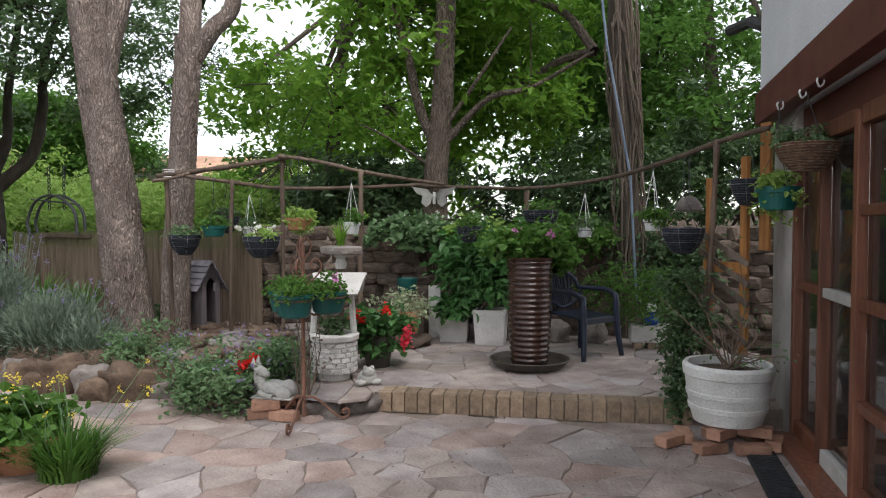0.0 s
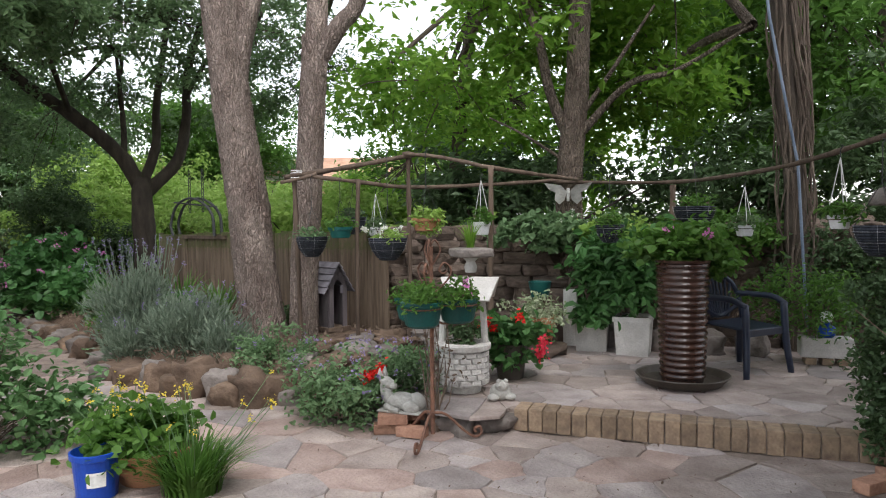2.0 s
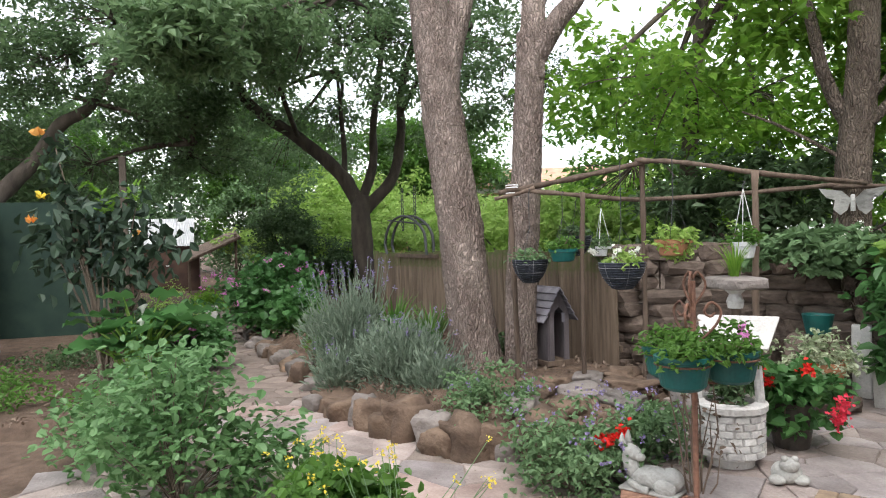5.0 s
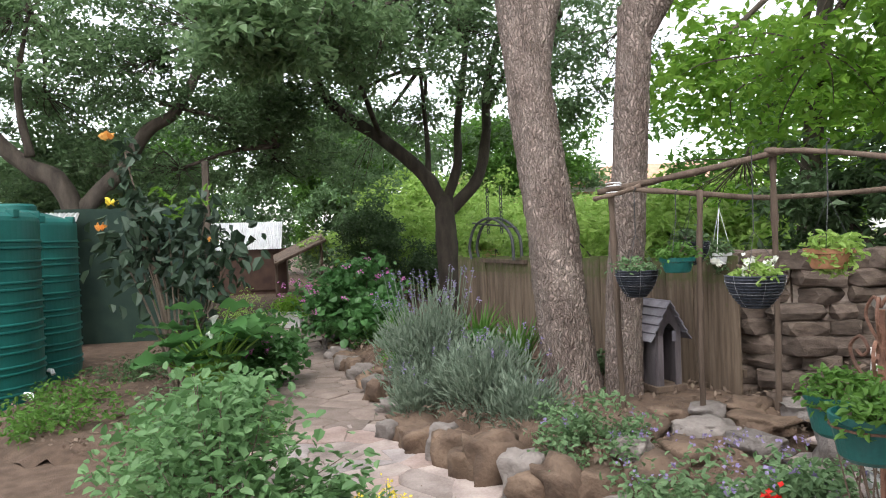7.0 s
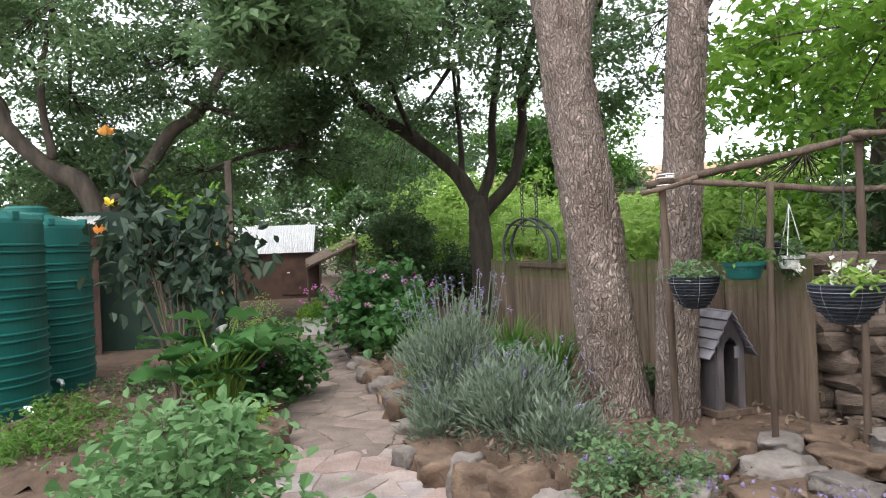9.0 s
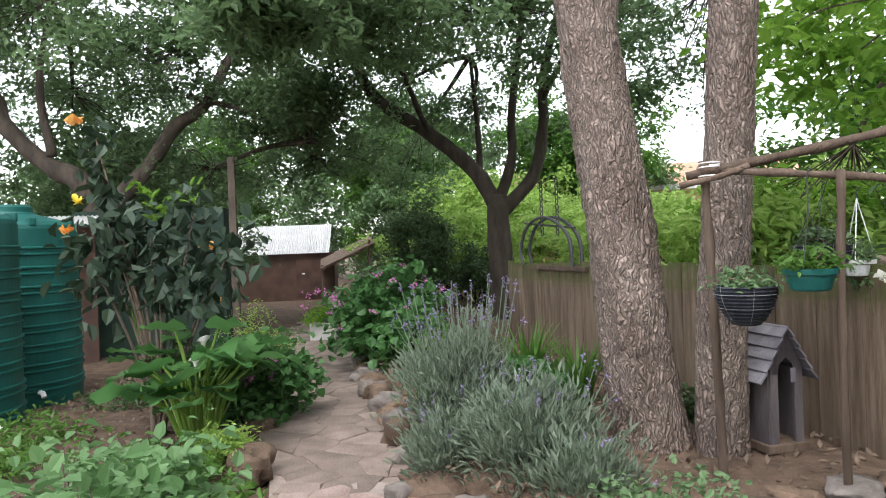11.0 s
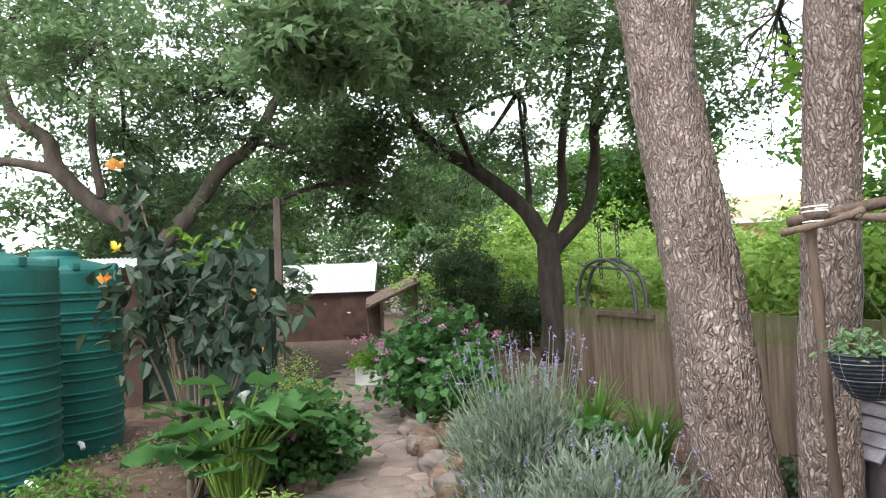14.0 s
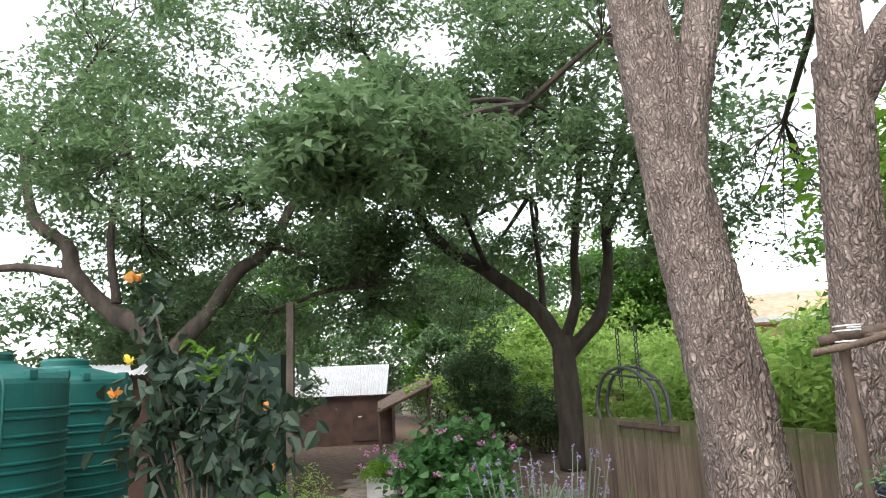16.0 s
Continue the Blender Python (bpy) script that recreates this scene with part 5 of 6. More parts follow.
def hibiscus(at):
    p = thing("hibiscus", "tall dark-leaved hibiscus with orange and yellow flowers", "shrub", at)
    along = [(-0.62, 1.75), (-0.35, 1.5), (-0.1, 1.75), (0.2, 1.45), (0.45, 1.75), (0.8, 1.6), (1.05, 1.8), (-0.5, 2.15), (-0.15, 2.1), (0.15, 1.95), (0.55, 2.15), (-0.58, 2.5), (-0.6, 2.85), (0.9, 1.35)]
    hubs = [(0.06 + 0.42 * u + rng.uniform(-0.1, 0.1), 0.08 + 0.56 * u + rng.uniform(-0.1, 0.1), z) for u, z in along]
    for h in hubs:
        bm = bmesh.new()
        tube(bm, smooth_pts([(0.1 + rng.uniform(-.06, .06), 0.13 + rng.uniform(-.06, .06), 0), (0.08 + h[0] * 0.4, 0.1 + h[1] * 0.4, h[2] * 0.5), h], 5), [0.022 - 0.0014 * k for k in range(11)], 7, False)
        part("stem", bm, TWIG, p)
    pts = [(h + rng.normal(size=(22 if h[2] > 2.4 else 44, 3)) * ((0.07, 0.07, 0.16) if h[2] > 2.4 else (0.15, 0.15, 0.17)), 0.15) for h in hubs]
    foliage("leaves", pts, L_HIBISCUS, p, aspect=0.62, droop=0.9, up=0.55, rounded=True)
    foliage("young_leaves", [(np.array((0.06 + 0.42 * u, 0.08 + 0.56 * u, z)) + rng.normal(size=(16, 3)) * 0.05, 0.11) for u, z in [(0.0, 2.38), (0.65, 2.32), (0.2, 2.15)]], L_BRIGHT, p, aspect=0.35, droop=-0.3, rounded=True)
    for h, m in [((-0.2, -0.37, 3.0), P_ORANGE), ((-0.18, -0.39, 2.27), P_YELLOW), ((-0.05, 0.82, 1.83), P_ORANGE), ((-0.15, 0.96, 1.25), P_ORANGE), ((-0.22, -0.48, 2.0), P_ORANGE)]:
        petal = np.array([(math.cos(k * 1.257), math.sin(k * 1.257) * 0.8, 0.35) for k in range(5)])
        foliage("flower", [(np.repeat(np.array(h)[None], 10, 0), 0.085)], m, p, aspect=0.85, up=0.2, dirs=np.concatenate([petal, petal]), rounded=True)
    return p


hibiscus((-8.1, 6.75, 0.03))
rose = plant("rose_bush", "leafy green rose bush in the corner of the terrace", (-4.35, 4.75, -0.05), [(64, 17, (0, 0, 0.45), (0.62, 0.55, 0.42), 0.09), (36, 16, (0.45, 0.3, 0.3), (0.38, 0.3, 0.28), 0.1), (30, 16, (-0.5, 0.5, 0.72), (0.35, 0.3, 0.3), 0.1), (26, 14, (0.0, -0.05, 0.85), (0.5, 0.4, 0.3), 0.1)], L_ROSE, 0.075, nstem=46, stem=TWIG, aspect=0.72, droop=0.1, up=0.75)
plant("rose_bush", "light green bush at the edge of the path bed", (-5.3, 5.1, -0.05), [(48, 17, (0, 0, 0.3), (0.55, 0.45, 0.3), 0.1), (26, 17, (-0.6, 0.3, 0.35), (0.45, 0.4, 0.3), 0.1)], L_ROSE, 0.075, nstem=36, stem=TWIG, aspect=0.72, droop=0.1, up=0.75)
plant("weed", "pale grey-green flowering weed beside the bushes", (-5.6, 5.3, -0.05), [(20, 24, (0, 0, 0.65), (0.4, 0.3, 0.2), 0.06)], L_SAGE, 0.05, nstem=16, aspect=0.5)


for i, (x, y, r_) in enumerate([(-8.9, 6.1, 0.6), (-9.6, 7.4, 0.6), (-7.9, 5.6, 0.5), (-10.2, 8.6, 0.7), (-9.3, 9.0, 0.5), (-6.9, 9.7, 0.35), (-6.1, 9.0, 0.4), (-3.9, 9.2, 0.4), (-7.9, 10.6, 0.5)]):
    plant("weed", "low green weeds growing on the bare soil bed", (x, y, 0.05 if i < 5 else 0.26), [(24, 24, (0, 0, 0.12), (r_, r_, 0.15), 0.09)], L_DARK if i % 2 else L_MID, 0.07, aspect=0.45)
plant("artichoke", "feathery pale leaved plant at the path edge", (-6.75, 6.75, 0.04), [(20, 40, (0, 0, 0.2), (0.3, 0.25, 0.2), 0.06)], L_LIME, 0.07, aspect=0.2)


# ---- pots ----
def pot(name, label, at, prof, material, fill=None, category="pot", group="", seg=32, plantfn=None):
    p = thing(name, label, category, at, 0, group)
    part("body", lathe(bmesh.new(), prof, seg), material, p, smooth=False)
    if fill:
        part("soil", lathe(bmesh.new(), [(fill[0], fill[1] - 0.02), (fill[0], fill[1]), (fill[0] * 0.5, fill[1] + 0.012), (0.0, fill[1] + 0.015)], seg), SOIL, p)
    return p


big_pot = pot("barrel_planter", "large chipped white barrel-shaped planter standing on bricks", (2.07, 4.98, 0.18), [(0.235, 0), (0.25, 0.05), (0.262, 0.09), (0.272, 0.095), (0.275, 0.125), (0.268, 0.13), (0.28, 0.19), (0.288, 0.195), (0.29, 0.225), (0.284, 0.23), (0.298, 0.33), (0.31, 0.34), (0.315, 0.40), (0.30, 0.425), (0.275, 0.42), (0.265, 0.36)], WHITEPAINT, (0.265, 0.36), "planter", seg=40)
for i, (x, y, w, z) in enumerate([(-0.2, -0.2, 20, 0), (0.08, -0.24, -8, 0), (0.3, -0.1, 60, 0), (-0.28, 0.1, 80, 0), (0.0, 0.15, 10, 0), (-0.1, -0.14, 40, 0.078), (0.16, -0.1, -30, 0.078), (0.02, 0.14, 5, 0.078), (0.22, 0.1, 90, 0), (-0.42, -0.02, 35, 0)]):
    b_ = part("brick", B((0, 0, 0.037), (0.23, 0.11, 0.074), bev=0.01), BRICK_RED)
    b_.matrix_basis = pose(2.07 + x, 4.98 + y, 0.006 + z + (0.01 if z else 0), 0, 0, w)
    tagged(b_, "worn red-brown brick under the white planter", "brick", "bricks under the planter")
plant("bare_climber", "mostly bare twiggy climber growing from the barrel planter", (2.07, 4.98, 0.55), [(14, 9, (-0.05, 0.1, 0.45), (0.35, 0.35, 0.45), 0.08), (10, 8, (0.1, 0.0, 0.1), (0.35, 0.3, 0.15), 0.06)], L_SAGE, 0.03, nstem=26)
plant("trailing_creeper", "dark small-leaved creeper trailing down the house corner", (2.04, 5.55, 0.2), [(50, 46, (-0.06, 0.1, 0.6), (0.18, 0.2, 0.58), 0.06), (16, 40, (-0.18, -0.1, 0.1), (0.06, 0.06, 0.32), 0.04)], L_DARK, 0.045, aspect=0.65)
plant("fern", "green fern growing against the stone wall", (2.3, 8.0, 0.45), [(40, 46, (0, 0, 0.35), (0.5, 0.3, 0.35), 0.12)], L_MID, 0.06, aspect=0.3)

prof = [(0.178, 0.0)]
for k in range(19):
    z = 0.03 + k * 0.054
    r = 0.182 + (0.222 - 0.182) * (z / 1.06) ** 0.9
    prof += [(r, z), (r + 0.013, z + 0.018), (r + 0.013, z + 0.028), (r + 0.002, z + 0.044)]
prof += [(0.235, 1.05), (0.24, 1.07), (0.225, 1.075), (0.205, 1.05), (0.2, 1.0)]
drum = pot("tall_planter", "tall dark brown glazed ribbed planter in a saucer", (0.87, 6.9, 0.205), prof, GLAZE, (0.2, 1.0), "planter", seg=48)
tagged(part("saucer", lathe(bmesh.new(), [(0.26, 0), (0.33, 0.015), (0.39, 0.075), (0.405, 0.09), (0.40, 0.098), (0.38, 0.092), (0.34, 0.045), (0.25, 0.03)], 48), SAUCER, None), "wide dark round saucer under the tall planter", "saucer").location = (0.87, 6.9, 0.172)
plant("geranium", "bushy green geranium growing in the tall planter", (0.87, 6.9, 1.22), [(40, 30, (0, 0.12, 0.2), (0.36, 0.26, 0.15), 0.07), (12, 26, (0.34, 0.12, 0.02), (0.12, 0.1, 0.12), 0.05)], L_MID, 0.08, [(P_PINK, 3, 12, 0.02, 0.03, ((0, -0.2, 0.3), (0.25, 0.1, 0.06)))], aspect=0.85)


def box_planter(at, w, h, turn, label):
    p = thing("box_planter", label, "planter", at, turn, "white box planters")
    bm = bmesh.new()
    prof = [(0.44, 0), (0.5, h - 0.05), (0.53, h - 0.05), (0.53, h), (0.44, h), (0.43, h - 0.06)]
    rings = [[bm.verts.new((sx * k * w, sy * k * w, z)) for sx, sy in ((-1, -1), (1, -1), (1, 1), (-1, 1))] for k, z in prof]
    for r0, r1 in zip(rings, rings[1:]):
        for k in range(4):
            bm.faces.new((r0[k], r0[(k + 1) % 4], r1[(k + 1) % 4], r1[k]))
    bm.faces.new(rings[0][::-1]), bm.faces.new(rings[-1])
    bmesh.ops.bevel(bm, geom=[e for e in bm.edges if abs(e.verts[0].co.z - e.verts[1].co.z) > 0.1], offset=0.012, segments=2, affect="EDGES")
    part("body", bm, CONCRETE, p)
    part("soil", B((0, 0, h - 0.05), (w * 0.84, w * 0.84, 0.03)), SOIL, p)


box_planter((0.14, 8.5, 0.172), 0.37, 0.43, -6, "stained white square planter holding a glossy shrub")
box_planter((0.58, 8.3, 0.172), 0.38, 0.42, -12, "white square planter with chipped corners beside the tall pot")
plant("camellia", "glossy dark green shrub growing in the white box planters", (0.42, 8.45, 0.56), [(70, 34, (0.05, 0, 0.55), (0.4, 0.3, 0.42), 0.12), (16, 30, (-0.25, -0.15, 0.06), (0.2, 0.12, 0.1), 0.07), (20, 34, (0.5, 0, 0.75), (0.3, 0.25, 0.25), 0.1)], L_CALLA, 0.125, aspect=0.5)
trough = thing("stone_trough", "rough pale stone trough on small bricks", "trough", (2.42, 8.0, 0.172), -8)
part("body", B((0, 0, 0.17), (0.48, 0.26, 0.2), bev=0.025), CONCRETE, trough)
for x in (-0.15, 0.0, 0.15):
    part("foot", B((x, -0.02, 0.035), (0.1, 0.2, 0.07), bev=0.008), BRICK_STEP, trough)
globe = thing("garden_globe", "small blue pot with a white ball on the trough", "ornament", (2.42, 7.98, 0.442))
part("base", lathe(bmesh.new(), [(0.06, 0), (0.085, 0.03), (0.08, 0.1), (0.035, 0.13), (0.03, 0.16)], 24), BLUEPLASTIC, globe, smooth=True)
part("ball", lathe(bmesh.new(), [(0.0, 0.14), (0.045, 0.155), (0.062, 0.2), (0.045, 0.245), (0.0, 0.262)], 24), WHITEPLASTIC, globe, smooth=True)

# ---- navy plastic garden chair ----
ch = thing("garden_chair", "dark navy moulded plastic armchair on the terrace", "chair", (1.53, 7.55, 0.172), 38)
ch.scale = (1.08, 1.08, 1.08)
part("seat", B((0, 0, 0.41), (0.46, 0.46, 0.025), (3, 0, 0), 0.01), NAVY, ch)
part("seat_apron", B((0, -0.225, 0.375), (0.46, 0.02, 0.06), bev=0.006), NAVY, ch)
for sx in (-1, 1):
    for sy, hh in ((-1, 0.62), (1, 0.42)):
        bm = bmesh.new()
        tube(bm, smooth_pts([(sx * 0.29, sy * 0.27, 0), (sx * 0.255, sy * 0.24, 0.3), (sx * 0.25, sy * 0.22, hh)], 4), [0.026, 0.028, 0.03, 0.03, 0.032, 0.032, 0.033, 0.033, 0.03], 8)
        part("leg", bm, NAVY, ch, smooth=True)
    bm = bmesh.new()
    p = smooth_pts([(sx * 0.25, -0.24, 0.6), (sx * 0.275, -0.1, 0.655), (sx * 0.275, 0.1, 0.66), (sx * 0.24, 0.27, 0.66)], 4)
    tube(bm, p, 0.027, 10)
    part("armrest", bm, NAVY, ch, smooth=True)
def back_at(u, v):
    return Vector((u * 0.24, 0.22 + 0.10 * v - 0.05 * u * u + 0.03, 0.42 + v * 0.40))
rim = [back_at(-1, 0.0), back_at(-1.02, 0.5), back_at(-0.85, 0.85), back_at(-0.4, 1.02), back_at(0, 1.05), back_at(0.4, 1.02), back_at(0.85, 0.85), back_at(1.02, 0.5), back_at(1, 0)]
part("back_frame", tube(bmesh.new(), smooth_pts(rim, 4), 0.022, 8), NAVY, ch, smooth=True)
for k in range(9):
    u = -0.8 + k * 0.2
    part("slat", tube(bmesh.new(), smooth_pts([back_at(u * 0.55, 0.08), back_at(u * 0.8, 0.5), back_at(u, 0.98 - 0.2 * u * u)], 3), 0.012, 6), NAVY, ch)
part("lower_back", tube(bmesh.new(), smooth_pts([back_at(-1, 0.35), back_at(0, 0.1), back_at(1, 0.35)], 4), 0.02, 8), NAVY, ch)

# ---- ornamental well ----
well = thing("wishing_well", "small grey-white brick wishing well with a pale roof", "garden ornament", (-1.02, 6.4, 0.172), 0)
part("base", lathe(bmesh.new(), [(0.15, 0), (0.155, 0.05), (0.17, 0.075)], 28), CONCRETE, well)
part("drum", lathe(bmesh.new(), [(0.206, 0.07), (0.208, 0.37), (0.15, 0.37), (0.14, 0.2)], 28), WELLBRICK, well)
for row in range(6):
    for k in range(14):
        w = 2 * math.pi * (k + 0.5 * (row % 2)) / 14
        part("brick", B((0.205 * math.cos(w), 0.205 * math.sin(w), 0.1 + row * 0.047), (0.03, 0.083, 0.04), (0, 0, math.degrees(w)), 0.005), WELLBRICK, well)
part("rim", lathe(bmesh.new(), [(0.2, 0.365), (0.235, 0.37), (0.24, 0.41), (0.225, 0.425), (0.16, 0.425), (0.15, 0.40), (0.15, 0.37)], 28), WELLBRICK, well)
for sx in (-1, 1):
    part("upright", tube(bmesh.new(), [(sx * 0.19, 0, 0.4), (sx * 0.17, 0, 0.75), (sx * 0.16, 0, 0.92)], [0.033, 0.028, 0.025], 8), WELLBRICK, well)
for sy in (-1, 1):
    bm = B((0, 0, 0), (0.44, 0.26, 0.022), bev=0.006)
    for v in bm.verts:
        v.co.x *= 1 + 0.14 * sy * -v.co.y / 0.13
        v.co.z += 0.02 * (v.co.y * 7) ** 2 * 0.3
    part("roof_panel", bm, CONCRETE, well, "pale roof slab").matrix_basis = pose(0.06, sy * 0.105, 0.885, -sy * 44, 0, 0)
plant("well_plant", "green plant growing inside the wishing well", (-1.02, 6.4, 0.5), [(14, 26, (0, 0, 0.16), (0.12, 0.12, 0.14), 0.04)], L_DARK, 0.05)

# ---- feeder on a post ----
feeder = thing("bird_table", "flat stone slab bird table on a post", "bird table", (-1.0, 6.75, 0.172), 5)
part("post", tube(bmesh.new(), [(0, 0, 0), (0, 0, 1.05)], 0.03, 8), POLE, feeder)
part("neck", lathe(bmesh.new(), [(0.05, 1.0), (0.06, 1.05), (0.04, 1.1), (0.08, 1.14)], 16), CONCRETE, feeder)
part("slab", rocky(bmesh.new(), (0, 0, 1.18), (0.44, 0.3, 0.09), 7, 3, 0.2, 0.4), ROCK_GREY, feeder)
spiky("grass_tuft", "grassy green tuft growing on the bird table", (-1.0, 6.75, 1.37), 0.12, 0.28, 70, L_BRIGHT, 0.006)

# ---- iron stand with three pots ----
stand = thing("plant_stand", "rusty wrought-iron plant stand with scrolled feet", "plant stand", (-1.12, 5.5, 0.0), 10)
part("pole", tube(bmesh.new(), [(0, 0, 0.06), (0, 0, 1.45)], 0.016, 8), RUST, stand)
for k in range(3):
    w = k * 2.094 + 0.2
    c, s = math.cos(w), math.sin(w)
    sp = [(c * q[0], s * q[0], q[1]) for q in [(0.0, 0.22), (0.1, 0.2), (0.24, 0.07), (0.32, 0.02), (0.37, 0.04), (0.36, 0.09), (0.32, 0.08), (0.33, 0.05)]]
    part("foot", tube(bmesh.new(), smooth_pts(sp, 4), 0.011, 6), RUST, stand)
    part("ring_arm", tube(bmesh.new(), smooth_pts([(0, 0, 0.95), (c * 0.08, s * 0.08, 0.88), (c * 0.2, s * 0.2, 0.9)], 4), 0.009, 6), RUST, stand)
    part("pot_ring", tube(bmesh.new(), [(c * 0.2 + 0.146 * math.cos(a_), s * 0.2 + 0.146 * math.sin(a_), 1.02) for a_ in np.linspace(0, 6.283, 19)], 0.006, 5), RUST, stand)
    sc = [(c * (0.02 + q[0]), s * (0.02 + q[0]), q[1]) for q in [(0, 1.1), (0.1, 1.2), (0.13, 1.28), (0.08, 1.33), (0.04, 1.28), (0.07, 1.25), (0.1, 1.27)]]
    part("scroll", tube(bmesh.new(), smooth_pts(sc, 4), 0.008, 6), RUST, stand)
    part("top_scroll", tube(bmesh.new(), smooth_pts([(0, 0, 1.3), (c * 0.07, s * 0.07, 1.42), (c * 0.03, s * 0.03, 1.5), (0, 0, 1.46)], 4), 0.007, 6), RUST, stand)
    w += radians(10)
    at = (-1.12 + 0.2 * math.cos(w), 5.5 + 0.2 * math.sin(w), 0.885)
    pot("teal_pot", "dark teal plastic pot in the iron plant stand", at, [(0.095, 0), (0.118, 0.02), (0.135, 0.10), (0.146, 0.15), (0.152, 0.155), (0.152, 0.18), (0.14, 0.182), (0.125, 0.14)], TEALPOT, (0.128, 0.155), "pot", "pots in the stand", 28)
    plant("potted_herb", "small green leafy plant in a teal pot", (at[0], at[1], at[2] + 0.14), [(26, 26, (0, 0, 0.06), (0.17, 0.17, 0.09), 0.035)], L_MID, 0.042, [(P_PINK, 3, 16, 0.015, 0.022, ((0.05, 0, 0.12), (0.06, 0.06, 0.05)))] if k == 0 else (), nstem=8, aspect=0.5)
plant("dead_vine", "dry brown climber stems on the iron stand", (-1.15, 5.75, 0.0), [(16, 8, (0, 0.1, 0.8), (0.18, 0.15, 0.6), 0.07)], L_DRY, 0.04, nstem=26)

# ---- statues ----
def lying_animal(at, turn):
    bm = bmesh.new()
    def ball(c, s, rot=(0, 0, 0)):
        bmesh.ops.create_icosphere(bm, subdivisions=3, radius=1.0, matrix=pose(*c, *rot) @ Matrix.Diagonal((*s, 1)))
    ball((0.02, 0, 0.075), (0.15, 0.075, 0.075)), ball((0.13, 0.02, 0.075), (0.075, 0.07, 0.075)), ball((-0.1, 0, 0.12), (0.06, 0.055, 0.09), (0, -20, 0))
    tube(bm, smooth_pts([(-0.11, 0, 0.12), (-0.13, 0, 0.17), (-0.12, -0.01, 0.21)], 4), [0.055, 0.052, 0.048, 0.045, 0.043, 0.04, 0.04, 0.04, 0.04], 12)
    ball((-0.095, -0.02, 0.22), (0.07, 0.045, 0.042), (0, 25, 0)), ball((-0.045, -0.03, 0.2), (0.036, 0.03, 0.028))
    for sy in (-1, 1):
        tube(bm, [(-0.13, sy * 0.025, 0.24), (-0.155, sy * 0.045, 0.29), (-0.15, sy * 0.045, 0.335)], [0.02, 0.02, 0.004], 8)
        tube(bm, smooth_pts([(-0.1, sy * 0.06, 0.05), (-0.02, sy * 0.085, 0.025), (0.03, sy * 0.08, 0.02)], 3), 0.024, 8)
        ball((0.12, sy * 0.065, 0.05), (0.07, 0.03, 0.05))
    box(bm, (0.02, 0, 0.008), (0.36, 0.19, 0.016), bev=0.006)
    ob = part("statue", bm, STATUE, smooth=True)
    ob.matrix_basis = pose(*at, 0, 0, turn)
    return tagged(ob, "pale grey cast-stone statue of a lying fawn on bricks", "statue")


lying_animal((-1.42, 5.72, 0.162), -12)
for i, (x, y, w, z) in enumerate([(-1.5, 5.66, 15, 0), (-1.3, 5.6, -10, 0), (-1.4, 5.84, 5, 0), (-1.46, 5.64, 12, 0.08), (-1.36, 5.78, 12, 0.08)]):
    b_ = part("brick", B((0, 0, 0.038), (0.23, 0.11, 0.076), bev=0.007), BRICK_RED)
    b_.matrix_basis = pose(x, y, 0.004 + z, 0, 0, w)
    tagged(b_, "orange-red brick stacked under the fawn statue", "brick", "bricks under the statue")
bm = bmesh.new()
for c, s in (((0, 0, 0.06), (0.09, 0.08, 0.07)), ((0.0, -0.05, 0.12), (0.06, 0.05, 0.045)), ((0.07, -0.05, 0.03), (0.05, 0.05, 0.03)), ((-0.07, -0.05, 0.03), (0.05, 0.05, 0.03)), ((0.03, -0.06, 0.16), (0.02, 0.02, 0.02)), ((-0.03, -0.06, 0.16), (0.02, 0.02, 0.02))):
    bmesh.ops.create_icosphere(bm, subdivisions=3, radius=1.0, matrix=pose(*c) @ Matrix.Diagonal((*s, 1)))
ob = part("statue", bm, STATUE, smooth=True)
ob.matrix_basis = pose(-0.68, 6.15, 0.172, 0, 0, 20)
tagged(ob, "small mossy stone frog statue beside the well", "statue")

# ---- dog kennel ----
ken = thing("dog_kennel", "small grey wooden kennel with a shingled gable roof", "kennel", (-3.2, 8.92, 0.26), 54)
ken.scale = (0.84, 1.0, 1.1)
W2, H1, H2, D2 = 0.16, 0.48, 0.78, 0.3
part("floor", B((0, 0, 0.05), (0.42, 0.68, 0.05), bev=0.005), POLE, ken)
for sx in (-1, 1):
    part("leg", B((sx * 0.15, -0.2, 0.013), (0.05, 0.05, 0.03)), POLE, ken)
    part("side_wall", B((sx * W2, 0, 0.3), (0.02, 2 * D2, 0.45)), DOGWOOD, ken)
    part("front_jamb", B((sx * 0.118, -D2 - 0.003, 0.29), (0.075, 0.022, 0.43)), DOGWOOD, ken)
bm = bmesh.new()
front = [(-0.155, 0.505), (-0.08, 0.505), (-0.06, 0.57), (0, 0.61), (0.06, 0.57), (0.08, 0.505), (0.155, 0.505), (0.155, 0.56), (0, 0.78), (-0.155, 0.56)]
f_ = bm.faces.new([bm.verts.new((x, -D2 - 0.012, z)) for x, z in front])
bmesh.ops.solidify(bm, geom=[f_], thickness=0.02)
part("gable", bm, DOGWOOD, ken)
part("back_wall", B((0, D2, 0.35), (0.32, 0.02, 0.5)), DOGWOOD, ken)
part("tag", B((0.05, -D2 - 0.03, 0.5), (0.05, 0.008, 0.09), (0, 0, 0), 0.003), SHINGLE, ken, "hanging grey tag")
sl = math.degrees(math.atan2(0.3, 0.24))
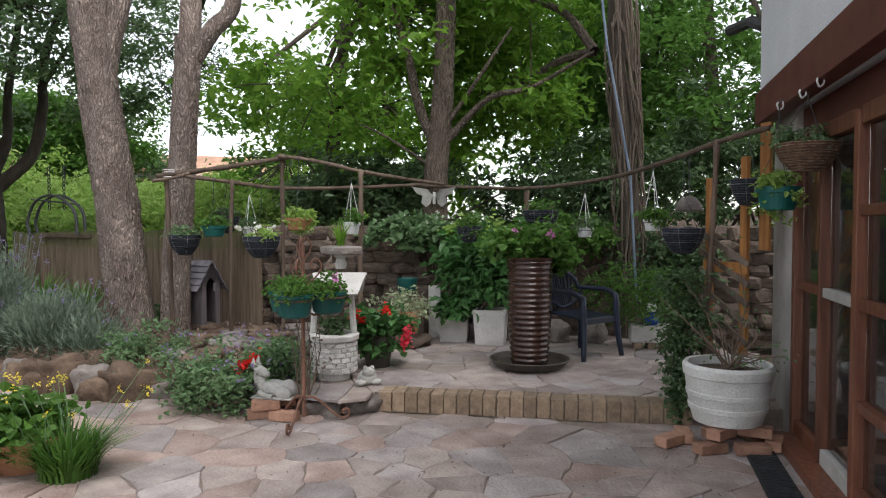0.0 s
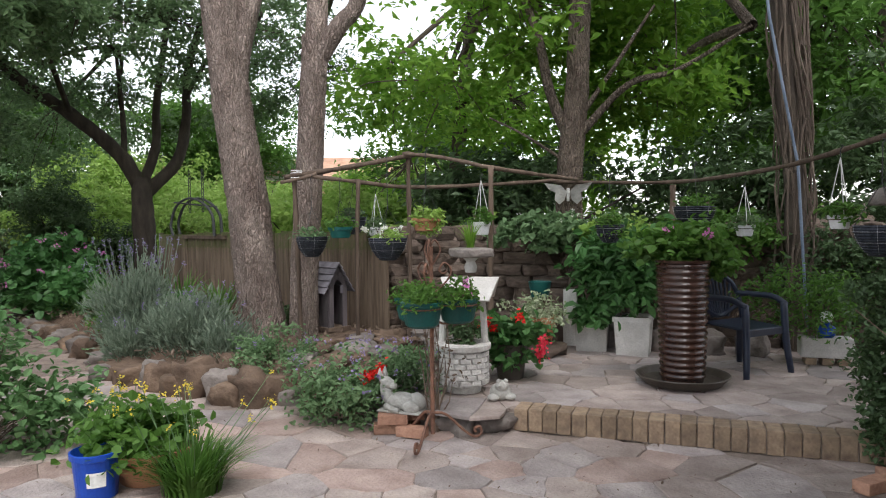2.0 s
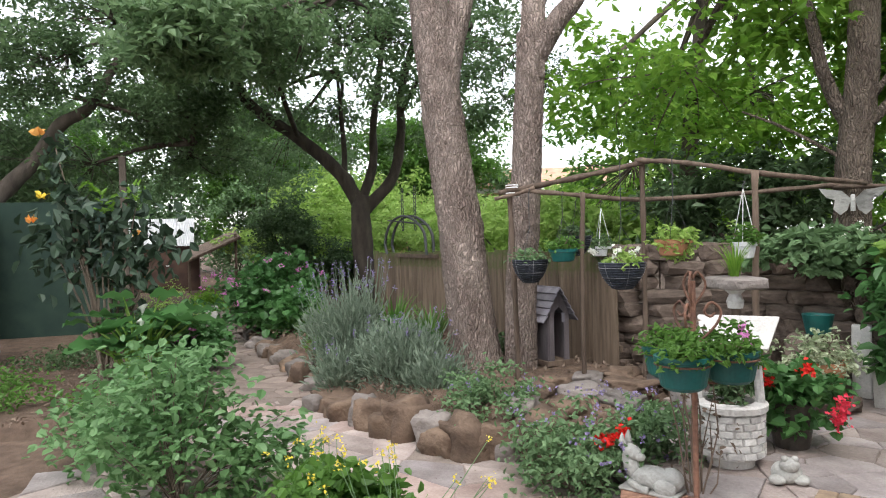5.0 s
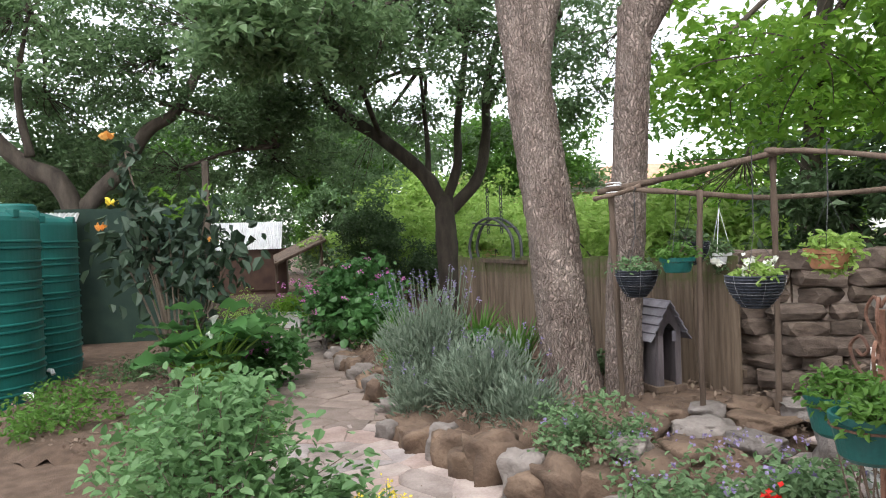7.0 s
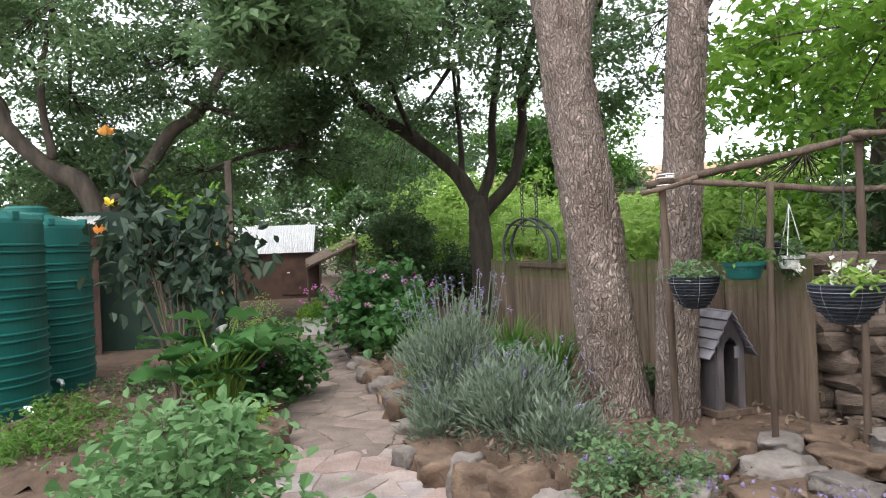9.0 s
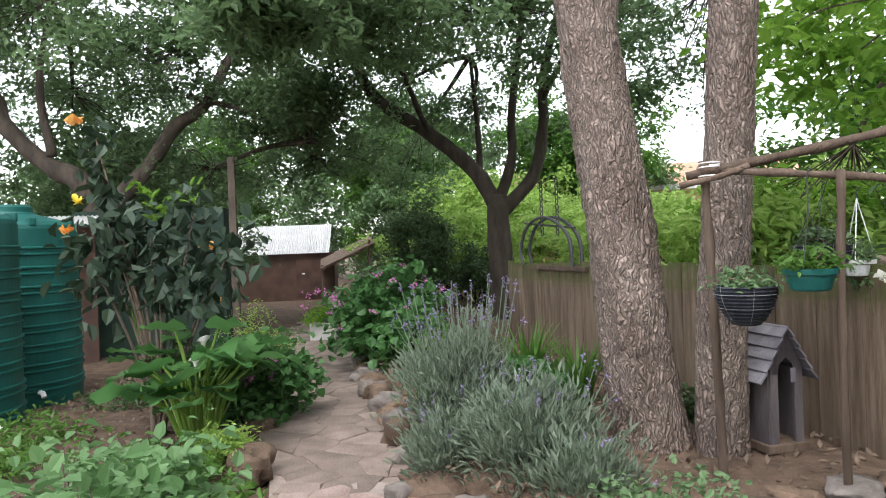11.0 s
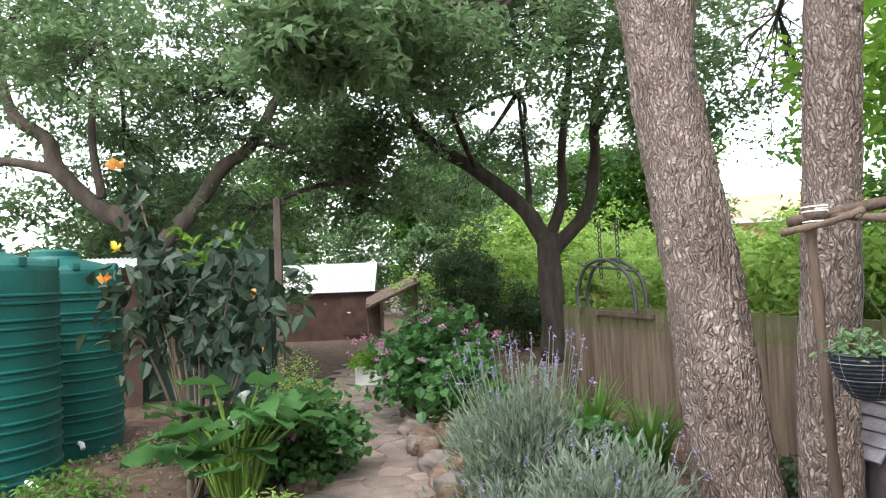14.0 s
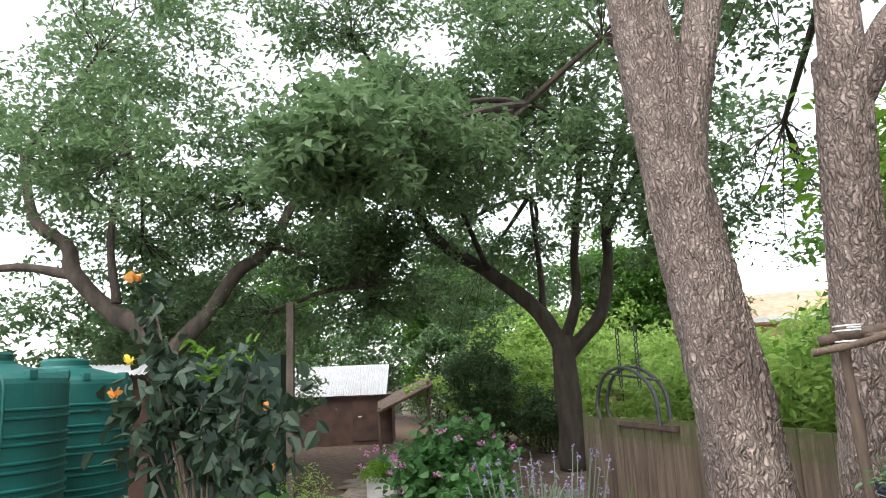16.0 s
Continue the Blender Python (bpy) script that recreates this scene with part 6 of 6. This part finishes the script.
for sx in (-1, 1):
    for k in range(5):
        t = (k + 0.5) / 5
        part("shingle", B((sx * (0.27 * (1 - t)), 0, 0.45 + 0.345 * t + 0.012), (0.095, 2 * D2 + 0.1, 0.014), (0, sx * (sl - 9), 0), 0.003), SHINGLE, ken)


# ---- hanging pots ----
def hanging(kind, at, r, h, top, label, leaf=None, flower=None, spill=0.0):
    name, material = {"wicker": ("hanging_basket", BASKET), "cane": ("hanging_basket", CANE), "white": ("hanging_pot", WHITEPLASTIC), "teal": ("hanging_pot", TEALPOT), "clay": ("hanging_pot", TERRACOTTA)}[kind]
    p = thing(name, label, "hanging basket" if "basket" in name else "hanging pot", at, 0, "hanging pots")
    if "basket" in name:
        h *= 1.35
        prof = [(r * 0.3, 0)]
        n = 11
        for k in range(1, n + 1):
            t = k / n
            q = r * (0.3 + 0.7 * math.sin(t * math.pi / 2) ** 0.75)
            prof += [(q, h * t - 0.014), (q + 0.009, h * t - 0.007), (q, h * t)]
        prof += [(r * 0.93, h), (r * 0.9, h - 0.03)]
        part("bowl", lathe(bmesh.new(), prof, 24), material, p)
        for k in range(6):
            w = k * math.pi / 3
            part("wire", tube(bmesh.new(), [((r * (0.3 + 0.7 * math.sin(t * math.pi / 2) ** 0.75) + 0.011) * math.cos(w), (r * (0.3 + 0.7 * math.sin(t * math.pi / 2) ** 0.75) + 0.011) * math.sin(w), h * t) for t in np.linspace(0.05, 1, 9)], 0.0013, 5), CURTAIN if kind == "wicker" else RUST, p)
        for t in (0.45, 0.8):
            q = r * (0.3 + 0.7 * math.sin(t * math.pi / 2) ** 0.75) + 0.011
            part("hoop_wire", tube(bmesh.new(), [(q * math.cos(a_), q * math.sin(a_), h * t) for a_ in np.linspace(0, 6.283, 25)], 0.0013, 5), CURTAIN if kind == "wicker" else RUST, p)
    else:
        part("bowl", lathe(bmesh.new(), [(r * 0.66, 0), (r * 0.72, 0.01), (r * 0.84, h * 0.55), (r * 0.86, h * 0.72), (r * 0.97, h * 0.74), (r, h), (r * 0.93, h), (r * 0.88, h * 0.8)], 28), material, p)
    part("soil", lathe(bmesh.new(), [(r * 0.88, h - 0.035), (r * 0.88, h - 0.022), (0.0, h - 0.012)], 20), SOIL, p)
    apex = min(top - 0.05, h + (0.42 if kind == "white" else 0.3))
    if apex < top - 0.06:
        part("hanger", tube(bmesh.new(), [(0, 0, apex), (0, 0, top - 0.05)], 0.004, 5), IRON, p)
    for k in range(3):
        w = k * 2.094 + 0.5
        part("cord", tube(bmesh.new(), [(r * 0.97 * math.cos(w), r * 0.97 * math.sin(w), h), (0, 0, apex)], 0.0035 if kind == "white" else 0.0022, 5), STRING if kind == "white" else IRON, p)
    part("hook", tube(bmesh.new(), smooth_pts([(0, 0, top - 0.06), (0.0, 0, top - 0.02), (0.018, 0, top), (0.0, 0, top + 0.012)], 3), 0.004, 6), IRON, p)
    if leaf:
        fl = [(flower, 7, 14, 0.018, 0.04, ((0, 0, 0.08), (r, r, 0.07)))] if flower else ()
        g = [(16, 24, (0, 0, 0.05), (r * 0.95, r * 0.95, 0.08), 0.035)]
        if spill:
            g.append((12, 20, (0, 0, -spill * 0.3), (r * 1.1, r * 1.1, spill), 0.035))
        plant("basket_plant", "green plant spilling from " + ("a hanging basket" if "basket" in name else "a hanging pot"), (at[0], at[1], at[2] + h - 0.02), g, leaf, 0.045, fl, nstem=8, aspect=0.5)
    return p


hanging("wicker", (-2.92, 7.8, 1.26), 0.17, 0.17, 0.9, "round black wicker hanging basket with wire straps", L_SAGE)
hanging("teal", (-2.57, 7.75, 1.47), 0.14, 0.12, 0.65, "small teal plastic hanging pot", L_MID)
hanging("wicker", (-2.62, 8.36, 1.5), 0.15, 0.15, 0.58, "black wicker hanging basket near the kennel", L_DARK)
hanging("white", (-2.55, 9.1, 1.47), 0.11, 0.11, 0.6, "white plastic hanging pot with trailing plant", L_OLIVE, None, 0.15)
hanging("wicker", (-1.92, 7.3, 1.25), 0.19, 0.17, 1.1, "large black wicker basket with pale petunias", L_LIME, P_WHITE)
hanging("clay", (-1.42, 6.8, 1.55), 0.14, 0.12, 0.75, "terracotta hanging bowl of lime-green leaves", L_LIME, None, 0.12)
hanging("white", (-0.98, 7.4, 1.5), 0.1, 0.13, 0.6, "white hanging pot on long white cords", L_MID)
hanging("white", (1.62, 7.89, 1.46), 0.1, 0.11, 0.55, "small white hanging pot under the pole rail", L_OLIVE)
hanging("white", (1.82, 5.99, 1.55), 0.085, 0.1, 0.6, "small white hanging pot near the house", L_MID)
hanging("wicker", (2.0, 5.75, 1.36), 0.17, 0.16, 0.8, "empty black wicker hanging basket by the trellis")
hanging("wicker", (0.3, 7.89, 1.4), 0.14, 0.14, 0.7, "black wicker hanging basket before the stone wall", L_MID, None, 0.1)
hanging("wicker", (1.02, 7.2, 1.55), 0.18, 0.15, 0.6, "black wicker hanging basket behind the tall planter", L_MID)
hanging("wicker", (2.36, 5.35, 1.75), 0.13, 0.15, 0.7, "black wicker hanging basket under the house eaves")
hanging("teal", (2.3, 4.75, 1.7), 0.15, 0.16, 0.75, "dark green hanging bowl under the house eaves", L_LIME, None, 0.2)
hanging("cane", (2.26, 4.3, 1.93), 0.18, 0.13, 0.5, "brown cane hanging basket under the house eaves", L_SAGE)

# ---- small things by the wall ----
plant("pelargonium", "pale green pelargonium spilling over the stone wall", (-0.35, 9.15, 1.4), [(50, 36, (-0.1, -0.05, 0.12), (0.55, 0.25, 0.22), 0.09), (30, 30, (0.75, -0.1, 0.0), (0.4, 0.2, 0.25), 0.09)], L_SAGE, 0.085, [(P_WHITE, 8, 9, 0.015, 0.022, ((0, -0.1, 0.3), (0.5, 0.2, 0.08)))], aspect=0.85)
plant("pelargonium", "yellow-green leafy plant hanging over the stone wall", (0.45, 8.85, 1.35), [(36, 30, (0, -0.05, 0.05), (0.5, 0.2, 0.28), 0.09)], L_LIME, 0.085, aspect=0.85)
plant("pelargonium", "green creeping plant along the wall top", (1.7, 8.95, 1.35), [(40, 36, (0, 0, 0.1), (0.7, 0.25, 0.25), 0.1)], L_MID, 0.08, aspect=0.7)
plant("creeper", "dark leafy creeper hanging down the stone wall", (2.9, 8.75, 0.3), [(60, 40, (0, 0, 0.75), (0.7, 0.14, 0.6), 0.1)], L_DARK, 0.07, aspect=0.6)
plant("creeper", "dry brown creeper hanging over the stone wall", (1.7, 8.85, 0.4), [(30, 10, (0, 0, 0.5), (0.5, 0.12, 0.5), 0.1)], L_DRY, 0.05, nstem=40)
pot("clay_pot", "terracotta pot of variegated leaves beside the white post", (-0.42, 8.1, 0.33), [(0.12, 0), (0.16, 0.2), (0.19, 0.21), (0.195, 0.27), (0.17, 0.27), (0.16, 0.22)], TERRACOTTA, (0.165, 0.24))
rock((-0.42, 8.1, 0.16), (0.5, 0.4, 0.19), 171, WALLSTONE, "dark flat stone under the clay pot")
plant("variegated_plant", "cream-edged variegated plant in a clay pot", (-0.42, 8.1, 0.58), [(30, 30, (0, 0, 0.1), (0.32, 0.24, 0.16), 0.06)], L_VARIEG, 0.05)
tagged(part("white_post", B((0, 0, 0.33), (0.16, 0.12, 0.66), bev=0.012), CONCRETE), "short weathered white post against the wall", "post").matrix_basis = pose(-0.1, 8.75, 0.172, 0, 0, -5)
pot("planter_pot", "dark plastic pot holding the red geranium", (-0.66, 6.95, 0.172), [(0.12, 0), (0.16, 0.3), (0.17, 0.33), (0.15, 0.33), (0.14, 0.28)], SAUCER, (0.145, 0.3))
pot("teal_pot", "teal plastic pot standing by the stone wall", (-0.45, 8.65, 0.75), [(0.1, 0), (0.13, 0.15), (0.135, 0.18), (0.12, 0.18), (0.11, 0.14)], TEALPOT, (0.115, 0.15))
rock((-0.45, 8.75, 0.17), (0.5, 0.4, 0.62), 172, WALLSTONE, "dark block of stone at the foot of the wall")
for i, (x, y, w) in enumerate([(0.35, 8.85, 0.4), (0.95, 8.6, 0.45), (1.35, 8.5, 0.5), (1.85, 8.45, 0.4), (-1.2, 8.4, 0.5), (-1.45, 7.6, 0.4)]):
    rock((x, y, 0.15), (w, 0.3, 0.28), 180 + i, ROCK_GREY, "pale grey block of stone at the wall foot", "stones at the wall foot")
bf = thing("butterfly_ornament", "pale grey butterfly plaque fixed to the tree trunk", "ornament", (-0.12, 9.33, 1.98))
bf.scale = (1.55, 1, 1)
for sx in (-1, 1):
    bm = bmesh.new()
    f_ = bm.faces.new([bm.verts.new((sx * x, -0.03 - 0.15 * x, z)) for x, z in [(0.01, 0.02), (0.06, 0.1), (0.19, 0.13), (0.15, 0.04), (0.1, 0.01), (0.11, -0.08), (0.07, -0.14), (0.03, -0.09)]])
    bmesh.ops.solidify(bm, geom=[f_], thickness=0.012)
    part("wing", bm, STATUE, bf)
part("body", tube(bmesh.new(), [(0, 0.05, 0.0), (0, -0.02, 0.05), (0, -0.035, 0.0), (0, -0.03, -0.1)], 0.014, 8), STATUE, bf)
dome = thing("bell_ornament", "grey dome-shaped bird house hanging on the pole rail", "ornament", (2.17, 6.1, 1.72))
part("dome", lathe(bmesh.new(), [(0.11, 0.0), (0.115, 0.02), (0.1, 0.07), (0.06, 0.12), (0.0, 0.14)], 24), ROCK_GREY, dome, smooth=True)
part("cord", tube(bmesh.new(), [(0, 0, 0.13), (0, 0, 0.5)], 0.005, 5), IRON, dome)

# ---- corner by the start of the walk ----
pot("clay_bowl", "wide terracotta bowl planted with green leaves", (-2.78, 4.52, 0.0), [(0.18, 0), (0.24, 0.1), (0.27, 0.17), (0.29, 0.18), (0.295, 0.22), (0.27, 0.22), (0.25, 0.17)], TERRACOTTA, (0.26, 0.19), "pot")
plant("strawberry", "lush green leafy plant in the clay bowl", (-2.78, 4.52, 0.19), [(40, 30, (-0.05, 0, 0.12), (0.38, 0.32, 0.17), 0.08)], L_MID, 0.065, [(P_YELLOW, 4, 8, 0.012, 0.018, ((0.1, -0.1, 0.35), (0.3, 0.2, 0.12)))], aspect=0.8)
bucket = pot("bucket", "bright blue plastic bucket with a white label", (-2.93, 4.2, 0.0), [(0.11, 0), (0.115, 0.005), (0.135, 0.24), (0.148, 0.245), (0.15, 0.28), (0.138, 0.282), (0.13, 0.2)], BLUEPLASTIC, (0.128, 0.19), "bucket")
lab = bmesh.new()
for k in range(9):
    w = -1.35 + k * 0.1
    lab.verts.new((0.131 * math.cos(w), 0.131 * math.sin(w), 0.09)), lab.verts.new((0.1385 * math.cos(w), 0.1385 * math.sin(w), 0.18))
lab.verts.ensure_lookup_table()
for k in range(8):
    lab.faces.new((lab.verts[2 * k], lab.verts[2 * k + 2], lab.verts[2 * k + 3], lab.verts[2 * k + 1]))
part("label", lab, WHITEPLASTIC, bucket, "blank white paper label")
matt = thing("rubber_mat", "black ribbed rubber mat beside the house sill", "mat", (2.1, 4.35, 0.012), -15)
part("sheet", B((0, 0, 0), (0.2, 0.95, 0.014), bev=0.004), RUBBER, matt)
for k in range(18):
    part("rib", B((0, -0.44 + k * 0.052, 0.009), (0.18, 0.02, 0.006)), RUBBER, matt)
for x, y, z in [(2.46, 4.75, 2.42), (2.38, 4.3, 2.42), (2.3, 3.95, 2.42)]:
    h_ = part("hook", tube(bmesh.new(), smooth_pts([(0, 0, 0.03), (0, 0, -0.01), (-0.03, -0.01, -0.03), (-0.05, -0.02, 0.0), (-0.04, -0.01, 0.02)], 4), 0.006, 6), WHITEPLASTIC)
    h_.matrix_basis = pose(x - 0.12, y + 0.03, z)
    tagged(h_, "white cup hook screwed under the fascia", "hook", "hooks")
tagged(part("planter_box", B((0, 0, 0.18), (0.5, 0.4, 0.36), bev=0.015), CONCRETE), "grey concrete tub at the far end of the path", "planter").matrix_basis = pose(-12.3, 12.6, -0.03, 0, 0, 40)
plant("tub_plant", "green grassy plant in the far concrete tub", (-12.3, 12.6, 0.32), [(30, 30, (0, 0, 0.12), (0.4, 0.35, 0.2), 0.1)], L_BRIGHT, 0.1, aspect=0.25)

# fallen leaves and grit on the paving
n = 500
lp = np.stack([rng.uniform(-5.5, 2.2, n), rng.uniform(2.0, 6.2, n), np.full(n, 0.014)], 1)
lp = lp[[inside(TERRACE, p) for p in lp]]
tagged(foliage("fallen_leaves", [(lp, 0.028)], L_DRY, None, up=0.95, droop=0, fold=0.04), "small dry leaves scattered on the flagstones", "leaf litter", kind="stuff")
n = 9000
lp = np.stack([rng.uniform(-12, -1.7, n), rng.uniform(5.0, 13.0, n)], 1)
keep = [inside(BED, p) or inside(BED2, p) for p in lp]
lp = lp[keep]
h = np.array([0.29 if inside(BED, p) else 0.09 for p in lp])
tagged(foliage("leaf_litter", [(np.c_[lp, h], 0.06)], L_DRY, None, up=0.8, droop=0, fold=0.08), "dry leaf litter covering the soil beds", "leaf litter", kind="stuff")


# ---- paving pieces ----
flagstones(terrace, TERRACE, 0.31, 0.0, 3, (FLAG, FLAG, FLAG_GREY, FLAG_PINK))
flagstones(platform, PLATFORM, 0.27, 0.172, 4, (FLAG, FLAG, FLAG_GREY), front=(0.7, 5.88, -0.178, -0.984))
flagstones(pathway, PATH, 0.30, 0.0, 5, (FLAG_PATH,))
